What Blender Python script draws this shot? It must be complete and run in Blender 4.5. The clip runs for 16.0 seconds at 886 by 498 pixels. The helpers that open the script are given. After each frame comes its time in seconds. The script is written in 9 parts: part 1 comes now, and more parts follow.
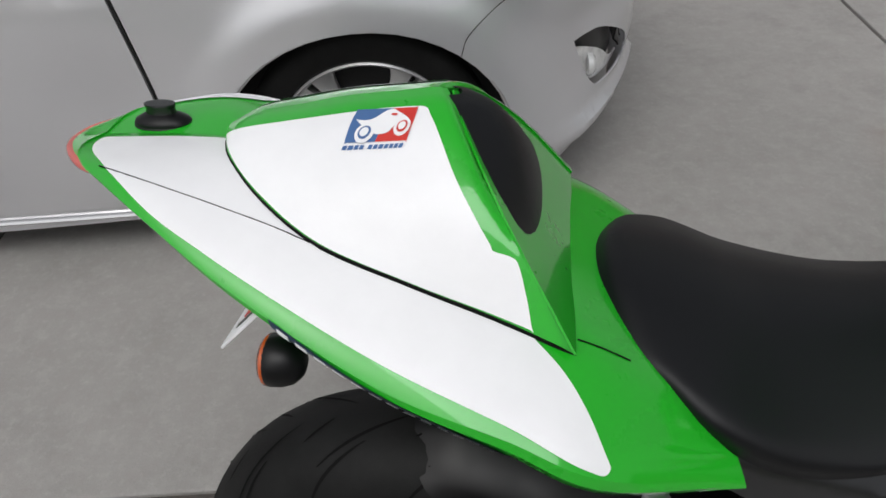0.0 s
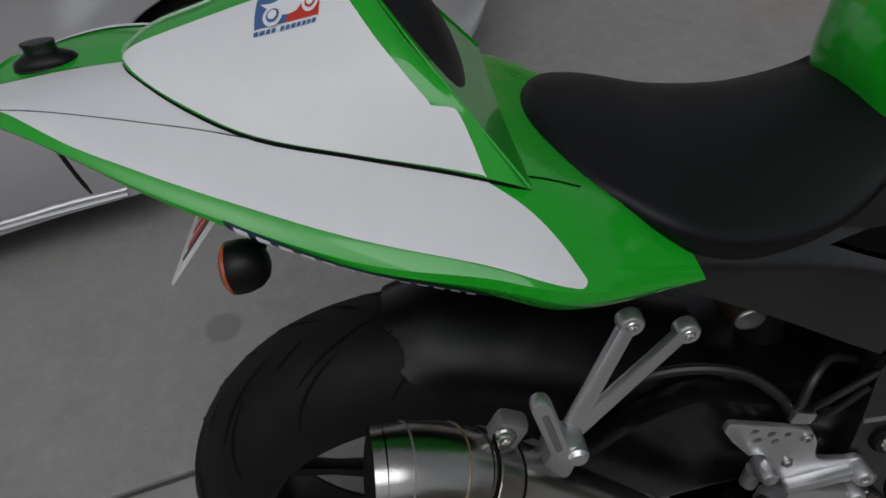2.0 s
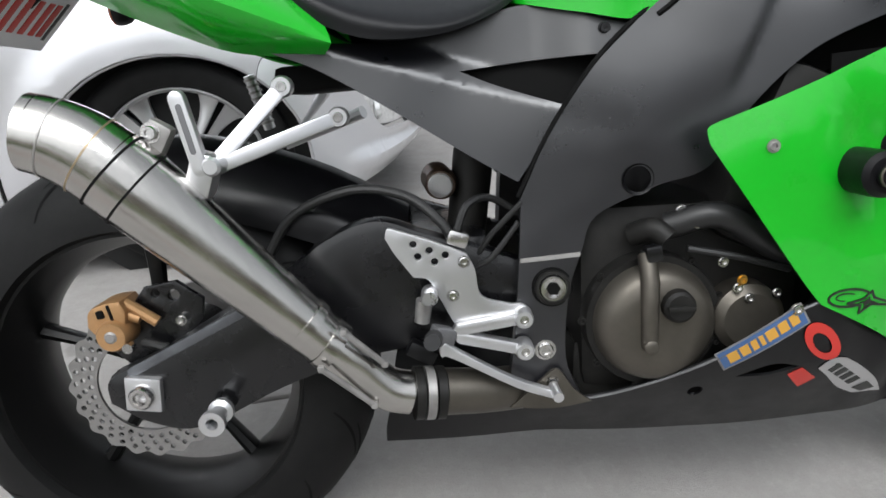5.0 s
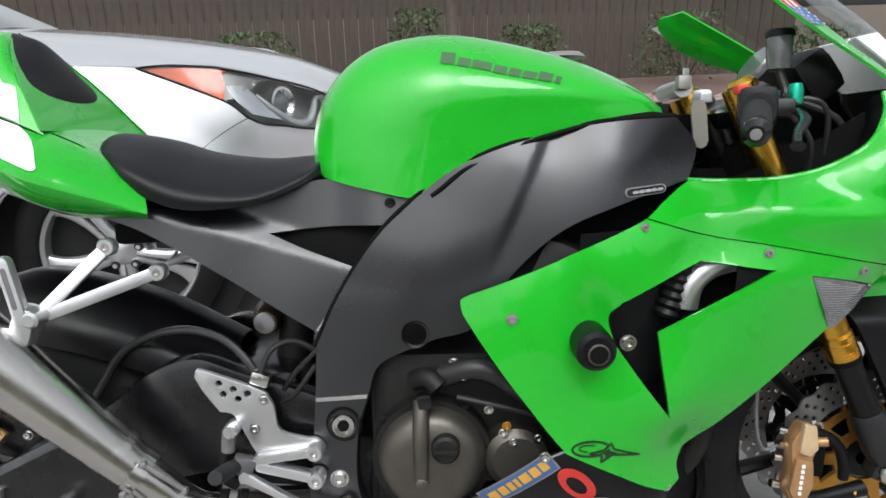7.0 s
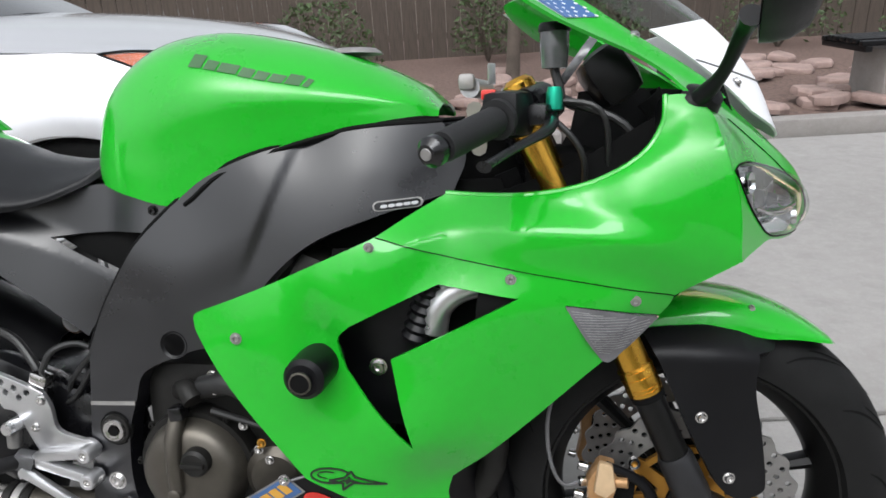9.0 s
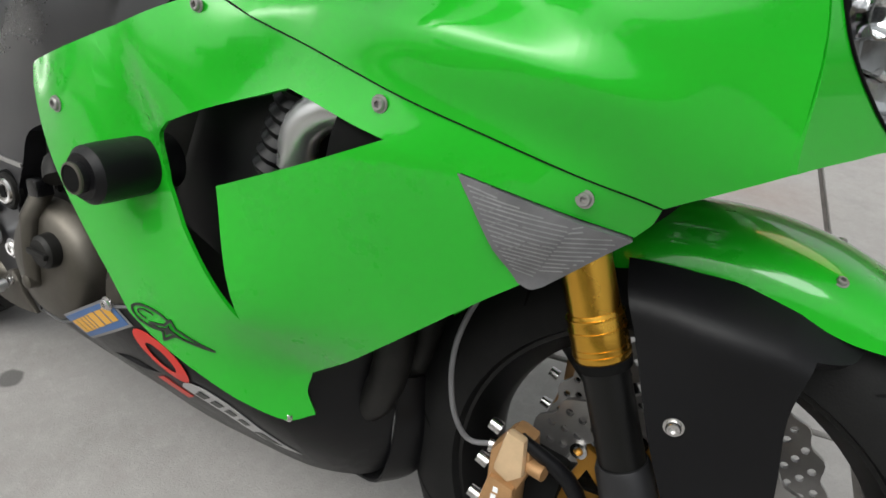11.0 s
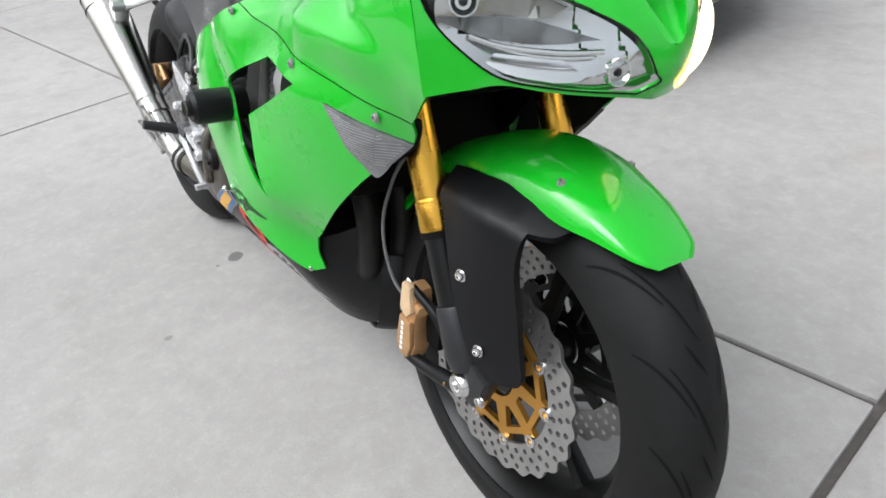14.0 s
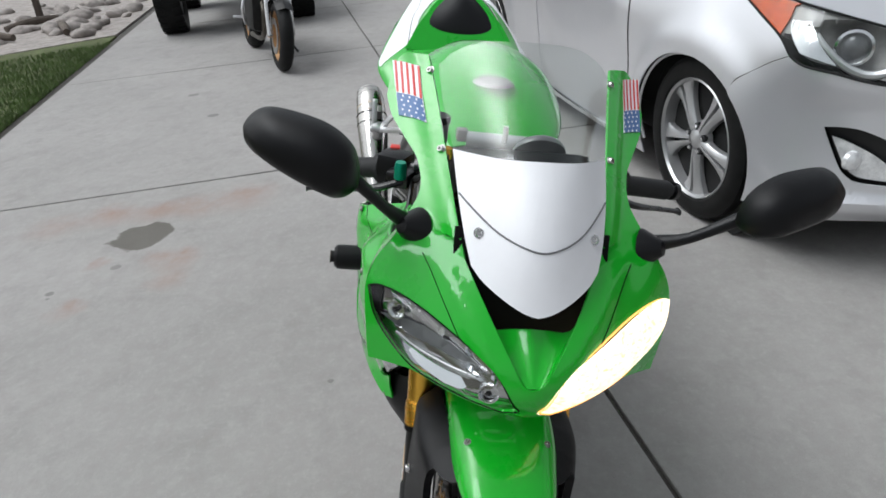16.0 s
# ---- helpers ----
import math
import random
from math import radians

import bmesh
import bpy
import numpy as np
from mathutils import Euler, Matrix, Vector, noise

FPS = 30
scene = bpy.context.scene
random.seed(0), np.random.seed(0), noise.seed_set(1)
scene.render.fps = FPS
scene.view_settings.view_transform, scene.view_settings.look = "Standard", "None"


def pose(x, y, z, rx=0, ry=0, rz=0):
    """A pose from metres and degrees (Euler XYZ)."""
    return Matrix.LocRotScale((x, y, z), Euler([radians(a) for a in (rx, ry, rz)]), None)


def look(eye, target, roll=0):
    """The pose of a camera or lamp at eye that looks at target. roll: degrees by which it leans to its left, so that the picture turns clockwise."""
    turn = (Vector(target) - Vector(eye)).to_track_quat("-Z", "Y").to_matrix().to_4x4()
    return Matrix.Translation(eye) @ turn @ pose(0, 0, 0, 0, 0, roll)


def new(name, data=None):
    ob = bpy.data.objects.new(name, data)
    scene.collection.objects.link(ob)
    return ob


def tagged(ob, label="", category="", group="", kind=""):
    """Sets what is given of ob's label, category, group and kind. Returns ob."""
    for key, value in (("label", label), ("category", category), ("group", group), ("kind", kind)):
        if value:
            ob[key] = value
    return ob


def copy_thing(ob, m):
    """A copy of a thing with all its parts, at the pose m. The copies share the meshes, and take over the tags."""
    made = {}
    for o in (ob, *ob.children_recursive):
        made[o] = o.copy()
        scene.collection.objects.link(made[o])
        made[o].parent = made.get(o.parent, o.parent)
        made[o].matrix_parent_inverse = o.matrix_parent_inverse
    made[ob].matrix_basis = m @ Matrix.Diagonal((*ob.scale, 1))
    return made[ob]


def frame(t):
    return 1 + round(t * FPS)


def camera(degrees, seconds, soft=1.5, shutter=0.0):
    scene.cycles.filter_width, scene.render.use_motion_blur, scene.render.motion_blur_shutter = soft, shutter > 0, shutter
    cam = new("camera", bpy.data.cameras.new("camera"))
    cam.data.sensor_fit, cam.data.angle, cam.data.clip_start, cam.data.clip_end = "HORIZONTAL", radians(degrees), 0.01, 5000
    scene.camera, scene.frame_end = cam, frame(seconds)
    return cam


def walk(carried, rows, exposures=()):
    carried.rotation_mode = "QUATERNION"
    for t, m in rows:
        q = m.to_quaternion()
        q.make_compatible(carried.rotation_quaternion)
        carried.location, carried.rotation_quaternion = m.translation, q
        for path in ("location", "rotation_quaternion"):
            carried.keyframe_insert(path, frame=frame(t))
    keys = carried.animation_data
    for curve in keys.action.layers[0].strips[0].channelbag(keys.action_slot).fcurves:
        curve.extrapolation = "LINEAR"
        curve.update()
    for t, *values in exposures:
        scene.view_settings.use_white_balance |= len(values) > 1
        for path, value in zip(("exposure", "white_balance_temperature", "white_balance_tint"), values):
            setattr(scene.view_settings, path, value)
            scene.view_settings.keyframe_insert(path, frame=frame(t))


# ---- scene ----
cam = camera(67.6, 16.0, 1.65)
# exposure over the walk: seconds, stops
EXPOSURE = [(0, -0.2, 6500, 9), (1, -0.8, 6400, 9), (1.5, -0.93, 6300, 9), (2.5, -1.33, 6300, 9), (3.5, -0.38, 6450, 8), (4.2, 0.18, 6250, 8), (5, 0.58, 6300, 8), (9, 0.6, 6300, 9), (9.7, 0.52, 6350, 9), (12, 0.47, 6650, 5), (12.9, 0.58, 6550, 5), (13.5, 1.02, 6250, 8), (14.5, 0.98, 6250, 8), (16, 0.27, 6200, 7)]
PATH = [
    (0, (0.13, -0.355, 1.301), (-0.166, 1.079, -0.061), -5.6),
    (0.5, (0.076, -0.308, 1.302), (-0.04, 1.119, -0.096), -5.3),
    (1, (0.049, -0.316, 1.296), (-0.11, 1.083, -0.124), -7.1),
    (1.5, (0.054, -0.346, 1.295), (-0.071, 1.039, -0.142), -6.9),
    (1.8, (0.04, -0.401, 1.248), (0.118, 1.031, -0.146), -6.4),
    (1.9, (0.051, -0.403, 1.261), (0.129, 0.97, -0.191), -7.6),
    (2, (0.09, -0.411, 1.253), (0.055, 0.93, -0.23), -11.4),
    (2.5, (0.199, -0.538, 1.201), (0.119, 0.861, -0.227), -10.4),
    (3, (0.217, -0.649, 1.098), (0.074, 0.725, -0.348), -11.9),
    (3.5, (0.199, -0.725, 1.006), (0.23, 0.692, -0.405), -5.7),
    (4, (0.242, -0.789, 0.964), (0.252, 0.862, -0.165), -3.4),
    (4.2, (0.272, -0.781, 0.955), (0.23, 0.864, -0.181), -3.3),
    (4.5, (0.3, -0.847, 0.849), (0.203, 0.918, -0.088), -1.0),
    (5, (0.416, -0.875, 0.849), (0.427, 0.96, 0.053), -3.4),
    (5.2, (0.463, -0.887, 0.874), (0.546, 0.96, 0.112), -2.0),
    (7.3, (0.764, -0.944, 1.018), (0.75, 0.942, 0.352), -1.5),
    (7.5, (0.805, -0.91, 0.975), (0.79, 0.951, 0.242), -1.4),
    (8, (0.932, -0.849, 0.927), (0.816, 0.969, 0.102), 0.4),
    (8.5, (1.048, -0.826, 0.949), (0.814, 0.991, 0.146), -1.8),
    (9, (1.186, -0.837, 1.04), (0.874, 0.991, 0.292), -3.4),
    (9.5, (1.286, -0.782, 1.059), (0.902, 0.877, 0.011), -3.0),
    (9.7, (1.329, -0.765, 1.069), (0.927, 0.878, 0.002), -2.1),
    (12, (1.411, -0.333, 0.715), (0.299, 0.909, -0.39), 4.7),
    (12.5, (1.407, -0.334, 0.707), (0.254, 0.839, -0.43), 3.7),
    (12.9, (1.474, -0.344, 0.717), (0.316, 0.771, -0.473), 3.3),
    (13, (1.503, -0.35, 0.731), (0.348, 0.754, -0.472), 3.2),
    (13.5, (1.746, -0.391, 0.846), (0.487, 0.647, -0.311), 1.0),
    (14, (1.931, -0.408, 0.951), (0.498, 0.442, -0.156), -7.9),
    (14.3, (2.145, -0.4, 1.007), (0.541, 0.329, 0.061), -9.2),
    (14.5, (2.09, -0.369, 1.087), (0.533, 0.384, 0.082), -7.1),
    (15, (2.2, -0.228, 1.185), (0.483, 0.125, 0.223), -8.4),
    (15.5, (2.197, -0.108, 1.247), (0.417, 0.063, 0.351), -7.6),
    (16, (2.144, 0.018, 1.272), (0.382, 0.025, 0.325), -5.8),
]
walk(cam, [(t, look(eye, target, roll)) for t, eye, target, roll in PATH], EXPOSURE)


# ---- world and light: an overcast afternoon ----
world = bpy.data.worlds.new("overcast_sky")
scene.world = world
world.use_nodes = True
wn, wl = world.node_tree.nodes, world.node_tree.links
sky = wn.new("ShaderNodeTexSky")
sky.sky_type, sky.sun_disc = "NISHITA", False
sky.sun_elevation, sky.sun_rotation = radians(58), radians(205)
sky.dust_density, sky.air_density, sky.ozone_density = 5.0, 1.0, 1.0
pale = wn.new("ShaderNodeHueSaturation")
pale.inputs["Saturation"].default_value = 0.16
wl.new(sky.outputs[0], pale.inputs["Color"])
wl.new(pale.outputs[0], wn["Background"].inputs["Color"])
wn["Background"].inputs["Strength"].default_value = 0.13
sun = new("sun", bpy.data.lights.new("sun", "SUN"))
sun.data.energy, sun.data.angle, sun.data.color = 0.9, radians(28), (0.98, 0.98, 1.0)
sun.matrix_basis = pose(0, 0, 10, 32, 0, 25)


# ---- materials ----
def mat(name, color, rough=0.5, metal=0.0, coat=0.0, grain=0.0, grain_scale=400.0, vary=0.0, vary_scale=6.0, rough_vary=0.0, spec=0.5, sheen=0.0, stretch=None, emit=None):
    """A surface with fine relief (grain), and soft changes of tone and gloss at a larger scale."""
    m = bpy.data.materials.new(name)
    m.use_nodes = True
    nt = m.node_tree
    b = nt.nodes["Principled BSDF"]
    b.inputs["Base Color"].default_value = (*color, 1)
    b.inputs["Roughness"].default_value = rough
    b.inputs["Metallic"].default_value = metal
    b.inputs["Coat Weight"].default_value = coat
    b.inputs["Coat Roughness"].default_value, b.inputs["Coat IOR"].default_value = 0.06, 1.5
    b.inputs["Specular IOR Level"].default_value = spec
    if sheen:
        b.inputs["Sheen Weight"].default_value = sheen
    tc = nt.nodes.new("ShaderNodeTexCoord")
    src = tc.outputs["Object"]
    if stretch:
        mp = nt.nodes.new("ShaderNodeMapping")
        mp.inputs["Scale"].default_value = stretch
        nt.links.new(src, mp.inputs[0])
        src = mp.outputs[0]
    if grain:
        n = nt.nodes.new("ShaderNodeTexNoise")
        n.inputs["Scale"].default_value = grain_scale
        n.inputs["Detail"].default_value = 3
        nt.links.new(src, n.inputs["Vector"])
        bp = nt.nodes.new("ShaderNodeBump")
        bp.inputs["Strength"].default_value = grain
        bp.inputs["Distance"].default_value = 0.001
        nt.links.new(n.outputs[0], bp.inputs["Height"])
        nt.links.new(bp.outputs[0], b.inputs["Normal"])
    if vary or rough_vary:
        n2 = nt.nodes.new("ShaderNodeTexNoise")
        n2.inputs["Scale"].default_value = vary_scale
        n2.inputs["Detail"].default_value = 6
        n2.inputs["Roughness"].default_value = 0.65
        nt.links.new(src, n2.inputs["Vector"])
        if vary:
            r = nt.nodes.new("ShaderNodeMapRange")
            r.inputs["From Min"].default_value, r.inputs["From Max"].default_value = 0.3, 0.7
            r.inputs["To Min"].default_value, r.inputs["To Max"].default_value = 1 - vary, 1 + vary
            nt.links.new(n2.outputs[0], r.inputs[0])
            mx = nt.nodes.new("ShaderNodeVectorMath")
            mx.operation = "SCALE"
            mx.inputs[0].default_value = color
            nt.links.new(r.outputs[0], mx.inputs["Scale"])
            nt.links.new(mx.outputs[0], b.inputs["Base Color"])
        if rough_vary:
            r = nt.nodes.new("ShaderNodeMapRange")
            r.inputs["From Min"].default_value, r.inputs["From Max"].default_value = 0.3, 0.7
            r.inputs["To Min"].default_value, r.inputs["To Max"].default_value = max(rough - rough_vary, 0.02), min(rough + rough_vary, 1)
            nt.links.new(n2.outputs[0], r.inputs[0])
            nt.links.new(r.outputs[0], b.inputs["Roughness"])
    if emit:
        b.inputs["Emission Color"].default_value = (*emit[:3], 1)
        b.inputs["Emission Strength"].default_value = emit[3]
    return m


def glass(name, color=(1, 1, 1), rough=0.0, ior=1.45, tint=0.0):
    """Thin clear plastic or glass: mostly see-through, glossy by its angle."""
    m = bpy.data.materials.new(name)
    m.use_nodes = True
    nt = m.node_tree
    for nd in list(nt.nodes):
        if nd.type == "BSDF_PRINCIPLED":
            nt.nodes.remove(nd)
    tr = nt.nodes.new("ShaderNodeBsdfTransparent")
    tr.inputs[0].default_value = (*color, 1)
    gl = nt.nodes.new("ShaderNodeBsdfGlossy")
    gl.inputs["Roughness"].default_value = max(rough, 0.02)
    lw = nt.nodes.new("ShaderNodeLayerWeight")
    lw.inputs[0].default_value = 0.5
    pw = nt.nodes.new("ShaderNodeMath")
    pw.operation, pw.inputs[1].default_value = "POWER", 4.0
    nt.links.new(lw.outputs["Facing"], pw.inputs[0])
    fr = nt.nodes.new("ShaderNodeMapRange")
    fr.inputs["To Min"].default_value, fr.inputs["To Max"].default_value = ((ior - 1) / (ior + 1)) ** 2, 0.9
    nt.links.new(pw.outputs[0], fr.inputs[0])
    mx = nt.nodes.new("ShaderNodeMixShader")
    nt.links.new(fr.outputs[0], mx.inputs[0])
    nt.links.new(tr.outputs[0], mx.inputs[1])
    nt.links.new(gl.outputs[0], mx.inputs[2])
    out = [n for n in nt.nodes if n.type == "OUTPUT_MATERIAL"][0]
    nt.links.new(mx.outputs[0], out.inputs[0])
    return m


GREEN = mat("green_paint", (0.014, 0.41, 0.016), 0.30, coat=0.9, spec=0.22, vary=0.04, vary_scale=9, rough_vary=0.06)
WHITE = mat("white_vinyl", (0.86, 0.86, 0.88), 0.38, vary=0.03, vary_scale=12, grain=0.05, grain_scale=300)
BLACK_PLASTIC = mat("black_plastic", (0.0026, 0.0026, 0.0033), 0.38, spec=0.30, vary=0.25, vary_scale=14, grain=0.12, grain_scale=900, rough_vary=0.1)
BLACK_SATIN = mat("satin_black_paint", (0.0042, 0.0042, 0.005), 0.27, spec=0.6, vary=0.3, vary_scale=10, rough_vary=0.1, grain=0.04, grain_scale=600)
FRAME = mat("satin_grey_black_frame", (0.0082, 0.0082, 0.0105), 0.32, vary=0.2, vary_scale=7, rough_vary=0.08, grain=0.03, grain_scale=700, spec=0.95)
COVER_BLACK = mat("satin_cover_plastic", (0.0060, 0.0063, 0.0085), 0.33, vary=0.2, vary_scale=7, rough_vary=0.08, grain=0.04, grain_scale=1000, spec=0.95)
EDGE_GREY = mat("dull_grey_edge", (0.15, 0.15, 0.155), 0.4, 0.5, vary=0.25, vary_scale=20)
# paler grey for the light that the swingarm's top face catches
ARM_SHEEN = mat("swingarm_edge_sheen", (0.11, 0.115, 0.125), 0.36, 0.45, vary=0.3, vary_scale=25, grain=0.08, grain_scale=500)
SEAM_GREY = mat("grey_seam", (0.13, 0.13, 0.135), 0.5)
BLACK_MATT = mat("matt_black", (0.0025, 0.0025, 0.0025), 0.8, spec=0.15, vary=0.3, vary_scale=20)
GUARD = mat("grained_black_plastic", (0.0042, 0.0042, 0.005), 0.40, spec=0.22, grain=0.25, grain_scale=1500, vary=0.2)
SEAT = mat("seat_vinyl", (0.0028, 0.0030, 0.0043), 0.42, spec=0.32, grain=0.3, grain_scale=1600, vary=0.2, vary_scale=8)
RUBBER = mat("tyre_rubber", (0.0068, 0.0068, 0.0068), 0.60, spec=0.2, grain=0.25, grain_scale=500, vary=0.35, vary_scale=18)
GRIP = mat("grip_rubber", (0.012, 0.012, 0.013), 0.7, grain=0.2, grain_scale=900)
RIM = mat("black_rim", (0.004, 0.004, 0.004), 0.35, spec=0.3, vary=0.2)
STEEL = mat("polished_steel", (0.62, 0.61, 0.60), 0.22, 1.0, rough_vary=0.08, vary_scale=60)
ALU = mat("bare_aluminium", (0.66, 0.66, 0.67), 0.36, 0.9, grain=0.06, grain_scale=900, vary=0.08, rough_vary=0.1)
ALU_DULL = mat("dull_alloy", (0.34, 0.33, 0.32), 0.5, 0.7, vary=0.2, vary_scale=25, rough_vary=0.1)
BRUSHED = mat("brushed_steel", (0.54, 0.525, 0.50), 0.21, 1.0, grain=0.07, grain_scale=60, stretch=(3, 30, 3), vary=0.06, vary_scale=4, rough_vary=0.06)
DISC = mat("disc_steel", (0.36, 0.352, 0.345), 0.36, 0.9, grain=0.1, grain_scale=900, vary=0.1, vary_scale=30)
GOLD = mat("gold_anodised", (0.72, 0.40, 0.06), 0.26, 1.0, vary=0.08, rough_vary=0.06)
RESERVOIR = mat("brown_anodised", (0.065, 0.040, 0.026), 0.4, 0.5, vary=0.15)
GOLD_DARK = mat("dark_gold_anodised", (0.50, 0.25, 0.045), 0.34, 0.8, vary=0.15)
WELD = mat("heat_tinted_weld", (0.46, 0.36, 0.23), 0.4, 0.8, vary=0.25, vary_scale=60)
GOLD_PAINT = mat("bronze_gold_paint", (0.42, 0.24, 0.11), 0.40, 0.45, vary=0.15, vary_scale=40, grain=0.1, grain_scale=400)
ENGINE = mat("bronze_grey_engine", (0.105, 0.095, 0.080), 0.40, 0.75, vary=0.15, vary_scale=20, grain=0.1, grain_scale=700)
ENGINE_DARK = mat("dark_engine_case", (0.014, 0.0135, 0.0125), 0.5, 0.3, spec=0.3, vary=0.4, vary_scale=25)
RED_LENS = mat("red_lens", (0.62, 0.13, 0.11), 0.2, coat=0.6, vary=0.1)
ORANGE_LENS = mat("orange_lens", (0.42, 0.075, 0.012), 0.24, coat=0.5, vary=0.2, vary_scale=60)
RED = mat("red_print", (0.60, 0.035, 0.025), 0.4, vary=0.05)
BLUE = mat("blue_print", (0.06, 0.14, 0.33), 0.4, vary=0.05)
YELLOW = mat("yellow_print", (0.72, 0.38, 0.05), 0.4, vary=0.05)
DARK_BLUE = mat("dark_blue_print", (0.012, 0.03, 0.06), 0.4, vary=0.1)
INK = mat("black_print", (0.010, 0.012, 0.010), 0.35)
GREY_INK = mat("dark_grey_print", (0.05, 0.13, 0.05), 0.4)
HOSE = mat("hose", (0.016, 0.016, 0.016), 0.4, 0.1)
BRASS_PALE = mat("pale_caliper_paint", (0.60, 0.43, 0.26), 0.4, 0.3, vary=0.12, vary_scale=40)
BRASS = mat("brass_fitting", (0.60, 0.36, 0.08), 0.3, 0.9)
TEAL = mat("green_anodised", (0.02, 0.40, 0.25), 0.3, 0.8)
MIRROR = mat("mirror_glass", (0.85, 0.86, 0.88), 0.03, 1.0)
FORK_GREY = mat("dull_grey_fork_foot", (0.026, 0.026, 0.028), 0.42, 0.4, vary=0.2, vary_scale=30)
SMOKE = mat("smoked_lens", (0.125, 0.125, 0.132), 0.20, coat=0.9, vary=0.25, vary_scale=30)
LENS_RIB = mat("pale_lens_rib", (0.21, 0.21, 0.215), 0.35, coat=0.6, vary=0.3, vary_scale=60)
REFLECTOR = mat("lamp_reflector", (0.80, 0.80, 0.82), 0.16, 1.0, rough_vary=0.06, vary_scale=30)
LAMP_CHROME = mat("faceted_lamp_chrome", (0.62, 0.62, 0.64), 0.17, 1.0, grain=0.25, grain_scale=40, rough_vary=0.08, vary_scale=30)
CLEAR = glass("clear_plastic", (0.93, 0.95, 0.94), 0.02, 1.42)
SCREEN = glass("windscreen_plastic", (0.92, 0.94, 0.93), 0.03, 1.5)
LAMP_ON = mat("lit_lamp", (1, 0.9, 0.7), 0.3, emit=(1.0, 0.86, 0.60, 1.1))
nt_ = LAMP_ON.node_tree
warm = nt_.nodes.new("ShaderNodeTexNoise")
warm.inputs["Scale"].default_value, warm.inputs["Detail"].default_value = 26, 3
ramp = nt_.nodes.new("ShaderNodeValToRGB")
ramp.color_ramp.elements[0].position, ramp.color_ramp.elements[0].color = 0.34, (1.0, 0.50, 0.14, 1)
ramp.color_ramp.elements[1].position, ramp.color_ramp.elements[1].color = 0.50, (1.0, 0.88, 0.64, 1)
nt_.links.new(warm.outputs[0], ramp.inputs[0])
nt_.links.new(ramp.outputs[0], nt_.nodes["Principled BSDF"].inputs["Emission Color"])
LAMP_RIM = mat("lit_lamp_edge", (1, 0.6, 0.2), 0.3, emit=(1.0, 0.42, 0.08, 0.9))
SILVER = mat("silver_car_paint", (0.72, 0.72, 0.745), 0.32, 0.6, coat=1.0, grain=0.02, grain_scale=2500, vary=0.02, vary_scale=3)
CAR_DARK = mat("car_black_trim", (0.014, 0.014, 0.015), 0.4, vary=0.15)
CAR_WELL = mat("wheel_arch_liner", (0.008, 0.008, 0.008), 0.9)
FOG_BOWL = mat("fog_lamp_bowl", (0.80, 0.80, 0.80), 0.3, 0.35, coat=1.0, grain=0.5, grain_scale=70, vary=0.25, vary_scale=30)
CHROME = mat("chrome", (0.75, 0.75, 0.76), 0.12, 1.0)
TINTED = mat("car_window", (0.012, 0.014, 0.016), 0.05, coat=1.0)
ALLOY = mat("alloy_wheel", (0.48, 0.48, 0.485), 0.30, 0.65, vary=0.04)
AMBER = mat("amber_lens", (0.62, 0.10, 0.020), 0.22, coat=0.5, vary=0.35, vary_scale=22)


# ---- helpers of this scene ----
def part(name, bm, mat, parent=None, label="", smooth=35, kind="", pose_m=None):
    """Links a bmesh as one mesh object under a thing or a part. smooth: the angle up to which edges are shaded round."""
    me = bpy.data.meshes.new(name)
    if smooth:
        for f in bm.faces:
            f.smooth = True
        for e in bm.edges:
            if len(e.link_faces) == 2 and e.calc_face_angle(0) > radians(smooth):
                e.smooth = False
    bm.to_mesh(me)
    bm.free()
    for m in (mat if isinstance(mat, (list, tuple)) else [mat]):
        me.materials.append(m)
    ob = new(name, me)
    if parent is not None:
        ob.parent = parent
    if pose_m is not None:
        ob.matrix_basis = pose_m
    if label or kind:
        tagged(ob, label=label, kind=kind)
    return ob


def thing(name, label, category, m=None, group="", kind=""):
    ob = new(name)
    ob.empty_display_size = 0.1
    if m is not None:
        ob.matrix_basis = m
    return tagged(ob, label, category, group, kind)


def shared(name, me, parent, m):
    ob = new(name, me)
    ob.parent = parent
    ob.matrix_basis = m
    return ob


def fill2(outline, holes=(), step=0.02):
    """A flat filled outline with holes in the x-y plane, cut into a grid of small faces."""
    bm = bmesh.new()
    for loop in (outline, *holes):
        vs = [bm.verts.new((p[0], p[1], 0)) for p in loop]
        for i in range(len(vs)):
            bm.edges.new((vs[i - 1], vs[i]))
    bmesh.ops.triangle_fill(bm, use_beauty=True, use_dissolve=False, edges=bm.edges[:], normal=(0, 0, 1))
    if step:
        xs = [p[0] for p in outline]
        ys = [p[1] for p in outline]
        for ax, lo, hi in ((0, min(xs), max(xs)), (1, min(ys), max(ys))):
            k = int((hi - lo) / step)
            for i in range(1, k + 1):
                c = [0, 0, 0]
                c[ax] = lo + (hi - lo) * i / (k + 1)
                no = [0, 0, 0]
                no[ax] = 1
                bmesh.ops.bisect_plane(bm, geom=bm.verts[:] + bm.edges[:] + bm.faces[:], dist=1e-5, plane_co=c, plane_no=no)
    for f in bm.faces:
        if f.normal.z < 0:
            f.normal_flip()
    return bm


def mapped(bm, fn):
    for v in bm.verts:
        v.co = Vector(fn(v.co.x, v.co.y))
    bm.normal_update()
    return bm


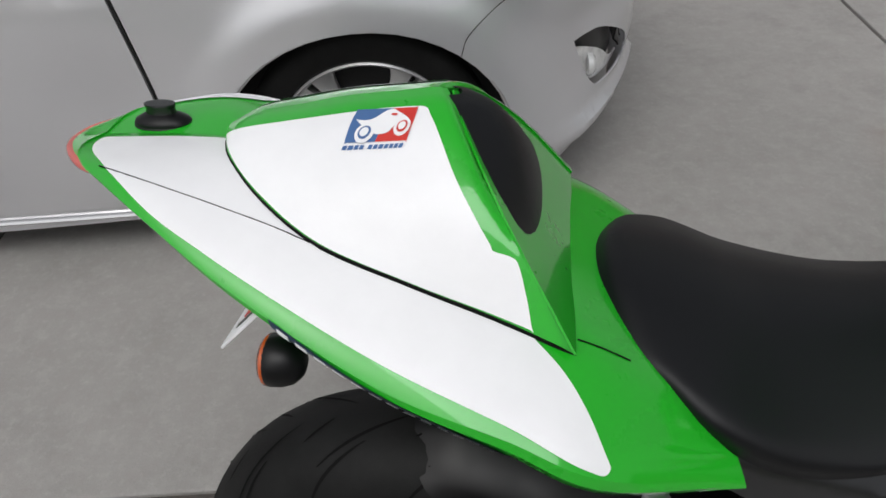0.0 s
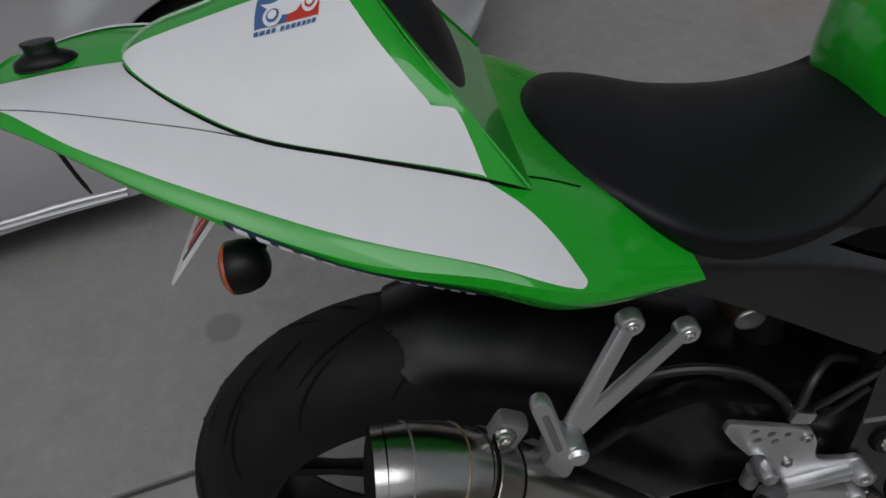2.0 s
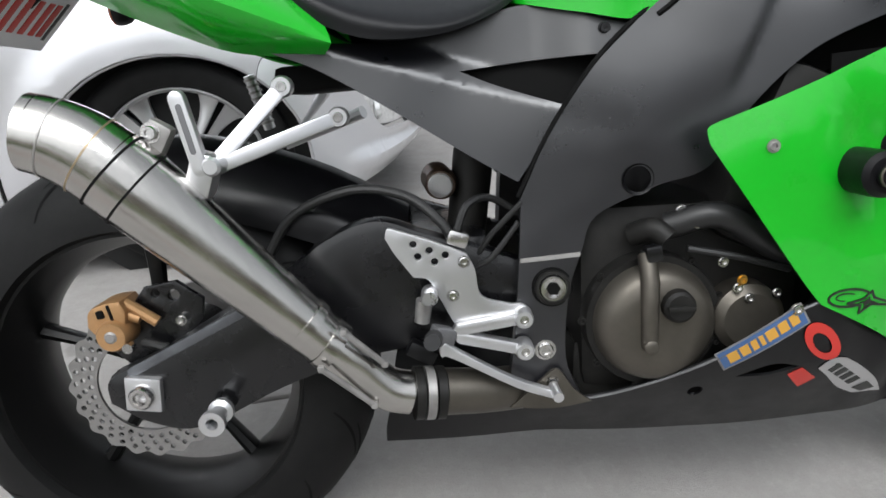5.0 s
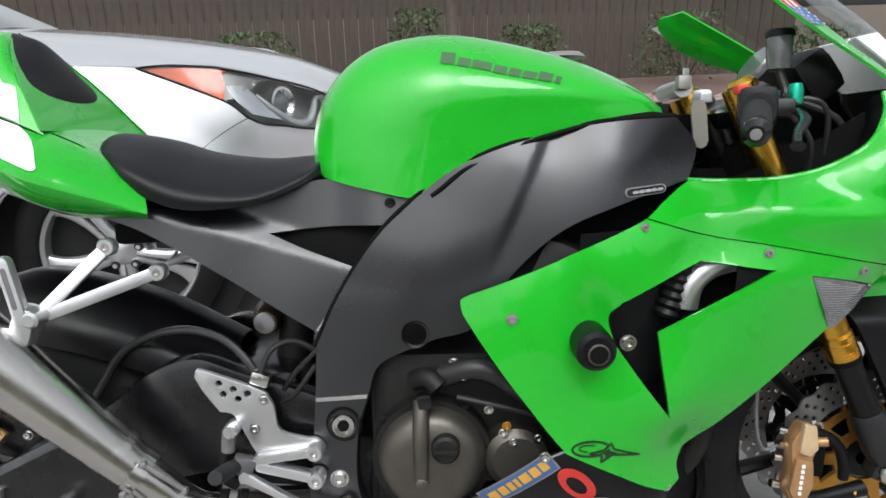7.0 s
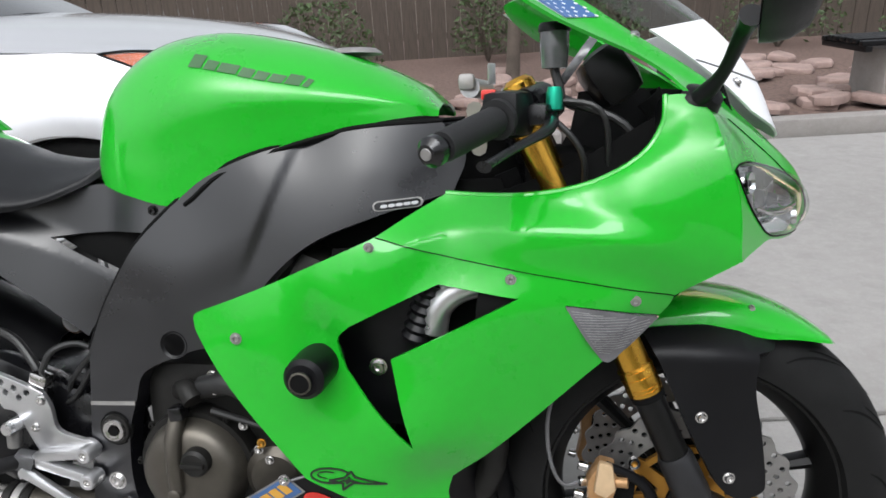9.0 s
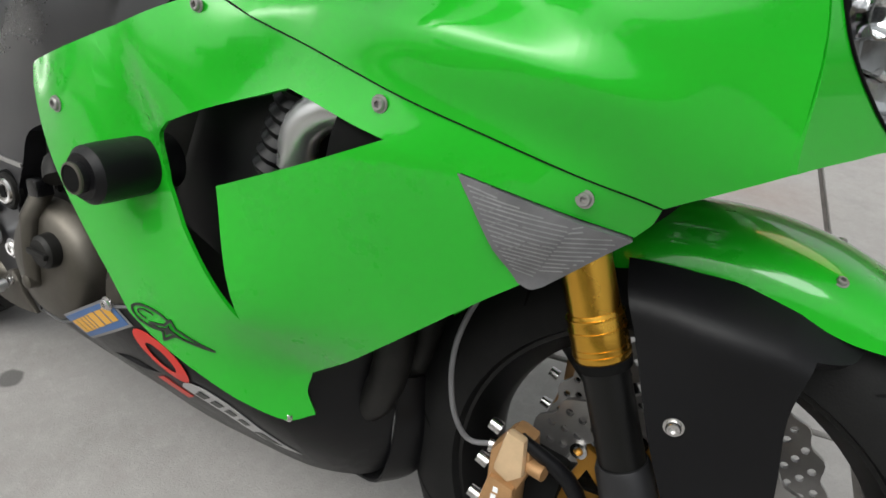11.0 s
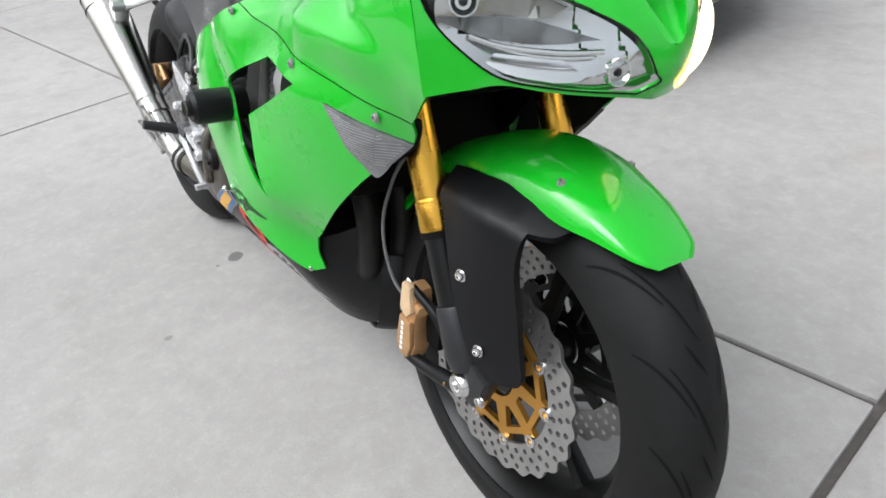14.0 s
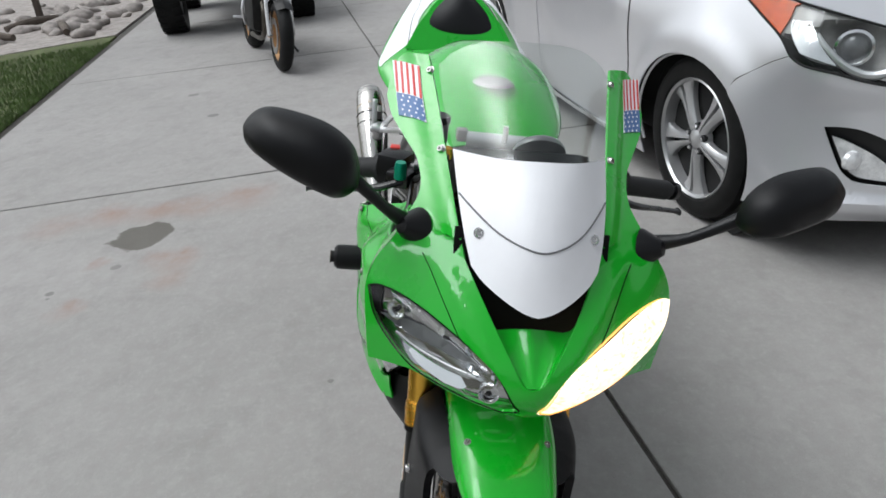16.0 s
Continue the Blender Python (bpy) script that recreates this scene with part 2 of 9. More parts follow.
def facing(bm, way):
    """Turns all faces over if they look away from the direction given."""
    bm.normal_update()
    if sum(f.normal.dot(Vector(way)) * f.calc_area() for f in bm.faces) < 0:
        bmesh.ops.reverse_faces(bm, faces=bm.faces[:])
    bm.normal_update()
    return bm


def thick(bm, t):
    """Gives a skin its thickness, behind its faces."""
    if t:
        bmesh.ops.solidify(bm, geom=bm.faces[:], thickness=t)
        bm.normal_update()
    return bm


def side_panel(outline, holes=(), off=0.0, t=0.003, s=-1, step=0.02, hull=None):
    """A piece of the flank's skin: an outline in x and z laid onto the flank; s: -1 the right flank, 1 the left."""
    h = hull or SIDE
    bm = mapped(fill2(outline, holes, step), lambda x, z: (x, s * (h(x, z) + off), z))
    return thick(facing(bm, (0, s, 0)), t)


def nose_panel(outline, holes=(), off=0.0, t=0.003, step=0.016, hull=None):
    h = hull or NOSE
    bm = mapped(fill2(outline, holes, step), lambda y, z: (h(y, z) + off, y, z))
    return thick(facing(bm, (1, 0, 0.5)), t)


def on_sheet(sh, outline, off=0.0, t=0.0, step=0.06, way=(0, -1, 0.3)):
    """A piece of a Sheet, by an outline in u and v."""
    def fn(u, v):
        n = sh.up(u, v)
        return sh.at(u, v) + n * (off if n.dot(way) > 0 else -off)
    return thick(facing(mapped(fill2(outline, (), step), fn), way), t)


def sheet_mesh(sh, nu=24, nv=16, t=0.0, way=(0, -1, 0.3), mirror=False):
    bm = bmesh.new()
    for s in ((1, -1) if mirror else (1,)):
        vs = [[bm.verts.new(sh.at(i / nu, j / nv) * np.array((1, s, 1))) for j in range(nv + 1)] for i in range(nu + 1)]
        for i in range(nu):
            for j in range(nv):
                q = (vs[i][j], vs[i + 1][j], vs[i + 1][j + 1], vs[i][j + 1])
                if s < 0:
                    q = q[::-1]
                bm.faces.new(q)
    if mirror:
        bmesh.ops.remove_doubles(bm, verts=bm.verts[:], dist=1e-4)
    return thick(facing(bm, way), t)


def add(bm, other):
    me = bpy.data.meshes.new("tmp")
    other.to_mesh(me)
    other.free()
    bm.from_mesh(me)
    bpy.data.meshes.remove(me)
    return bm


def moved(bm, m):
    bmesh.ops.transform(bm, matrix=m, verts=bm.verts[:])
    return bm


def tube(path, r, seg=10, n=0, caps=True, flat=1.0):
    """A round bar along the points; r: one radius or one for each point. n: smooth steps between two points."""
    pts = [np.array(p, float) for p in path]
    rs = list(r) if isinstance(r, (list, tuple)) else [r] * len(pts)
    if n:
        rs = [float(a[0]) for a in crv([(q, 0) for q in rs], n)]
        pts = crv(pts, n)
    bm = bmesh.new()
    rings, up = [], None
    for i, p in enumerate(pts):
        d = pts[min(i + 1, len(pts) - 1)] - pts[max(i - 1, 0)]
        d = d / max(np.linalg.norm(d), 1e-9)
        if up is None:
            up = np.array((0, 0, 1.0)) if abs(d[2]) < 0.9 else np.array((0, 1.0, 0))
        a = np.cross(d, up)
        a /= max(np.linalg.norm(a), 1e-9)
        up = np.cross(a, d)
        rings.append([bm.verts.new(p + rs[i] * (a * math.cos(2 * math.pi * k / seg) + flat * up * math.sin(2 * math.pi * k / seg))) for k in range(seg)])
    for i in range(len(rings) - 1):
        for k in range(seg):
            bm.faces.new((rings[i][k], rings[i][(k + 1) % seg], rings[i + 1][(k + 1) % seg], rings[i + 1][k]))
    if caps:
        bm.faces.new(rings[0][::-1])
        bm.faces.new(rings[-1])
    bmesh.ops.recalc_face_normals(bm, faces=bm.faces[:])
    return bm


def lathe(profile, seg=48, axis="y", at=(0, 0, 0), closed=False):
    """A turned body: profile of (radius, place along the axis)."""
    bm = bmesh.new()
    rows = []
    for r, h in profile:
        row = []
        for k in range(seg):
            a = 2 * math.pi * k / seg
            c, s = r * math.cos(a), r * math.sin(a)
            p = {"y": (c, h, s), "x": (h, c, s), "z": (c, s, h)}[axis]
            row.append(bm.verts.new(Vector(p) + Vector(at)))
        rows.append(row)
    pairs = list(zip(rows, rows[1:])) + ([(rows[-1], rows[0])] if closed else [])
    for a, b in pairs:
        for k in range(seg):
            bm.faces.new((a[k], a[(k + 1) % seg], b[(k + 1) % seg], b[k]))
    if not closed:
        for row, (r, h) in ((rows[0], profile[0]), (rows[-1], profile[-1])):
            if r > 1e-4:
                bm.faces.new(row)
    bmesh.ops.remove_doubles(bm, verts=bm.verts[:], dist=1e-6)
    bmesh.ops.recalc_face_normals(bm, faces=bm.faces[:])
    return bm


def slab(outline, y0, y1, holes=(), bevel=0.0, plane="xz"):
    """A plate: an outline with holes, from y0 to y1."""
    bm = fill2(outline, holes, 0)
    d = y1 - y0
    g = bmesh.ops.extrude_face_region(bm, geom=bm.faces[:])
    bmesh.ops.translate(bm, vec=(0, 0, d), verts=[v for v in g["geom"] if isinstance(v, bmesh.types.BMVert)])
    for v in bm.verts:
        a, b, c = v.co
        v.co = {"xz": (a, y0 + c, b), "yz": (y0 + c, a, b), "xy": (a, b, y0 + c)}[plane]
    bmesh.ops.recalc_face_normals(bm, faces=bm.faces[:])
    if bevel:
        es = [e for e in bm.edges if len(e.link_faces) == 2 and e.calc_face_angle(0) > 1.2]
        bmesh.ops.bevel(bm, geom=es, offset=bevel, segments=2, affect="EDGES", profile=0.6)
    return bm


def block(size, at=(0, 0, 0), bevel=0.004, rot=(0, 0, 0), seg=2):
    bm = bmesh.new()
    bmesh.ops.create_cube(bm, size=1)
    bmesh.ops.scale(bm, vec=size, verts=bm.verts[:])
    if bevel:
        bmesh.ops.bevel(bm, geom=bm.edges[:], offset=bevel, segments=seg, affect="EDGES", profile=0.6)
    return moved(bm, pose(*at, *rot))


def circle(x, z, r, n=14, a0=0.0):
    return [(x + r * math.cos(a0 + 2 * math.pi * i / n), z + r * math.sin(a0 + 2 * math.pi * i / n)) for i in range(n)]


def bar(a, b, w, n=4):
    """A rounded strip outline from a to b, w wide, in a plane."""
    a, b = np.array(a, float), np.array(b, float)
    d = (b - a) / np.linalg.norm(b - a)
    m = np.array((-d[1], d[0]))
    out = []
    for c, s in ((b, 1), (a, -1)):
        for i in range(n + 1):
            t = math.pi * (i / n - 0.5)
            out.append(tuple(c + w / 2 * (s * d * math.cos(t) + s * m * math.sin(t))))
    return out


def bolt(parent, at, r=0.006, way=(0, -1, 0), mat=None, name="bolt", h=0.004):
    """A socket-head bolt that looks along the way given."""
    bm = lathe([(0, h - 0.003), (r * 0.45, h - 0.003), (r * 0.5, h), (r * 0.85, h), (r, h * 0.6), (r, 0), (r * 1.35, 0), (r * 1.35, -0.001)], 14, "z")
    q = Vector((0, 0, 1)).rotation_difference(Vector(way).normalized())
    return part(name, bm, mat or STEEL, parent, pose_m=Matrix.LocRotScale(at, q, None))


# ---- curves and surfaces ----
def crv(pts, n=6, closed=False):
    """A smooth line through the points, n steps between two of them."""
    p = [np.array(a, float) for a in pts]
    k = len(p)
    if k < 3:
        return [p[0] + (p[-1] - p[0]) * i / n for i in range(n + 1)]
    out = []
    for i in range(k if closed else k - 1):
        a, b = p[i], p[(i + 1) % k]
        z = p[i - 1] if closed or i else 2 * a - b
        c = p[(i + 2) % k] if closed or i + 2 < k else 2 * b - a
        for j in range(n):
            t = j / n
            out.append(0.5 * (2 * a + (b - z) * t + (2 * z - 5 * a + 4 * b - c) * t * t + (3 * a - z - 3 * b + c) * t ** 3))
    if not closed:
        out.append(p[-1])
    return out


def ring(*runs, n=6):
    """A closed outline of smooth runs that meet in sharp corners."""
    out = []
    for r in runs:
        out += crv(r, n)[:-1]
    return out


class Sheet:
    """A smooth surface through a small grid of control points; u runs along the rows, v across them."""

    def __init__(self, rows):
        self.g = np.array(rows, float)

    def _line(self, p, t):
        n = len(p) - 1
        t = min(max(t, 0.0), 1.0) * n
        i = min(int(t), n - 1)
        t -= i
        a, b = p[i], p[i + 1]
        z = p[i - 1] if i else 2 * a - b
        c = p[i + 2] if i + 2 <= n else 2 * b - a
        return 0.5 * (2 * a + (b - z) * t + (2 * z - 5 * a + 4 * b - c) * t * t + (3 * a - z - 3 * b + c) * t ** 3)

    def at(self, u, v):
        return self._line(np.array([self._line(r, v) for r in self.g]), u)

    def up(self, u, v):
        e = 0.004
        a = self.at(min(u + e, 1), v) - self.at(max(u - e, 0), v)
        b = self.at(u, min(v + e, 1)) - self.at(u, max(v - e, 0))
        m = np.cross(a, b)
        return m / max(np.linalg.norm(m), 1e-9)


class Hull:
    """A smooth half-width (or depth) over a plane, bent through a few known places (thin plate)."""

    def __init__(self, rows, even=False, soft=1e-4):
        r = np.array(rows, float)
        if even:
            m = r[r[:, 0] > 1e-6] * (-1, 1, 1)
            r = np.vstack([r, m])
        self.p = r[:, :2]
        n = len(r)
        k = self._k(np.linalg.norm(self.p[:, None] - self.p[None], axis=2)) + np.eye(n) * soft
        q = np.hstack([np.ones((n, 1)), self.p])
        a = np.vstack([np.hstack([k, q]), np.hstack([q.T, np.zeros((3, 3))])])
        self.w = np.linalg.solve(a, np.concatenate([r[:, 2], np.zeros(3)]))

    def _k(self, d):
        return np.where(d > 1e-9, d * d * np.log(np.maximum(d, 1e-9)), 0.0)

    def __call__(self, a, b):
        d = np.hypot(self.p[:, 0] - a, self.p[:, 1] - b)
        return float(self.w[:-3] @ self._k(d) + self.w[-3] + self.w[-2] * a + self.w[-1] * b)


# half-widths of the side fairing (x, z, width) and depth of the nose (y, z, x)
SIDE = Hull([(0.73, 0.62, 0.224), (0.794, 0.60, 0.243), (0.924, 0.60, 0.24), (0.99, 0.574, 0.232), (0.969, 0.716, 0.232), (1.14, 0.67, 0.229),
             (1.20, 0.64, 0.213), (1.287, 0.642, 0.188), (1.273, 0.567, 0.166), (1.322, 0.613, 0.154), (1.014, 0.452, 0.223), (0.972, 0.398, 0.216), (1.045, 0.385, 0.168), (1.055, 0.324, 0.150), (1.09, 0.415, 0.172),
             (0.99, 0.335, 0.198), (1.03, 0.313, 0.172), (1.15, 0.475, 0.183), (1.10, 0.50, 0.204), (0.977, 0.362, 0.206),
             (0.85, 0.43, 0.233), (0.877, 0.424, 0.234), (1.05, 0.77, 0.155), (1.23, 0.775, 0.186), (1.28, 0.765, 0.206), (1.31, 0.80, 0.199), (1.33, 0.705, 0.197), (1.335, 0.84, 0.186), (1.347, 0.885, 0.160), (1.367, 0.862, 0.176), (1.374, 0.835, 0.196), (1.383, 0.802, 0.208), (1.394, 0.765, 0.207), (1.399, 0.715, 0.201), (1.403, 0.694, 0.197), (1.16, 0.73, 0.215),
             (1.22, 0.72, 0.212)])
NOSE = Hull([(0, 0.685, 1.505), (0, 0.715, 1.53), (0, 0.78, 1.515), (0, 0.83, 1.47), (0, 0.90, 1.44), (0, 0.96, 1.395), (0, 1.02, 1.34), (0.072, 0.90, 1.402),
             (0.091, 0.858, 1.416), (0.118, 0.953, 1.286), (0.166, 1.036, 1.126), (0.205, 0.797, 1.388), (0.172, 0.86, 1.372), (0.15, 0.838, 1.40),
             (0.196, 0.70, 1.405), (0.11, 0.69, 1.466), (0.10, 0.78, 1.474), (0.18, 0.92, 1.28)], even=True)
# right half of the tail (rear to front; crown to underside) and of the hump that replaces the pillion seat
TAIL = Sheet([
    [(-0.303, 0, 0.976), (-0.302, -0.035, 0.980), (-0.290, -0.062, 0.981), (-0.272, -0.083, 0.978), (-0.264, -0.078, 0.965), (-0.250, -0.05, 0.956)],
    [(-0.207, 0, 0.977), (-0.208, -0.055, 0.982), (-0.209, -0.105, 0.979), (-0.205, -0.129, 0.964), (-0.197, -0.1139, 0.949), (-0.175, -0.085, 0.925)],
    [(-0.11, 0, 0.967), (-0.111, -0.07, 0.969), (-0.112, -0.135, 0.946), (-0.11, -0.172, 0.917), (-0.104, -0.1549, 0.898), (-0.09, -0.12, 0.87)],
    [(0.01, 0, 0.945), (0.01, -0.09, 0.94), (0.01, -0.165, 0.9), (0.01, -0.21, 0.864), (0.012, -0.1886, 0.842), (0.03, -0.14, 0.81)],
    [(0.11, 0, 0.9), (0.11, -0.09, 0.895), (0.11, -0.165, 0.872), (0.11, -0.227, 0.837), (0.11, -0.206, 0.802), (0.12, -0.15, 0.77)],
    [(0.19, 0, 0.85), (0.19, -0.09, 0.85), (0.19, -0.16, 0.845), (0.185, -0.231, 0.808), (0.18, -0.206, 0.769), (0.19, -0.15, 0.745)],
    [(0.29, 0, 0.80), (0.285, -0.09, 0.80), (0.290, -0.145, 0.785), (0.303, -0.174, 0.754), (0.302, -0.173, 0.746), (0.285, -0.13, 0.735)]])


def hump_row(crest, edge):
    """One rib of the hump: flat on the crest, then falling to the panel gap."""
    c, e = np.array(crest), np.array(edge)
    return [tuple(c + (e - c) * (a, b, k)) for a, b, k in ((0, 0, 0), (0.2, 0.2, 0.035), (0.45, 0.45, 0.17), (0.75, 0.75, 0.50), (1, 1, 1))]


COWL = Sheet([
    hump_row((-0.166, 0, 0.99), (-0.173, -0.009, 0.9775)),
    hump_row((-0.14, 0, 1.001), (-0.148, -0.055, 0.9785)),
    hump_row((-0.1, 0, 1.008), (-0.103, -0.101, 0.9625)),
    hump_row((-0.055, 0, 1.0165), (-0.048, -0.130, 0.9385)),
    hump_row((0, 0, 1.0225), (0.028, -0.142, 0.9125)),
    hump_row((0.03, 0, 1.0255), (0.098, -0.147, 0.8865)),
    [(0.042, 0, 1.024), (0.055, -0.03, 1.014), (0.075, -0.07, 0.985), (0.112, -0.12, 0.935), (0.160, -0.153, 0.860)]])
for sh_ in (TAIL, COWL):
    sh_.g = sh_.g - np.array((0.005, 0, 0.003))


# ---- the driveway and the ground ----
DRIVE = pose(1.65, 0.597, 0, 0, 0, 9.5)


def spot(nt, pos, at, radius, wobble, soft=0.35):
    """A mask round a place on the ground, with an uneven edge."""
    d = nt.nodes.new("ShaderNodeVectorMath")
    d.operation = "DISTANCE"
    d.inputs[1].default_value = (*at, 0)
    sc = nt.nodes.new("ShaderNodeVectorMath")
    sc.operation = "ADD"
    nt.links.new(pos, sc.inputs[0])
    nt.links.new(wobble, sc.inputs[1])
    nt.links.new(sc.outputs[0], d.inputs[0])
    r = nt.nodes.new("ShaderNodeMapRange")
    r.interpolation_type = "SMOOTHSTEP"
    r.inputs["From Min"].default_value, r.inputs["From Max"].default_value = radius, radius * (1 - soft)
    nt.links.new(d.outputs["Value"], r.inputs[0])
    return r.outputs[0]


def concrete(name, base):
    m = bpy.data.materials.new(name)
    m.use_nodes = True
    nt = m.node_tree
    b = nt.nodes["Principled BSDF"]
    geo = nt.nodes.new("ShaderNodeNewGeometry")
    pos = geo.outputs["Position"]

    def noise_at(scale, detail=6, rough=0.6):
        n = nt.nodes.new("ShaderNodeTexNoise")
        n.inputs["Scale"].default_value, n.inputs["Detail"].default_value, n.inputs["Roughness"].default_value = scale, detail, rough
        nt.links.new(pos, n.inputs["Vector"])
        return n

    def mix(a, fac, col, mode="MIX"):
        x = nt.nodes.new("ShaderNodeMix")
        x.data_type, x.blend_type = "RGBA", mode
        if isinstance(fac, float):
            x.inputs[0].default_value = fac
        else:
            nt.links.new(fac, x.inputs[0])
        if isinstance(a, tuple):
            x.inputs[6].default_value = (*a, 1)
        else:
            nt.links.new(a, x.inputs[6])
        x.inputs[7].default_value = (*col, 1)
        return x.outputs[2]

    def ranged(v, a, b2, c, d):
        r = nt.nodes.new("ShaderNodeMapRange")
        for k, q in zip(("From Min", "From Max", "To Min", "To Max"), (a, b2, c, d)):
            r.inputs[k].default_value = q
        nt.links.new(v, r.inputs[0])
        return r.outputs[0]
    big, mid, fine, grit = noise_at(0.7), noise_at(5.0, 8, 0.7), noise_at(55, 6, 0.7), noise_at(300, 3)
    wob = nt.nodes.new("ShaderNodeVectorMath")
    wob.operation = "MULTIPLY_ADD"
    wob.inputs[1].default_value, wob.inputs[2].default_value = (0.22, 0.22, 0), (-0.11, -0.11, 0)
    w0 = noise_at(5.0, 5, 0.65)
    nt.links.new(w0.outputs["Color"], wob.inputs[0])
    wb = wob.outputs[0]
    col = mix(base, ranged(big.outputs[0], 0.35, 0.65, 0, 0.7), tuple(c * 0.76 for c in base))
    col = mix(col, ranged(mid.outputs[0], 0.5, 0.72, 0, 0.65), tuple(c * 0.70 for c in base))
    col = mix(col, ranged(fine.outputs[0], 0.52, 0.75, 0, 0.42), tuple(min(c * 1.25, 1) for c in base))
    col = mix(col, ranged(grit.outputs[0], 0.58, 0.75, 0, 0.7), tuple(c * 0.55 for c in base))
    mott = noise_at(17, 7, 0.75)
    col = mix(col, ranged(mott.outputs[0], 0.5, 0.68, 0, 0.36), (base[0] * 0.80, base[1] * 0.74, base[2] * 0.74))
    col = mix(col, ranged(mott.outputs[0], 0.5, 0.34, 0, 0.32), tuple(min(c * 1.18, 1) for c in base))
    rust = (base[0] * 0.90, base[1] * 0.66, base[2] * 0.58)
    for at, rad, k in (((-0.86, -1.86), 0.20, 0.32), ((-0.94, -1.60), 0.20, 0.45), ((-0.92, -1.38), 0.18, 0.40), ((-0.94, -1.17), 0.20, 0.45), ((-1.00, -0.94), 0.24, 0.38), ((-0.38, -1.13), 0.15, 0.62), ((-0.20, -1.10), 0.13, 0.30), ((-0.42, -1.47), 0.06, 0.60), ((-0.05, -1.43), 0.10, 0.35), ((0.55, -1.75), 0.22, 0.5), ((1.35, 1.55), 0.28, 0.2)):
        f = spot(nt, pos, at, rad, wb, 0.9)
        pat = nt.nodes.new("ShaderNodeMath")
        pat.operation = "MULTIPLY"
        nt.links.new(ranged(f, 0, 1, 0, min(k * 2.0, 1)), pat.inputs[0])
        nt.links.new(ranged(mid.outputs[0], 0.38, 0.62, 0.30, 1.0), pat.inputs[1])
        col = mix(col, pat.outputs[0], rust)
    f = spot(nt, pos, (-0.64, -1.355), 0.145, wb, 0.14)
    col = mix(col, ranged(f, 0, 1, 0, 0.92), (base[0] * 0.30, base[1] * 0.285, base[2] * 0.25))
    small = nt.nodes.new("ShaderNodeVectorMath")
    small.operation = "SCALE"
    small.inputs["Scale"].default_value = 0.22
    nt.links.new(wb, small.inputs[0])
    for at, rad, k in (((0.322, -0.113), 0.024, 0.9), ((0.33, -0.165), 0.006, 0.7), ((-0.36, -1.36), 0.026, 0.45), ((-0.19, -1.56), 0.020, 0.6), ((-0.15, -1.55), 0.010, 0.5), ((-2.62, -1.52), 0.05, 0.6), ((-3.3, -1.86), 0.05, 0.5),
                       ((0.55, -0.35), 0.012, 0.5), ((1.1, -0.55), 0.014, 0.5), ((-0.5, 0.6), 0.05, 0.4), ((1.9, -0.15), 0.02, 0.4)):
        f = spot(nt, pos, at, rad, small.outputs[0], 0.3)
        col = mix(col, ranged(f, 0, 1, 0, k), tuple(c * 0.30 for c in base))
    nt.links.new(col, b.inputs["Base Color"])
    nt.links.new(ranged(mid.outputs[0], 0.3, 0.7, 0.72, 0.9), b.inputs["Roughness"])
    bp = nt.nodes.new("ShaderNodeBump")
    bp.inputs["Strength"].default_value, bp.inputs["Distance"].default_value = 0.4, 0.0025
    hsum = nt.nodes.new("ShaderNodeMath")
    hsum.operation = "ADD"
    nt.links.new(fine.outputs[0], hsum.inputs[0])
    nt.links.new(grit.outputs[0], hsum.inputs[1])
    nt.links.new(hsum.outputs[0], bp.inputs["Height"])
    nt.links.new(bp.outputs[0], b.inputs["Normal"])
    return m


CONCRETE = concrete("driveway_concrete", (0.318, 0.305, 0.293))
KERB = concrete("kerb_concrete", (0.28, 0.26, 0.245))
JOINT = mat("joint_filler", (0.068, 0.061, 0.055), 0.9, vary=0.3, vary_scale=30)
SOIL = mat("bare_soil", (0.10, 0.075, 0.055), 0.95, grain=0.8, grain_scale=60, vary=0.4, vary_scale=3)

# the far ground: one sheet to the horizon, a hand below the slabs
bm = bmesh.new()
bmesh.ops.create_grid(bm, x_segments=8, y_segments=8, size=600)
part("ground", bm, SOIL, label="bare brown soil around the driveway", kind="structure", pose_m=pose(0, 0, -0.055))
# the bed of the joints, on which the slabs lie
bed = part("driveway_bed", block((34, 6.0, 0.05), (-8.0, -0.05, -0.037), 0.0), JOINT, label="dark joint filler under the concrete slabs", kind="structure", smooth=0, pose_m=DRIVE)
pave = thing("pavement", "pale grey concrete driveway slabs with saw-cut joints and stains", "driveway", DRIVE, kind="structure")
for i, u in enumerate((-18.9, -15.75, -12.6, -9.45, -6.3, -3.15, 0.0, 3.15)):
    for v, w in ((-1.45, 2.9), (1.4, 2.8)):
        bm = block((3.15 - 0.016, w - 0.014, 0.06), (u + 1.575, v, -0.03), 0.006)
        for p in bm.verts:
            p.co.x += 0.038 * p.co.y
        part("slab", bm, CONCRETE, pave, smooth=0)


# ---- the green sport motorcycle; all its parts in its own upright frame, which leans onto the side stand ----
bike = thing("sport_motorcycle", "green and white sport motorcycle leaning on its side stand", "motorcycle", pose(0.005, -0.026, 0.003, -10.5))


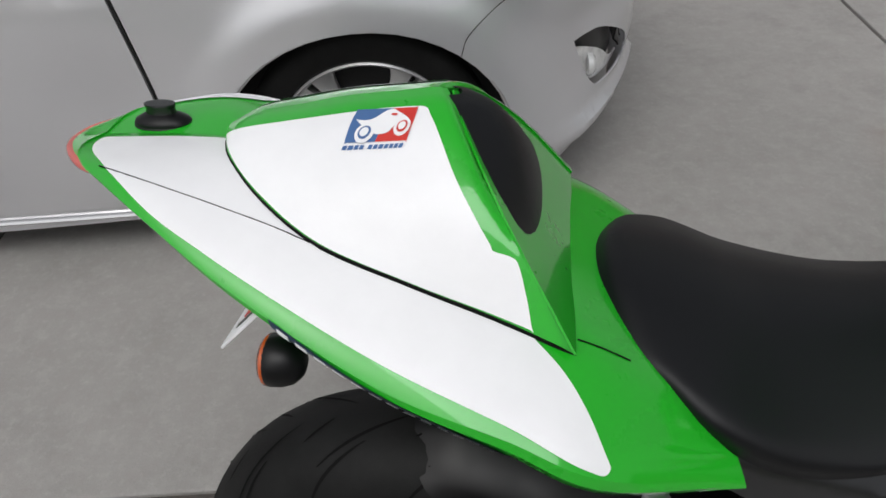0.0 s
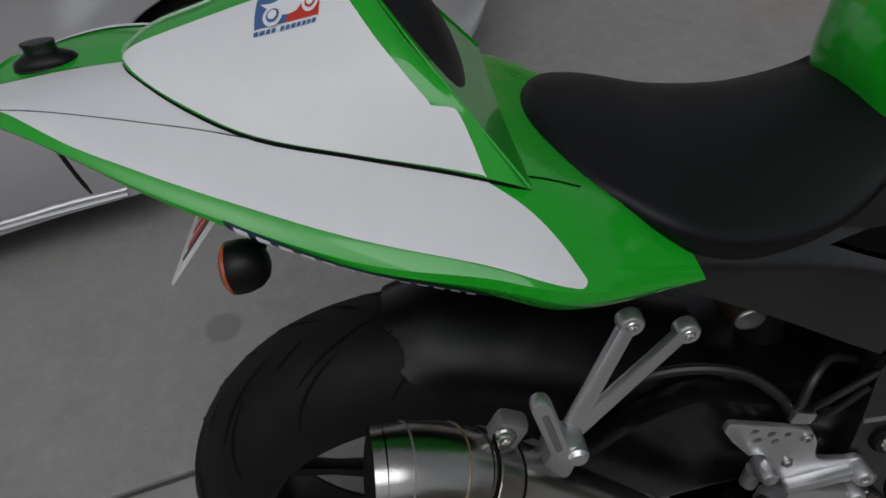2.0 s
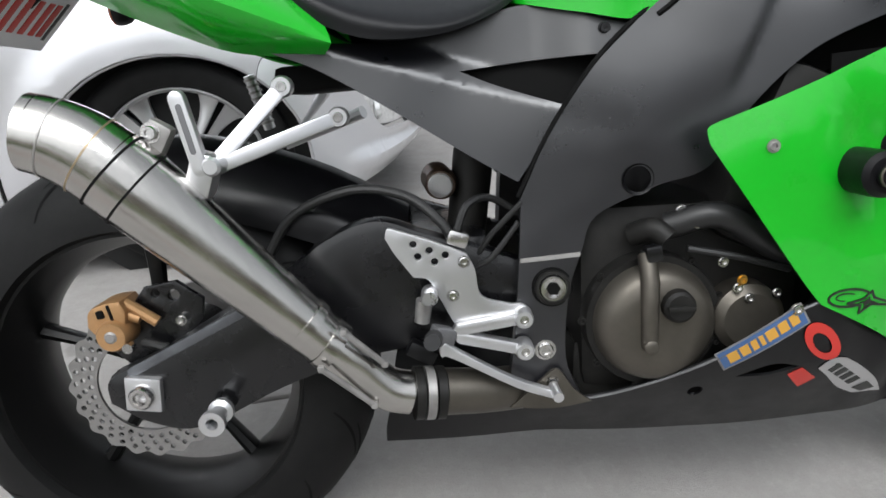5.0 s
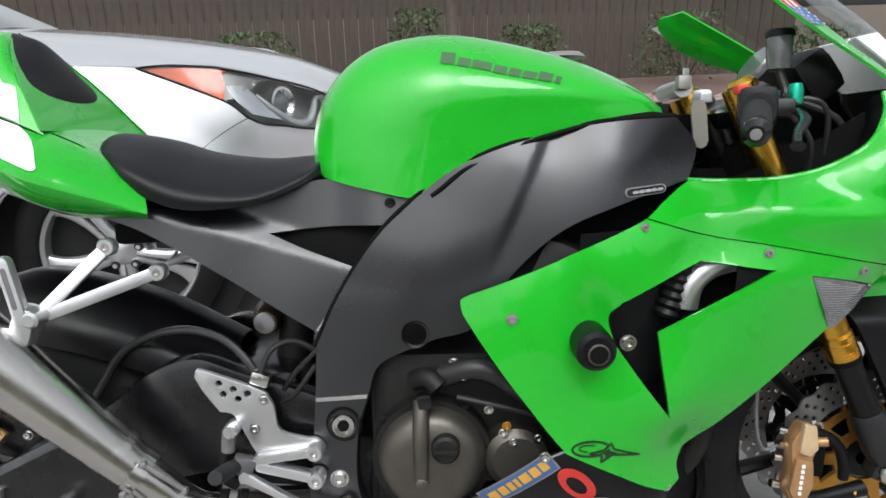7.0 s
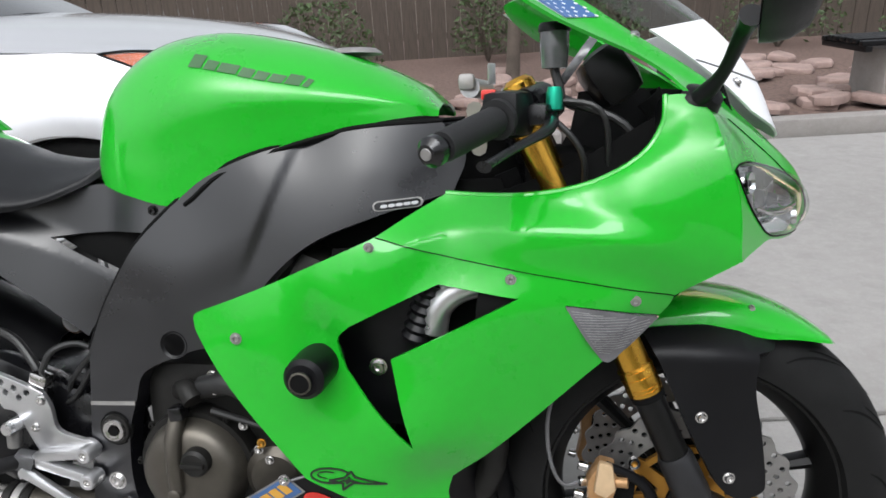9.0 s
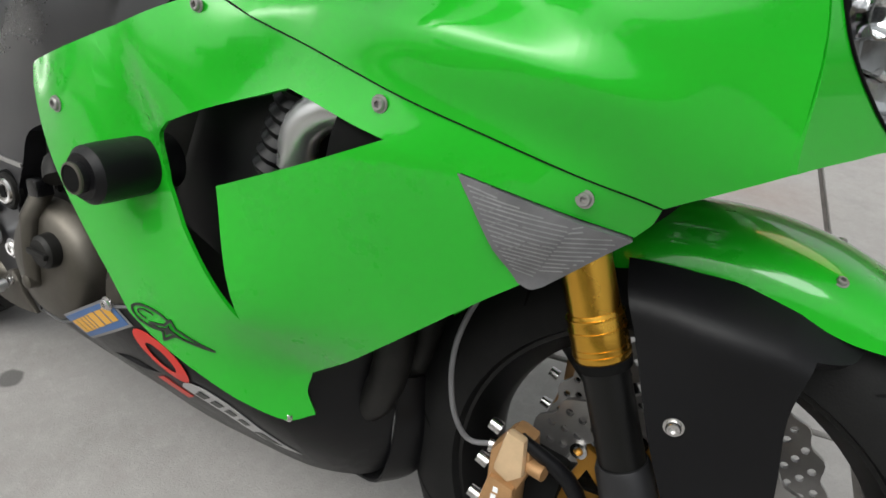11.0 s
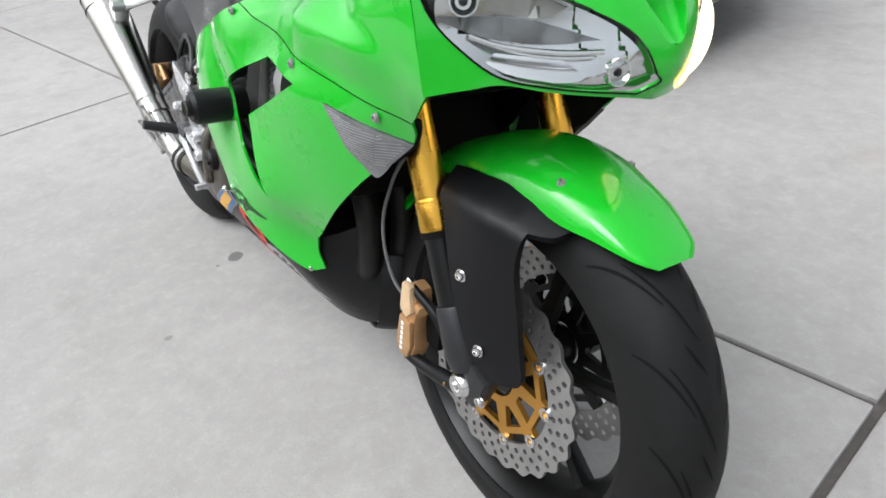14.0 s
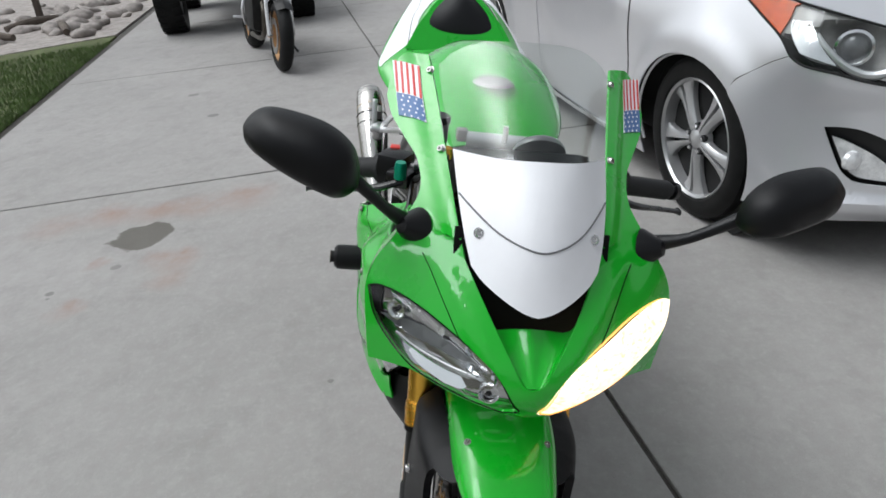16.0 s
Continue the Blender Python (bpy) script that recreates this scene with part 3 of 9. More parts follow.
def tyre_mesh(R, w, rim, seg=96, tread=()):
    """A motorcycle tyre with a round crown, thin grooves cut into the tread."""
    prof = []
    n = 20
    for i in range(n + 1):
        a = math.pi * i / n
        y = -w / 2 * math.cos(a)
        side = abs(math.cos(a))
        r = R - (R - rim) * (1 - math.sqrt(max(1 - side ** 2.2, 0))) * 0.95
        prof.append((max(r, rim), y))
    prof += [(rim - 0.004, w * 0.36), (rim - 0.004, -w * 0.36)]
    return lathe(prof, seg, "y", closed=True)


def groove_mesh(R, w, rim, count, spans):
    """Tread grooves as slender dark slits that follow the crown."""
    bm = bmesh.new()
    for k in range(count):
        for s in (1, -1):
            for a0, a1, c0, c1, wd in spans:
                n = 8
                rows = []
                off = 2 * math.pi * (k + (0.5 if s < 0 else 0)) / count
                for i in range(n + 1):
                    t = i / n
                    ang = off + a0 + (a1 - a0) * t
                    c = s * (c0 + (c1 - c0) * t)
                    half = wd * math.sin(math.pi * min(max(t, 0.05), 0.95)) ** 0.5
                    row = []
                    for q in (-half, half):
                        cc = c
                        a2 = ang + q / R
                        y = w / 2 * cc
                        side = abs(cc)
                        r = R - (R - rim) * (1 - math.sqrt(max(1 - side ** 2.2, 0))) * 0.95 + 0.0012
                        row.append(bm.verts.new((r * math.cos(a2), y, r * math.sin(a2))))
                    rows.append(row)
                for i in range(n):
                    bm.faces.new((rows[i][0], rows[i][1], rows[i + 1][1], rows[i + 1][0]))
    bmesh.ops.recalc_face_normals(bm, faces=bm.faces[:])
    for f in bm.faces:
        if f.normal.dot(Vector((f.calc_center_median().x, 0, f.calc_center_median().z))) < 0:
            f.normal_flip()
    return bm


def petal_disc(r, r_in, y, t, holes_n, waves, rows=3):
    out = [((r + 0.0035 * math.cos(waves * a)) * math.cos(a), (r + 0.0035 * math.cos(waves * a)) * math.sin(a)) for a in (2 * math.pi * i / 160 for i in range(160))]
    hs = [circle(0, 0, r_in, 60)]
    for i in range(holes_n):
        for j in range(rows):
            a = 2 * math.pi * (i + 0.33 * j) / holes_n
            rr = r_in + (r - r_in) * (0.24 + 0.27 * j)
            hs.append(circle(rr * math.cos(a), rr * math.sin(a), 0.0042, 8))
    return slab(out, y - t / 2, y + t / 2, hs)


def spoked_rim(R, w, spokes, hub_r, hub_w, twin=False, a0=0.0):
    """Rim bed with tapered spokes and a hub, black."""
    extra = []
    bm = lathe([(R, -w / 2), (R + 0.008, -w / 2), (R + 0.008, -w / 2 + 0.008), (R - 0.004, -w / 2 + 0.012), (R - 0.012, 0), (R - 0.004, w / 2 - 0.012), (R + 0.008, w / 2 - 0.008),
                (R + 0.008, w / 2), (R, w / 2), (R - 0.02, w * 0.2), (R - 0.024, 0), (R - 0.02, -w * 0.2)], 72, "y", closed=True)
    for i in range(spokes):
        a = a0 + 2 * math.pi * i / spokes
        d = np.array((math.cos(a), 0, math.sin(a)))
        extra.append(("spoke", tube([d * hub_r * 0.8, d * (hub_r + R) / 2, d * (R - 0.012)], [0.020, 0.013, 0.017], 8, flat=0.75)))
    extra.append(("hub", lathe([(0.012, -hub_w / 2), (hub_r * 0.7, -hub_w / 2), (hub_r, -hub_w / 4), (hub_r * 0.9, 0), (hub_r, hub_w / 4), (hub_r * 0.7, hub_w / 2), (0.012, hub_w / 2)], 28, "y", closed=True)))
    return bm, extra


def wheel(name, at, R, w, rimR, spokes, grooves, n_grooves, a0, label):
    bed_bm, extra = spoked_rim(rimR, w * 0.86, spokes, 0.045, 0.12, a0=a0)
    e = part(name, bed_bm, RIM, bike, label, pose_m=pose(*at))
    for nm, b in extra:
        part(nm, b, RIM, e)
    part("tyre", tyre_mesh(R, w, rimR + 0.004), RUBBER, e, "black tyre with grooved tread", smooth=50)
    part("tread_groove", groove_mesh(R, w, rimR + 0.004, n_grooves, grooves), BLACK_MATT, e)
    return e


GROOVES = [(0.0, 0.36, 0.10, 0.66, 0.0046), (0.16, 0.44, 0.45, 0.92, 0.0040), (0.30, 0.42, 0.12, 0.38, 0.0036)]
rear_wheel = wheel("rear_wheel", (-0.019, -0.010, 0.3), 0.328, 0.192, 0.216, 5, GROOVES, 14, 0.3, "black rear wheel with wide sport tyre")
front_wheel = wheel("front_wheel", (1.39, 0, 0.300), 0.2945, 0.122, 0.207, 6, GROOVES, 15, 0.25, "black front wheel with sport tyre")
part("brake_disc", petal_disc(0.110, 0.072, -0.085, 0.005, 34, 20, 3), DISC, rear_wheel, "steel petal disc drilled with holes")
for s in (-1, 1):
    part("brake_disc", petal_disc(0.147, 0.103, s * 0.062, 0.005, 36, 24, 3), DISC, front_wheel, "steel petal disc drilled with holes")
    out = []
    for i in range(10):
        a = 2 * math.pi * i / 10
        out += [(r * math.cos(a + q), r * math.sin(a + q)) for r, q in ((0.090, -0.13), (0.104, -0.075), (0.104, 0.075), (0.090, 0.13))]
    hs = [circle(0, 0, 0.036, 24)]
    for i in range(10):
        a, wd = 2 * math.pi * i / 10 + math.pi / 10, (0.20 if i % 2 else 0.11)
        hs.append([(r * math.cos(a + q), r * math.sin(a + q)) for r, q in ((0.050, -wd * 0.7), (0.050, wd * 0.7), (0.081, 0.215), (0.081, -0.215))])
    # left carrier is black: the shade on it is put into its colour
    part("disc_carrier", slab(out, s * 0.060 - 0.004, s * 0.060 + 0.004, hs, 0), GOLD_DARK if s < 0 else RIM, front_wheel, "gold anodised disc carrier" if s < 0 else "disc carrier coloured black as in shade")
    for i in range(10):
        a = 2 * math.pi * i / 10
        part("disc_button", lathe([(0.005, -0.002), (0.009, -0.002), (0.009, 0.004), (0.005, 0.004)], 12, "y", closed=True), STEEL, front_wheel, pose_m=pose(0.101 * math.cos(a), s * 0.066, 0.101 * math.sin(a)))

# swingarm: a deep black beam on each side that tapers to the axle
ARM = ring([(-0.055, 0.292), (-0.05, 0.330), (0.012, 0.358)], [(0.012, 0.358), (0.10, 0.405), (0.20, 0.460), (0.26, 0.505), (0.33, 0.528), (0.40, 0.505), (0.50, 0.47), (0.57, 0.44)], [(0.57, 0.44), (0.57, 0.39), (0.50, 0.365)],
           [(0.50, 0.365), (0.40, 0.35), (0.30, 0.335), (0.19, 0.300), (0.07, 0.248), (0.0, 0.258), (-0.055, 0.292)], n=5)
swing = part("swingarm", slab(ARM, -0.146, -0.106, (), 0.016), BLACK_SATIN, bike, "satin black swingarm")
add_l = slab(ARM, 0.108, 0.142, (), 0.007)
part("swingarm_beam", add_l, BLACK_SATIN, swing)
part("cross_brace", block((0.16, 0.24, 0.13), (0.40, 0, 0.43), 0.02), BLACK_SATIN, swing)
# pale strip paints the light caught along the arm's top face
part("swingarm_sheen", slab(bar((-0.014, 0.339), (0.175, 0.428), 0.013), -0.1478, -0.138, (), 0.002), ARM_SHEEN, swing, "pale grey edge strip")
part("axle_block", slab([(-0.026, 0.288), (0.022, 0.282), (0.026, 0.330), (-0.022, 0.336)], -0.156, -0.14, (), 0.003), ALU, swing, "aluminium axle adjuster block")
part("axle", lathe([(0.006, -0.16), (0.009, -0.168), (0.014, -0.168), (0.017, -0.163), (0.017, -0.15), (0.012, 0.15), (0.012, 0.165), (0.006, 0.165)], 24, "y", (0.0, 0, 0.308), closed=True), STEEL, swing)
for s in (-1, 1):
    part("stand_spool", lathe([(0.004, s * 0.14), (0.009, s * 0.14), (0.009, s * 0.155), (0.017, s * 0.158), (0.017, s * 0.166), (0.011, s * 0.17), (0.011, s * 0.19), (0.017, s * 0.194), (0.017, s * 0.203), (0.008, s * 0.203), (0.006, s * 0.196)], 22, "y", (0.104, 0, 0.283), closed=True), ALU, swing, "aluminium paddock stand spool")

# rear caliper on its bracket
cal = part("rear_caliper", slab(ring([(-0.068, 0.402), (-0.064, 0.424), (-0.045, 0.434), (-0.020, 0.437)], [(-0.020, 0.437), (-0.014, 0.42), (-0.018, 0.395)], [(-0.018, 0.395), (-0.035, 0.386), (-0.056, 0.388), (-0.068, 0.402)], n=4), -0.138, -0.08, (), 0.006), GOLD_PAINT, bike, "bronze gold rear brake caliper")
part("caliper_piston_housing", lathe([(0.008, -0.147), (0.019, -0.147), (0.022, -0.142), (0.022, -0.10), (0.018, -0.085)], 22, "y", (-0.034, 0, 0.390)), GOLD_PAINT, cal)
part("caliper_bolt", lathe([(0.0, -0.156), (0.007, -0.156), (0.008, -0.145)], 12, "y", (-0.010, 0, 0.376)), STEEL, cal)
part("bridge_pin", tube([(-0.02, -0.12, 0.43), (0.02, -0.12, 0.40)], 0.008, 10), GOLD_PAINT, cal)
part("caliper_window", block((0.011, 0.006, 0.012), (-0.047, -0.1375, 0.420), 0.003, (0, -14, 0)), BLACK_MATT, cal)
part("caliper_lug", tube([(-0.020, -0.122, 0.414), (-0.002, -0.122, 0.406)], [0.008, 0.007], 12), GOLD_PAINT, cal)
part("caliper_spring", block((0.004, 0.004, 0.030), (-0.033, -0.1382, 0.418), 0.0015, (0, -12, 0)), BLACK_MATT, cal)
part("piston_bore", lathe([(0.0, -0.1455), (0.0125, -0.1455), (0.014, -0.143)], 20, "y", (-0.034, 0, 0.390)), ENGINE_DARK, cal)
part("piston", lathe([(0.0, -0.1500), (0.006, -0.1500), (0.0085, -0.1475), (0.0085, -0.143)], 18, "y", (-0.034, 0, 0.390)), ALU_DULL, cal)
part("caliper_bracket", slab([(-0.075, 0.39), (-0.05, 0.35), (-0.015, 0.315), (0.02, 0.33), (0.075, 0.395), (0.08, 0.425), (0.045, 0.452), (0.0, 0.445), (-0.02, 0.42)], -0.104, -0.094, [circle(0.04, 0.432, 0.008), circle(0.015, 0.436, 0.006), circle(0.052, 0.40, 0.007)], 0.002), BLACK_SATIN, cal)
for x, z in ((0.045, 0.395), (-0.012, 0.338), (0.008, 0.345)):
    bolt(cal, (x, -0.104, z), 0.006)
part("brake_hose", tube([(-0.005, -0.12, 0.372), (0.05, -0.125, 0.362), (0.11, -0.13, 0.392), (0.15, -0.13, 0.43), (0.18, -0.12, 0.48), (0.22, -0.115, 0.535), (0.30, -0.125, 0.565), (0.37, -0.135, 0.555), (0.415, -0.15, 0.52), (0.43, -0.155, 0.49)], 0.0065, 10, 4), HOSE, bike, "black rubber rear brake hose")

# rear hugger over the tyre
HUG = Sheet([[(-0.014, -0.03, 0.630), (-0.009, -0.066, 0.606), (0.008, -0.093, 0.585), (0.045, -0.105, 0.560)], [(0.045, -0.03, 0.642), (0.045, -0.074, 0.610), (0.052, -0.098, 0.580), (0.075, -0.106, 0.543)], [(0.12, -0.03, 0.630), (0.12, -0.078, 0.594), (0.13, -0.102, 0.562), (0.15, -0.108, 0.525)],
             [(0.24, -0.03, 0.590), (0.24, -0.08, 0.555), (0.25, -0.104, 0.532), (0.25, -0.108, 0.490)], [(0.37, -0.03, 0.520), (0.37, -0.08, 0.484), (0.37, -0.10, 0.468), (0.36, -0.10, 0.440)]])
bm = sheet_mesh(HUG, 14, 8, 0, (0, -1, 1))
bm2 = sheet_mesh(Sheet(HUG.g * np.array((1, -1, 1))), 14, 8, 0, (0, 1, 1))
top = Sheet([[(r[0][0], -0.03 + 0.06 * q, r[0][2] + 0.004 * (q > 0.2) * (q < 0.8)) for q in (0, 0.33, 0.67, 1)] for r in HUG.g])
add(bm, bm2)
add(bm, sheet_mesh(top, 14, 4, 0, (0, 0, 1)))
bmesh.ops.remove_doubles(bm, verts=bm.verts[:], dist=0.001)
part("rear_hugger", thick(bm, 0.003), BLACK_PLASTIC, bike, "black plastic rear hugger")

# exhaust: slash-cut tapered silencer
EX = [(-0.014, -0.261, 0.664), (0.009, -0.257, 0.658), (0.052, -0.25, 0.623), (0.091, -0.243, 0.582), (0.262, -0.212, 0.392)]
ex = part("silencer", tube([EX[2], EX[3], (0.174, -0.228, 0.490), EX[4]], [0.0475, 0.0475, 0.0400, 0.0315], 40, 4), BRUSHED, bike, "brushed stainless tapered silencer")
part("silencer_tip", tube([(-0.022, -0.262, 0.666), (-0.012, -0.261, 0.6635)], [0.0425, 0.0428], 36, 0, False), BRUSHED, ex)
sec = [EX[0], (0.003, -0.259, 0.658), (0.020, -0.256, 0.649), (0.037, -0.253, 0.637), EX[2]]
part("silencer_bend", tube([np.array(p) for p in sec], [0.0430, 0.0442, 0.0455, 0.0466, 0.0475], 40, 5, False), BRUSHED, ex, "welded bend of brushed steel")
for i in (1, 3):
    dd = np.array(sec[i + 1]) - np.array(sec[i - 1])
    dd /= np.linalg.norm(dd)
    part("weld_seam", tube([np.array(sec[i]) - dd * 0.0009, np.array(sec[i]) + dd * 0.0009], [0.0449 + 0.00115 * (i - 1)] * 2, 40), ALU_DULL if i == 1 else WELD, ex)
d = np.array(EX[0]) - np.array(sec[1])
d /= np.linalg.norm(d)
part("silencer_bore", tube([np.array(EX[0]) + d * 0.0085, np.array(EX[0]) - d * 0.02], [0.0400, 0.037], 32), BLACK_MATT, ex)
ax = np.array(EX[3]) - np.array(EX[2])
ax /= np.linalg.norm(ax)
for k in (0.004, 0.036):
    part("strap", tube([np.array(EX[2]) + ax * (k), np.array(EX[2]) + ax * (k + 0.0026)], [0.0490, 0.0490], 40), BLACK_MATT, ex, "dark edge of the clamp strap")
part("clamp_strap", tube([np.array(EX[2]) + ax * 0.009, np.array(EX[2]) + ax * 0.036], [0.0486, 0.0486], 40), BRUSHED, ex)
part("clamp_bracket", block((0.030, 0.022, 0.040), (0.101, -0.228, 0.650), 0.007, (0, 32, 0)), ALU_DULL, ex)
bolt(ex, (0.099, -0.240, 0.657), 0.0085, mat=STEEL, h=0.006)
for p, q, r in ((EX[4], (0.275, -0.210, 0.380), 0.0335), ((0.240, -0.217, 0.421), (0.248, -0.2155, 0.412), 0.0342)):
    part("band", tube([p, q], [r, r], 32), BRUSHED, ex)
part("link_pipe", tube([EX[4], (0.285, -0.207, 0.366), (0.310, -0.198, 0.335), (0.335, -0.19, 0.312), (0.362, -0.184, 0.302)], [0.0295, 0.029, 0.0285, 0.0285, 0.0285], 28, 4), BRUSHED, ex, "bent link pipe of heat-tinted steel")
for i, x in enumerate((0.372, 0.386, 0.400)):
    part("pipe_clamp", tube([(x - 0.006, -0.182 + i * 0.002, 0.300 - i * 0.0015), (x + 0.005, -0.18 + i * 0.002, 0.299 - i * 0.0015)], [0.035, 0.035], 28), ALU_DULL if i % 2 else ENGINE_DARK, ex)
part("front_pipe", tube([(0.405, -0.178, 0.298), (0.47, -0.16, 0.288), (0.55, -0.11, 0.27), (0.62, -0.05, 0.255)], [0.031, 0.030, 0.03, 0.03], 24, 3), ENGINE, ex, "dull grey collector pipe")
for a, b in (((0.262, -0.250, 0.370), (0.318, -0.222, 0.306)), ((0.292, -0.245, 0.412), (0.335, -0.222, 0.360))):
    part("spring", tube([a, b], 0.0038, 8), ALU_DULL, ex)
    for p in (a, b):
        part("spring_hook", block((0.009, 0.009, 0.009), p, 0.003), ALU_DULL, ex)

# pillion footrest bracket
def flat_arm(a, b, w, t):
    """A flat cast bar from a to b, w high and t thick, slightly waisted."""
    a, b = Vector(a), Vector(b)
    d = (b - a).normalized()
    up = d.cross(Vector((0, 1, 0))).normalized()
    m = Matrix((d, up.cross(d), up)).transposed().to_4x4()
    m.translation = (a + b) / 2
    bm = block(((b - a).length, t, w), (0, 0, 0), 0.0035)
    for v in bm.verts:
        k = abs(2 * v.co.x / (b - a).length)
        v.co.z *= 0.86 + 0.14 * k * k
    return moved(bm, m)


peg = part("pillion_bracket", block((0.032, 0.034, 0.052), (0.148, -0.228, 0.607), 0.009, (0, 20, 0)), ALU, bike, "bare aluminium pillion footrest bracket")
for p in ((0.235, -0.168, 0.70), (0.297, -0.154, 0.66)):
    part("bracket_arm", flat_arm((0.155, -0.222, 0.612), p, 0.0185, 0.010), ALU, peg)
    part("bracket_eye", lathe([(0.0060, -0.009), (0.0110, -0.009), (0.0130, -0.006), (0.0130, 0.006), (0.0060, 0.006)], 26, "y", p, closed=True), ALU, peg)
    bolt(peg, (p[0], p[1] - 0.007, p[2]), 0.0068, h=0.003)
part("folding_peg", slab(bar((0.150, 0.614), (0.134, 0.692), 0.019, 6), -0.247, -0.231, (), 0.005), ALU, peg, "folded aluminium pillion peg with a recess")
# the slot's shade drawn as a grey strip on the peg
part("peg_recess", slab(bar((0.146, 0.634), (0.1365, 0.683), 0.007, 5), -0.2478, -0.244, (), 0.001), SEAM_GREY, peg)
part("peg_pivot", lathe([(0.0, -0.250), (0.008, -0.250), (0.011, -0.246), (0.011, -0.21)], 18, "y", (0.163, 0, 0.616)), ALU, peg)
far = part("pillion_bracket", tube([(0.235, 0.168, 0.70), (0.155, 0.225, 0.612), (0.297, 0.154, 0.66)], [0.011, 0.014, 0.011], 10), ALU, bike)
part("folding_peg", tube([(0.122, 0.22, 0.640), (0.100, 0.20, 0.732)], [0.0105, 0.0095], 12), ALU, far, "ribbed aluminium pillion peg")
for i in range(8):
    part("peg_rib", tube([(0.120 - i * 0.0025, 0.218 - i * 0.0023, 0.650 + i * 0.0105), (0.119 - i * 0.0025, 0.2175 - i * 0.0023, 0.654 + i * 0.0105)], 0.0122, 12), ALU_DULL, far)

# rider's footrest set
plate = ring([(0.343, 0.508), (0.347, 0.520), (0.360, 0.517)], [(0.360, 0.517), (0.405, 0.500), (0.445, 0.482)], [(0.445, 0.482), (0.455, 0.46), (0.462, 0.425), (0.50, 0.412)], [(0.50, 0.412), (0.514, 0.411), (0.526, 0.398), (0.514, 0.383)],
             [(0.514, 0.383), (0.46, 0.378), (0.44, 0.372), (0.425, 0.39), (0.408, 0.425)], [(0.408, 0.425), (0.395, 0.450), (0.376, 0.455)], [(0.376, 0.455), (0.355, 0.485), (0.343, 0.508)], n=4)
hs = [circle(x, z, 0.0048, 10) for x, z in ((0.378, 0.498), (0.398, 0.489), (0.418, 0.482), (0.383, 0.482), (0.404, 0.474))]
rs = part("footrest_plate", slab(plate, -0.176, -0.168, hs, 0.0015), ALU, bike, "bare aluminium heel plate with drilled holes")
for a, b, w in (((0.43, 0.385), (0.513, 0.396), 0.016), ((0.432, 0.374), (0.513, 0.353), 0.016)):
    part("footrest_arm", slab(bar(a, b, w, 5), -0.190, -0.172, (), 0.004), ALU, rs)
for x, z in ((0.513, 0.396), (0.513, 0.353)):
    part("arm_eye", lathe([(0.006, -0.197), (0.0105, -0.197), (0.0125, -0.193), (0.0125, -0.17), (0.006, -0.17)], 22, "y", (x, 0, z), closed=True), ALU, rs)
    bolt(rs, (x, -0.193, z), 0.007, h=0.003)
for x, z in ((0.441, 0.472), (0.425, 0.428)):
    bolt(rs, (x, -0.176, z), 0.006)
part("brake_pedal", slab(ring([(0.41, 0.375), (0.43, 0.36), (0.50, 0.318), (0.545, 0.300)], [(0.545, 0.300), (0.553, 0.291), (0.546, 0.287)], [(0.546, 0.287), (0.50, 0.305), (0.43, 0.345), (0.405, 0.357)], [(0.405, 0.352), (0.403, 0.365), (0.41, 0.375)], n=4), -0.200, -0.186, (), 0.004), ALU, rs, "aluminium brake pedal")
part("pedal_tip", tube([(0.549, -0.185, 0.299), (0.551, -0.215, 0.296)], 0.007, 10), ALU, rs)
part("rider_peg", tube([(0.398, -0.19, 0.378), (0.397, -0.23, 0.390), (0.396, -0.268, 0.401)], [0.011, 0.0115, 0.010], 12), GRIP, rs, "black rubber rider footpeg")
part("peg_hinge", block((0.03, 0.026, 0.026), (0.408, -0.186, 0.378), 0.006, (0, 20, 20)), EDGE_GREY, rs)
part("heel_boss", lathe([(0.0, -0.198), (0.009, -0.198), (0.011, -0.193), (0.011, -0.168)], 20, "y", (0.395, 0, 0.432)), ALU, rs)
part("master_cylinder", tube([(0.388, -0.176, 0.425), (0.383, -0.174, 0.395)], [0.011, 0.010], 14), ALU_DULL, rs)
part("brake_switch", block((0.04, 0.022, 0.022), (0.38, -0.17, 0.352), 0.006, (0, 30, 0)), BLACK_PLASTIC, rs)
part("banjo_fitting", block((0.028, 0.02, 0.02), (0.435, -0.162, 0.500), 0.005, (0, 20, 0)), STEEL, rs)
part("fluid_hose", tube([(0.435, -0.16, 0.51), (0.45, -0.15, 0.54), (0.48, -0.13, 0.545), (0.52, -0.12, 0.52)], 0.005, 8, 4), HOSE, rs)

# shock with remote reservoir seen through the gap
shock = part("shock_reservoir", tube([(0.418, -0.062, 0.556), (0.4185, -0.054, 0.5565), (0.419, -0.05, 0.557), (0.412, -0.012, 0.563)], [0.0200, 0.0225, 0.0235, 0.0225], 30), RESERVOIR, bike, "bronze shock reservoir with an aluminium cap")
part("reservoir_cap", tube([(0.4178, -0.0645, 0.5555), (0.4179, -0.063, 0.5557), (0.418, -0.060, 0.556)], [0.0160, 0.0178, 0.0178], 30), ALU, shock)
part("shock_body", tube([(0.47, -0.02, 0.60), (0.44, -0.03, 0.40)], [0.03, 0.028], 20), ENGINE_DARK, shock)

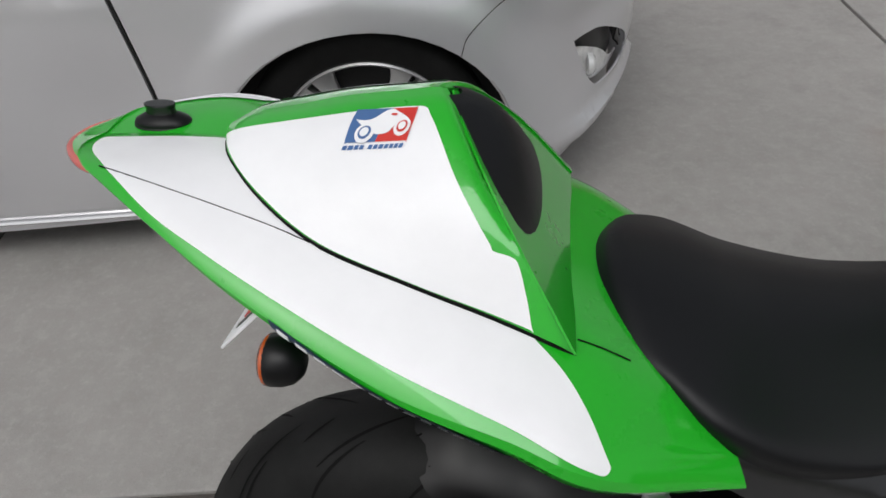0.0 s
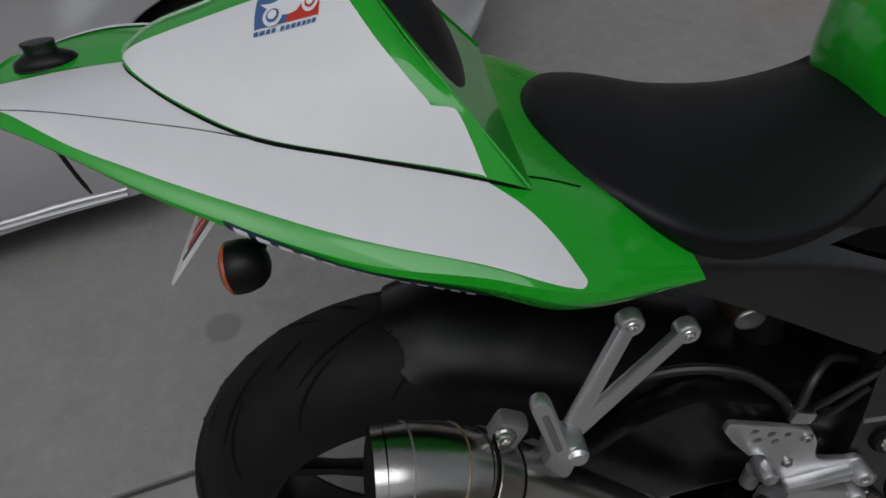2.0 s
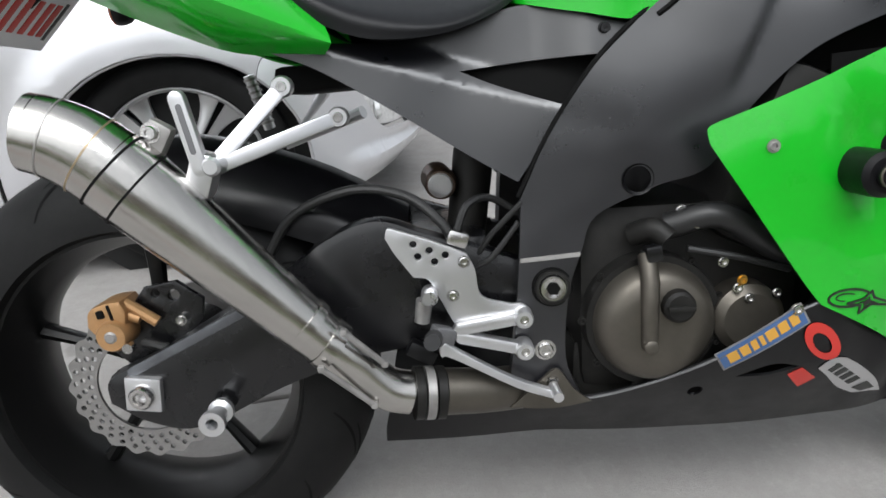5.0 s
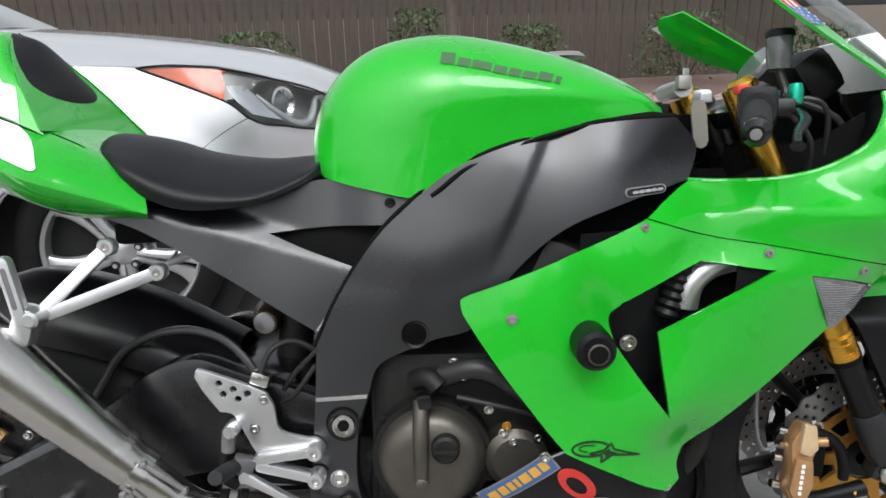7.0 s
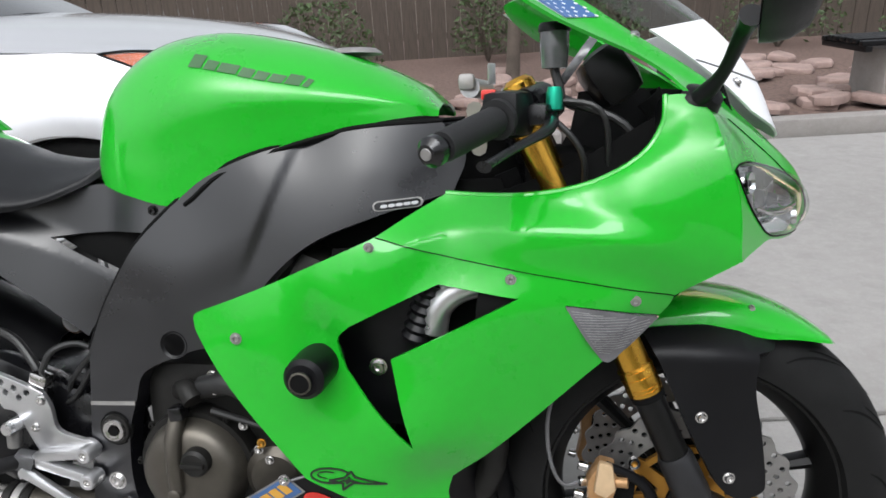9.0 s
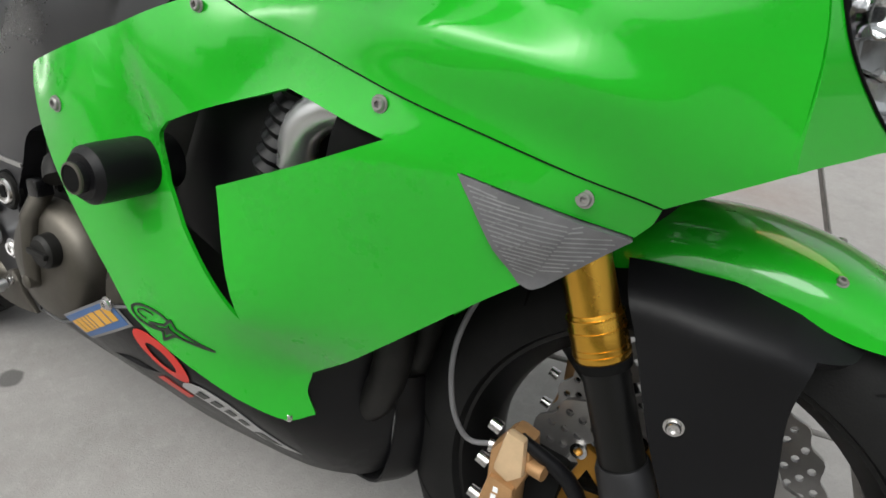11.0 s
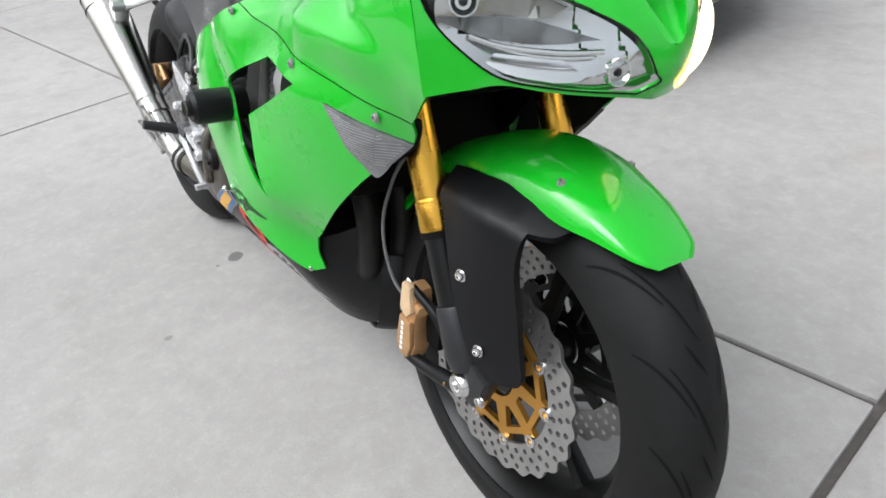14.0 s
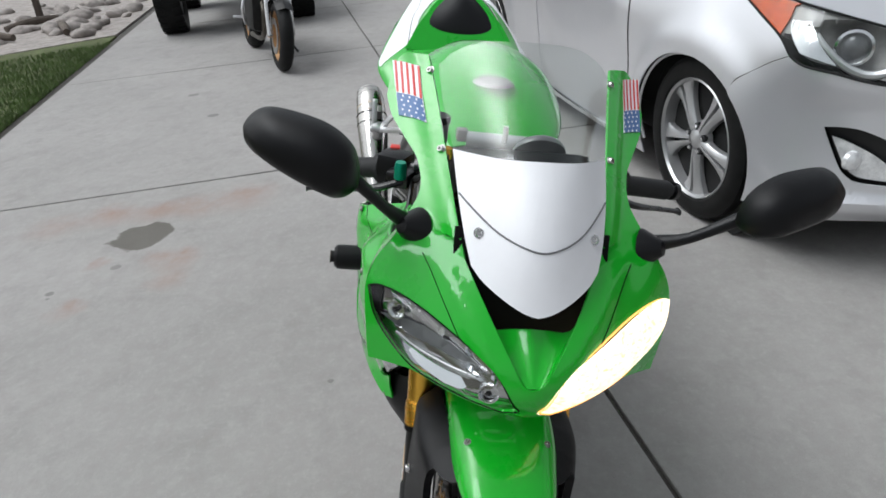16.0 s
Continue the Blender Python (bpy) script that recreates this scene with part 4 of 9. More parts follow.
# main frame spars: broad black boomerangs
SPAR = ring([(1.045, 0.86), (0.93, 0.853), (0.812, 0.829), (0.725, 0.796), (0.668, 0.755)], [(0.668, 0.755), (0.61, 0.700), (0.555, 0.620), (0.518, 0.545)], [(0.518, 0.545), (0.513, 0.468), (0.505, 0.38), (0.495, 0.295)],
            [(0.495, 0.295), (0.545, 0.275), (0.592, 0.268)], [(0.592, 0.268), (0.570, 0.33), (0.575, 0.42), (0.592, 0.475)], [(0.592, 0.475), (0.612, 0.520), (0.69, 0.555)], [(0.69, 0.555), (0.75, 0.575), (0.80, 0.645), (0.870, 0.706), (0.957, 0.742), (1.06, 0.772)],
            [(1.06, 0.772), (1.075, 0.82), (1.045, 0.86)], n=5)
SPAR_W = Hull([(1.05, 0.82, 0.125), (0.95, 0.80, 0.162), (0.95, 0.75, 0.172), (0.80, 0.80, 0.158), (0.80, 0.70, 0.172), (0.70, 0.76, 0.150), (0.66, 0.62, 0.172), (0.60, 0.66, 0.160), (0.53, 0.53, 0.160), (0.52, 0.46, 0.164),
               (0.51, 0.30, 0.164), (0.58, 0.28, 0.166), (0.57, 0.43, 0.170), (1.0, 0.86, 0.135), (0.67, 0.57, 0.172), (0.86, 0.84, 0.140)])


def ease(t):
    t = min(max(t, 0), 1)
    return t * t * (3 - 2 * t)


class Spar:
    """The spar's side with its raised upper field."""

    def __call__(self, x, z):
        line = 0.783 + (z - 0.683) * 0.46
        low = 0.655 + max(x - 0.70, 0) * 0.35 + max(0.66 - x, 0) * 0.2
        return SPAR_W(x, z) + 0.0055 * ease((line - x) / 0.016 + 0.5) * ease((z - low) / 0.080 + 0.5)


SPAR_F = Spar()
for s in (-1, 1):
    f = part("frame_spar", side_panel(SPAR, [circle(0.663, 0.563, 0.0165, 18)] if s < 0 else (), 0, 0.03, s, 0.0065, SPAR_F), FRAME, bike, "satin black aluminium frame spar", smooth=40)
    part("spar_gap", tube([(x, s * (SPAR_F(x, z) - 0.0055), z) for x, z in crv([(1.045, 0.862), (0.93, 0.855), (0.812, 0.831), (0.725, 0.798), (0.668, 0.757), (0.61, 0.702), (0.555, 0.622), (0.516, 0.546)], 5)], 0.0040, 8), BLACK_MATT, f)
    if s < 0:
        spar_r = f
part("frame_hole", lathe([(0.0165, -0.171), (0.0200, -0.174), (0.0205, -0.171)], 24, "y", (0.663, 0, 0.563)), BLACK_PLASTIC, spar_r)
part("hole_bottom", lathe([(0.0, -0.150), (0.0185, -0.150), (0.0185, -0.146)], 20, "y", (0.663, 0, 0.563)), BLACK_MATT, spar_r)
part("frame_joint", side_panel(ring([(0.514, 0.468), (0.590, 0.474)], [(0.590, 0.474), (0.590, 0.4685)], [(0.590, 0.4685), (0.514, 0.4625)], [(0.514, 0.4625), (0.514, 0.468)], n=3), (), 0.002, 0.003, -1, 0.02, SPAR_W), ALU_DULL, spar_r, "thin dull alloy edge")
# the pivot
part("pivot_collar", lathe([(0.007, -0.176), (0.012, -0.178), (0.016, -0.178), (0.018, -0.173), (0.0215, -0.173), (0.0215, -0.165)], 28, "y", (0.554, 0, 0.429)), STEEL, spar_r, "steel swingarm pivot")
# black discs and a dark ring draw the shade in socket, groove and recess
part("pivot_bore", lathe([(0.0, -0.1786), (0.0085, -0.1786), (0.0085, -0.1775)], 6, "y", (0.554, 0, 0.429)), BLACK_MATT, spar_r)
part("pivot_ring", lathe([(0.0185, -0.1725), (0.0185, -0.1752), (0.0225, -0.1745), (0.0235, -0.170)], 28, "y", (0.554, 0, 0.429)), ENGINE_DARK, spar_r)
part("pivot_recess", lathe([(0.0, -0.170), (0.026, -0.170), (0.027, -0.166)], 24, "y", (0.554, 0, 0.429)), BLACK_MATT, spar_r)
bolt(spar_r, (0.543, -0.168, 0.343), 0.0105, h=0.004)
bolt(spar_r, (0.553, -0.168, 0.306), 0.007)
nameplate = part("name_plate", side_panel(bar((0.966, 0.757), (1.016, 0.761), 0.013, 5), (), 0.002, 0.002, -1, 0.02, SPAR_W), ALU_DULL, spar_r, "small silver plate with dark marks")
part("plate_field", side_panel(bar((0.967, 0.7571), (1.015, 0.7609), 0.010, 5), (), 0.0034, 0.001, -1, 0.02, SPAR_W), BLACK_SATIN, nameplate)
for i in range(5):
    part("plate_mark", side_panel(bar((0.972 + i * 0.0095, 0.757 + i * 0.0008), (0.977 + i * 0.0095, 0.7575 + i * 0.0008), 0.004, 3), (), 0.0048, 0.001, -1, 0, SPAR_W), ALU, nameplate)

# subframe cover under the seat
COVER_W = Hull([(0.21, 0.745, 0.155), (0.53, 0.78, 0.125), (0.66, 0.75, 0.135), (0.46, 0.705, 0.13), (0.575, 0.66, 0.15), (0.515, 0.57, 0.152), (0.36, 0.66, 0.148), (0.24, 0.735, 0.15), (0.40, 0.745, 0.132)])
class Cover:
    """The cover's side with a ridge, above which it leans inwards."""

    def __call__(self, x, z):
        d = min(max(z - (0.718 - (x - 0.354) * 0.297), 0), 0.035)
        return COVER_W(x, z) - 0.55 * d * ease((0.62 - x) / 0.08)


COVER_F = Cover()
COVER = ring([(0.205, 0.747), (0.28, 0.749), (0.35, 0.748), (0.44, 0.757), (0.525, 0.783), (0.60, 0.775), (0.668, 0.752)], [(0.668, 0.752), (0.655, 0.737), (0.63, 0.718)], [(0.63, 0.718), (0.54, 0.715), (0.45, 0.707)],
             [(0.45, 0.707), (0.50, 0.685), (0.578, 0.658)], [(0.578, 0.658), (0.555, 0.62), (0.516, 0.566)], [(0.516, 0.566), (0.46, 0.60), (0.37, 0.66), (0.28, 0.715), (0.23, 0.737), (0.205, 0.747)], n=5)
for s in (-1, 1):
    cv = part("subframe_cover", side_panel(COVER, (), 0, 0.004, s, 0.007, COVER_F), COVER_BLACK, bike, "black plastic cover under the seat")
    if s < 0:
        bolt(cv, (0.631, -0.136, 0.748), 0.006, mat=BLACK_SATIN)
        # black sheet set behind the notch in the cover
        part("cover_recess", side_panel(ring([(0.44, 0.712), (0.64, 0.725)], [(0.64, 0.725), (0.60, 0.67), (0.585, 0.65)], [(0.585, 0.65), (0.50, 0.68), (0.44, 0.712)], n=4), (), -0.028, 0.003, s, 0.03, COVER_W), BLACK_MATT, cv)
part("subframe", block((0.34, 0.20, 0.035), (0.38, 0, 0.715), 0.01, (0, -2, 0)), BLACK_MATT, bike)
part("undertray", block((0.50, 0.20, 0.03), (0.05, 0, 0.83), 0.01, (0, 22, 0)), BLACK_MATT, bike, "black plastic undertray")


# ---- tail, seat and tank ----
def both(sh):
    return Sheet(sh.g * np.array((1, -1, 1)))


def frange(a, b, n):
    return [a + (b - a) * i / n for i in range(n + 1)]


tail = part("tail_fairing", sheet_mesh(TAIL, 40, 20, 0.003, (0, -1, 0.6)), GREEN, bike, "glossy green tail fairing with white vinyl panels")
part("tail_side", sheet_mesh(both(TAIL), 40, 20, 0.003, (0, 1, 0.6)), GREEN, tail)
TW = [ring([(0.094, 0.428), (0.038, 0.327), (0.020, 0.215), (0.015, 0.102), (0.024, 0.081)], [(0.024, 0.081), (0.127, 0.052), (0.227, 0.024)], [(0.227, 0.024), (0.274, 0.176), (0.347, 0.285), (0.420, 0.329), (0.528, 0.330), (0.693, 0.357)], [(0.693, 0.357), (0.757, 0.429), (0.802, 0.492), (0.830, 0.553), (0.833, 0.572), (0.827, 0.586), (0.818, 0.587)], [(0.818, 0.587), (0.660, 0.558), (0.525, 0.521), (0.438, 0.512), (0.355, 0.514), (0.290, 0.514), (0.198, 0.513), (0.094, 0.428)], n=5)]
TW.append([(u, 0.30 + v * 0.5) for u, v in TW[0]])
for s, sh in ((-1, TAIL), (1, both(TAIL))):
    part("white_panel", on_sheet(sh, TW[s > 0], 0.0012, 0, 0.03, (0, s, 0.6)), WHITE, tail, "matt white vinyl panel")
cowl = part("seat_hump", sheet_mesh(COWL, 24, 16, 0.003, (0, -1, 0.8)), GREEN, bike, "green seat hump with white vinyl and a racing sticker")
part("hump_side", sheet_mesh(both(COWL), 24, 16, 0.003, (0, 1, 0.8)), GREEN, cowl)
CW = ring([(0.050, 0.768), (0.136, 0.618), (0.309, 0.405), (0.485, 0.332), (0.616, 0.283), (0.714, 0.273), (0.748, 0.291), (0.754, 0.351)], [(0.754, 0.351), (0.780, 0.611), (0.815, 0.742), (0.847, 0.810), (0.858, 0.823), (0.934, 0.803), (0.947, 0.814), (0.929, 0.885), (0.905, 0.995)], [(0.905, 0.995), (0.904, 0.990), (0.833, 0.993), (0.669, 0.996), (0.501, 0.993), (0.337, 0.984), (0.187, 0.967), (0.041, 0.849)], [(0.041, 0.849), (0.050, 0.768)], n=5)
for s, sh in ((-1, COWL), (1, both(COWL))):
    part("white_panel", on_sheet(sh, CW, 0.0012, 0, 0.04, (0, s, 0.8)), WHITE, cowl, "matt white vinyl panel")
gap = [COWL.at(u, 1.0) + np.array((0, -0.0008, -0.001)) for u in frange(0.02, 0.5, 12)]
part("panel_gap", tube(gap, [0.0009 + 0.0007 * i / 12 for i in range(13)], 6), BLACK_MATT, cowl, "dark gap between the panels")
part("panel_gap", tube([COWL.at(u, 1.0) + np.array((0, -0.0008, -0.001)) for u in frange(0.5, 1, 14)], [0.0017] * 14 + [0.0008], 6), BLACK_MATT, cowl)
SEAM = [(0.069, 0.425), (0.147, 0.397), (0.206, 0.374), (0.267, 0.353), (0.317, 0.341), (0.368, 0.331), (0.409, 0.327)]
part("panel_gap", tube([TAIL.at(u, v) + TAIL.up(u, v) * (0.0008 if TAIL.up(u, v)[2] > 0 else -0.0008) for u, v in crv(SEAM, 3)], 0.0008, 5), BLACK_MATT, tail)
part("panel_gap", tube([TAIL.at(u, v) + np.array((0, -0.0004, 0.0006)) for u, v in crv([(0.775, 0.329), (0.815, 0.328), (0.861, 0.330)], 4)], 0.0008, 5), BLACK_MATT, tail)
# rounded rear end of the tail, with the red lens wrapped round its edge
TIP_V = (0.6, 0.5, 0.4, 0.3, 0.2, 0.1, 0.0)
tip_front = [TAIL.at(0, v) for v in TIP_V]
tip_front += [q * np.array((1, -1, 1)) for q in tip_front[-2::-1]]


def tip_end(y):
    return -0.337 + 11.5 * y * y


tip_rows = []
for k, drop in ((0.0, 0.0), (0.45, 0.0), (0.85, 0.001), (1.0, 0.003)):
    tip_rows.append([np.array((q[0] + (tip_end(q[1]) - q[0]) * k, q[1], q[2] + (0.973 - q[2]) * k - drop)) for q in tip_front])
tip_rows.append([q + np.array((0.010, 0, -0.008)) for q in tip_rows[-1]])
tip_rows.append([np.array((q[0] * 0.5 + TAIL.at(0, 1)[0] * 0.5, q[1] * 0.7, 0.956)) for q in tip_rows[-1]])
part("tail_tip", sheet_mesh(Sheet(tip_rows), 20, 30, 0.002, (-0.2, 0, 1)), GREEN, tail, "rounded green rear end")
lens_y = [-0.076, -0.066, -0.050, -0.030, -0.012, 0.012, 0.030, 0.050, 0.066, 0.076]
part("tail_light", tube([(tip_end(y) - 0.001, y, 0.9685) for y in lens_y], [0.002] + [0.0058] * 8 + [0.002], 14, 4), RED_LENS, bike, "red tail light lens along the rear edge")
# pad on the front of the hump
PAD_ROWS = (((0.040, 0.012, 1.0195), (0.050, 1.018)), ((0.050, 0.030, 1.011), (0.080, 1.004)), ((0.070, 0.070, 0.982), (0.106, 0.970)), ((0.092, 0.101, 0.951), (0.120, 0.931)), ((0.110, 0.119, 0.928), (0.123, 0.903)), ((0.110, 0.112, 0.915), (0.112, 0.888)))
PAD = Sheet([[(xe * abs(k) ** 2.5 + xc * (1 - abs(k) ** 2.5), k * w_, ze * abs(k) ** 2.5 + zc * (1 - abs(k) ** 2.5)) for k in (-1, -0.85, -0.5, 0, 0.5, 0.85, 1)] for (xe, w_, ze), (xc, zc) in PAD_ROWS])
part("hump_pad", sheet_mesh(PAD, 20, 20, 0.012, (1, 0, 0.3)), SEAT, cowl, "black vinyl pad")
part("hump_front", sheet_mesh(Sheet([[(0.155, s * 0.16, 0.863), (0.10, s * 0.11, 0.945), (0.06, s * 0.05, 1.0), (0.042, 0, 1.02)] if s < 0 else [(0.155, 0.16, 0.863), (0.10, 0.11, 0.945), (0.06, 0.05, 1.0), (0.042, 0, 1.02)] for s in (-1, -0.5, 0.5, 1)]), 6, 8, 0.002, (1, 0, 0.4)), GREEN, cowl)
# racing sticker on the hump: blue and red field with a pale machine shape
S4 = [np.array(p) for p in [(0.560, 0.296), (0.720, 0.292), (0.678, 0.514), (0.541, 0.549)]]


def stuck(pts, off, m, parent, name, label="", n=0):
    """A patch of the sticker; a runs along it, b down, both 0 to 1."""
    q = [tuple((S4[0] * (1 - a) + S4[1] * a) * (1 - b) + (S4[3] * (1 - a) + S4[2] * a) * b) for a, b in pts]
    return part(name, on_sheet(COWL, q, off, 0, 0.02, (0, -1, 0.8)), m, parent, label)


def disk(a, b, r, n=18):
    return [(a + r * math.cos(t), b + r * 1.7 * math.sin(t)) for t in frange(0, 2 * math.pi, n)[:-1]]


stk = stuck(ring([(0.04, 1), (0, 0.95), (0, 0.06), (0.04, 0)], [(0.04, 0), (0.55, 0)], [(0.55, 0), (0.47, 1)], [(0.47, 1), (0.04, 1)], n=4), 0.0020, BLUE, cowl, "sticker", "blue and red racing sticker with a white machine shape")
stuck(ring([(0.55, 0), (0.96, 0), (1, 0.06), (1, 0.95), (0.96, 1)], [(0.96, 1), (0.47, 1)], [(0.47, 1), (0.55, 0)], n=4), 0.0020, RED, stk, "sticker_field")
# a leaning machine: two wheels, fairing with nose, tail and screen
stuck(ring([(0.06, 0.40), (0.22, 0.44), (0.34, 0.36), (0.46, 0.12), (0.56, 0.06), (0.68, 0.18), (0.80, 0.30), (0.93, 0.46)], [(0.93, 0.46), (0.80, 0.52), (0.70, 0.62), (0.62, 0.80), (0.45, 0.84), (0.32, 0.74), (0.20, 0.62), (0.06, 0.40)], n=4), 0.0028, WHITE, stk, "sticker_shape")
for a, b in ((0.27, 0.79), (0.84, 0.66)):
    w_ = stuck(disk(a, b, 0.145), 0.0030, WHITE, stk, "sticker_wheel")
    stuck(disk(a, b, 0.095), 0.0036, RED if a > 0.5 else BLUE, w_, "wheel_ring")
    stuck(disk(a, b, 0.065), 0.0042, WHITE, w_, "wheel_hub")
stuck([(0.58, 0.24), (0.68, 0.26), (0.66, 0.33), (0.57, 0.31)], 0.0034, RED, stk, "sticker_mark")
for a0, a1 in ((0.0, 0.07), (0.09, 0.17), (0.19, 0.25), (0.27, 0.33), (0.40, 0.46), (0.48, 0.54), (0.56, 0.63), (0.65, 0.71), (0.73, 0.79), (0.81, 0.87), (0.89, 0.96)):
    stuck([(a0, 1.06), (a1, 1.06), (a1 - 0.01, 1.15), (a0 - 0.01, 1.15)], 0.002, BLUE, stk, "lettering_bar")
# flat rubber mount on the tail
ant = thing("rubber_mount", "flat oval black rubber mount stuck onto the green tail", "mount", pose(0, -0.026, 0, -10.5) @ pose(-0.253, 0.022, 0.977, 0, 2))
foot_bm = lathe([(0.0, -0.002), (0.031, -0.002), (0.0325, 0.001), (0.031, 0.003), (0.0315, 0.005), (0.029, 0.010), (0.022, 0.014), (0.0165, 0.017)], 32, "z")
neck_bm = lathe([(0.0165, 0.016), (0.0158, 0.024), (0.0170, 0.026), (0.0168, 0.029), (0.0, 0.0295)], 28, "z")
for b_ in (foot_bm, neck_bm):
    bmesh.ops.scale(b_, vec=(0.95, 0.60, 0.78), verts=b_.verts[:])
part("foot", foot_bm, BLACK_PLASTIC, ant)
part("neck", neck_bm, BLACK_SATIN, ant)
# rear turn signals, number plate holder
for s in (-1, 1):
    ind = part("turn_signal", lathe([(0.0, -0.020), (0.019, -0.020), (0.0228, -0.014), (0.0225, -0.004), (0.0195, 0.006), (0.0135, 0.0125), (0.006, 0.0155), (0.0, 0.016)], 28, "x", (-0.081, s * 0.170, 0.845)), BLACK_PLASTIC, bike, "black turn signal with an orange lens")
    part("signal_lens", lathe([(0.0, -0.003), (0.012, -0.0025), (0.0195, -0.0005), (0.0222, 0.002), (0.0226, 0.006)], 24, "x", (-0.100, s * 0.170, 0.845)), ORANGE_LENS, ind)
    part("signal_stalk", tube([(-0.075, s * 0.16, 0.855), (-0.06, s * 0.10, 0.885)], 0.009, 8), BLACK_PLASTIC, ind)
plate_h = part("plate_holder", block((0.003, 0.19, 0.11), (-0.150, 0, 0.822), 0.001, (0, 46, 0)), WHITE, bike, "number plate with plain bars")
for y in (-0.085, 0.085):
    part("plate_bar", block((0.005, 0.008, 0.07), (-0.150, y * 0.9, 0.822), 0.001, (0, 46, 0)), INK, plate_h)
for y in (-0.06, -0.035, -0.01, 0.015, 0.04, 0.06):
    part("plate_bar", block((0.005, 0.014, 0.06), (-0.150, y, 0.822), 0.001, (0, 46, 0)), RED, plate_h)
part("plate_bracket", tube([(-0.145, 0, 0.84), (-0.09, 0, 0.88)], 0.012, 8), BLACK_PLASTIC, plate_h)
# lettering band along the lower edge of the tail: plain pale bars on dark blue
band = part("lettering_band", on_sheet(TAIL, [(0.380, 0.590), (0.665, 0.690), (0.675, 0.790), (0.385, 0.690)], 0.0010, 0, 0.02, (0, -1, -0.3)), DARK_BLUE, tail, "dark blue band with pale lettering bars")
for i in range(13):
    u0 = 0.390 + i * 0.0205
    v0 = 0.606 + (u0 - 0.39) * 0.36
    part("lettering_bar", on_sheet(TAIL, [(u0, v0), (u0 + 0.013, v0 + 0.004), (u0 + 0.014, v0 + 0.054), (u0 + 0.001, v0 + 0.050)], 0.0020, 0, 0.02, (0, -1, -0.3)), WHITE, tail)

SEATS = Sheet([[(0.176 + 1.05 * y * y, y * 0.72, 0.850 - 0.95 * y * y), (0.200 + 1.0 * y * y, y * 0.80, 0.861 - 1.35 * y * y), (0.270, y * 0.98, 0.849 - 1.7 * y * y), (0.34, y, 0.827 - 2.0 * y * y), (0.43, y * 0.9, 0.815 - 1.9 * y * y), (0.50, y * 0.68, 0.818 - 1.1 * y * y), (0.53, y * 0.5, 0.815)] for y in (-0.165, -0.13, -0.06, 0, 0.06, 0.13, 0.165)])
SK = [(0.206, -0.120, 0.816), (0.228, -0.137, 0.803), (0.272, -0.161, 0.775), (0.34, -0.166, 0.749), (0.43, -0.149, 0.752), (0.50, -0.115, 0.778), (0.53, -0.085, 0.80)]
g = SEATS.g
rows = [[np.array(a) for a in r] for r in g]
lowr = [np.array((a[0] + 0.003, a[1] * 1.0, a[2])) for a in SK]
seat_sheet = Sheet([lowr] + [r for r in rows] + [[p * np.array((1, -1, 1)) for p in lowr]])
part("rider_seat", sheet_mesh(seat_sheet, 40, 28, 0.01, (0, 0, 1)), SEAT, bike, "black vinyl rider seat")

# fuel tank
TANK = Sheet([[(0.508, 0, 0.80), (0.508, -0.03, 0.80), (0.51, -0.055, 0.80), (0.513, -0.068, 0.798), (0.516, -0.075, 0.795), (0.521, -0.08, 0.79)],
              [(0.506, 0, 0.86), (0.509, -0.035, 0.857), (0.516, -0.066, 0.848), (0.526, -0.088, 0.83), (0.536, -0.103, 0.805), (0.546, -0.112, 0.782)],
              [(0.541, 0, 0.932), (0.543, -0.05, 0.925), (0.556, -0.098, 0.90), (0.571, -0.120, 0.86), (0.586, -0.132, 0.815), (0.603, -0.138, 0.768)],
              [(0.61, 0, 0.982), (0.61, -0.055, 0.974), (0.62, -0.11, 0.942), (0.635, -0.142, 0.885), (0.655, -0.148, 0.82), (0.678, -0.150, 0.757)],
              [(0.705, 0, 0.998), (0.705, -0.06, 0.99), (0.705, -0.125, 0.955), (0.715, -0.158, 0.905), (0.725, -0.156, 0.845), (0.74, -0.152, 0.798)],
              [(0.80, 0, 0.985), (0.80, -0.06, 0.978), (0.80, -0.125, 0.945), (0.805, -0.155, 0.905), (0.81, -0.152, 0.865), (0.815, -0.148, 0.829)],
              [(0.91, 0, 0.955), (0.91, -0.055, 0.95), (0.91, -0.108, 0.925), (0.91, -0.138, 0.90), (0.91, -0.139, 0.875), (0.91, -0.138, 0.854)],
              [(1.00, 0, 0.915), (1.0, -0.045, 0.912), (1.0, -0.085, 0.90), (1.0, -0.108, 0.888), (1.0, -0.113, 0.878), (1.0, -0.115, 0.868)],
              [(1.035, 0, 0.885), (1.035, -0.035, 0.885), (1.035, -0.065, 0.88), (1.035, -0.08, 0.876), (1.035, -0.085, 0.872), (1.035, -0.088, 0.868)]])
tank = part("fuel_tank", sheet_mesh(TANK, 48, 24, 0.004, (0, -1, 1)), GREEN, bike, "glossy green fuel tank")
part("tank_side", sheet_mesh(both(TANK), 48, 24, 0.004, (0, 1, 1)), GREEN, tank)
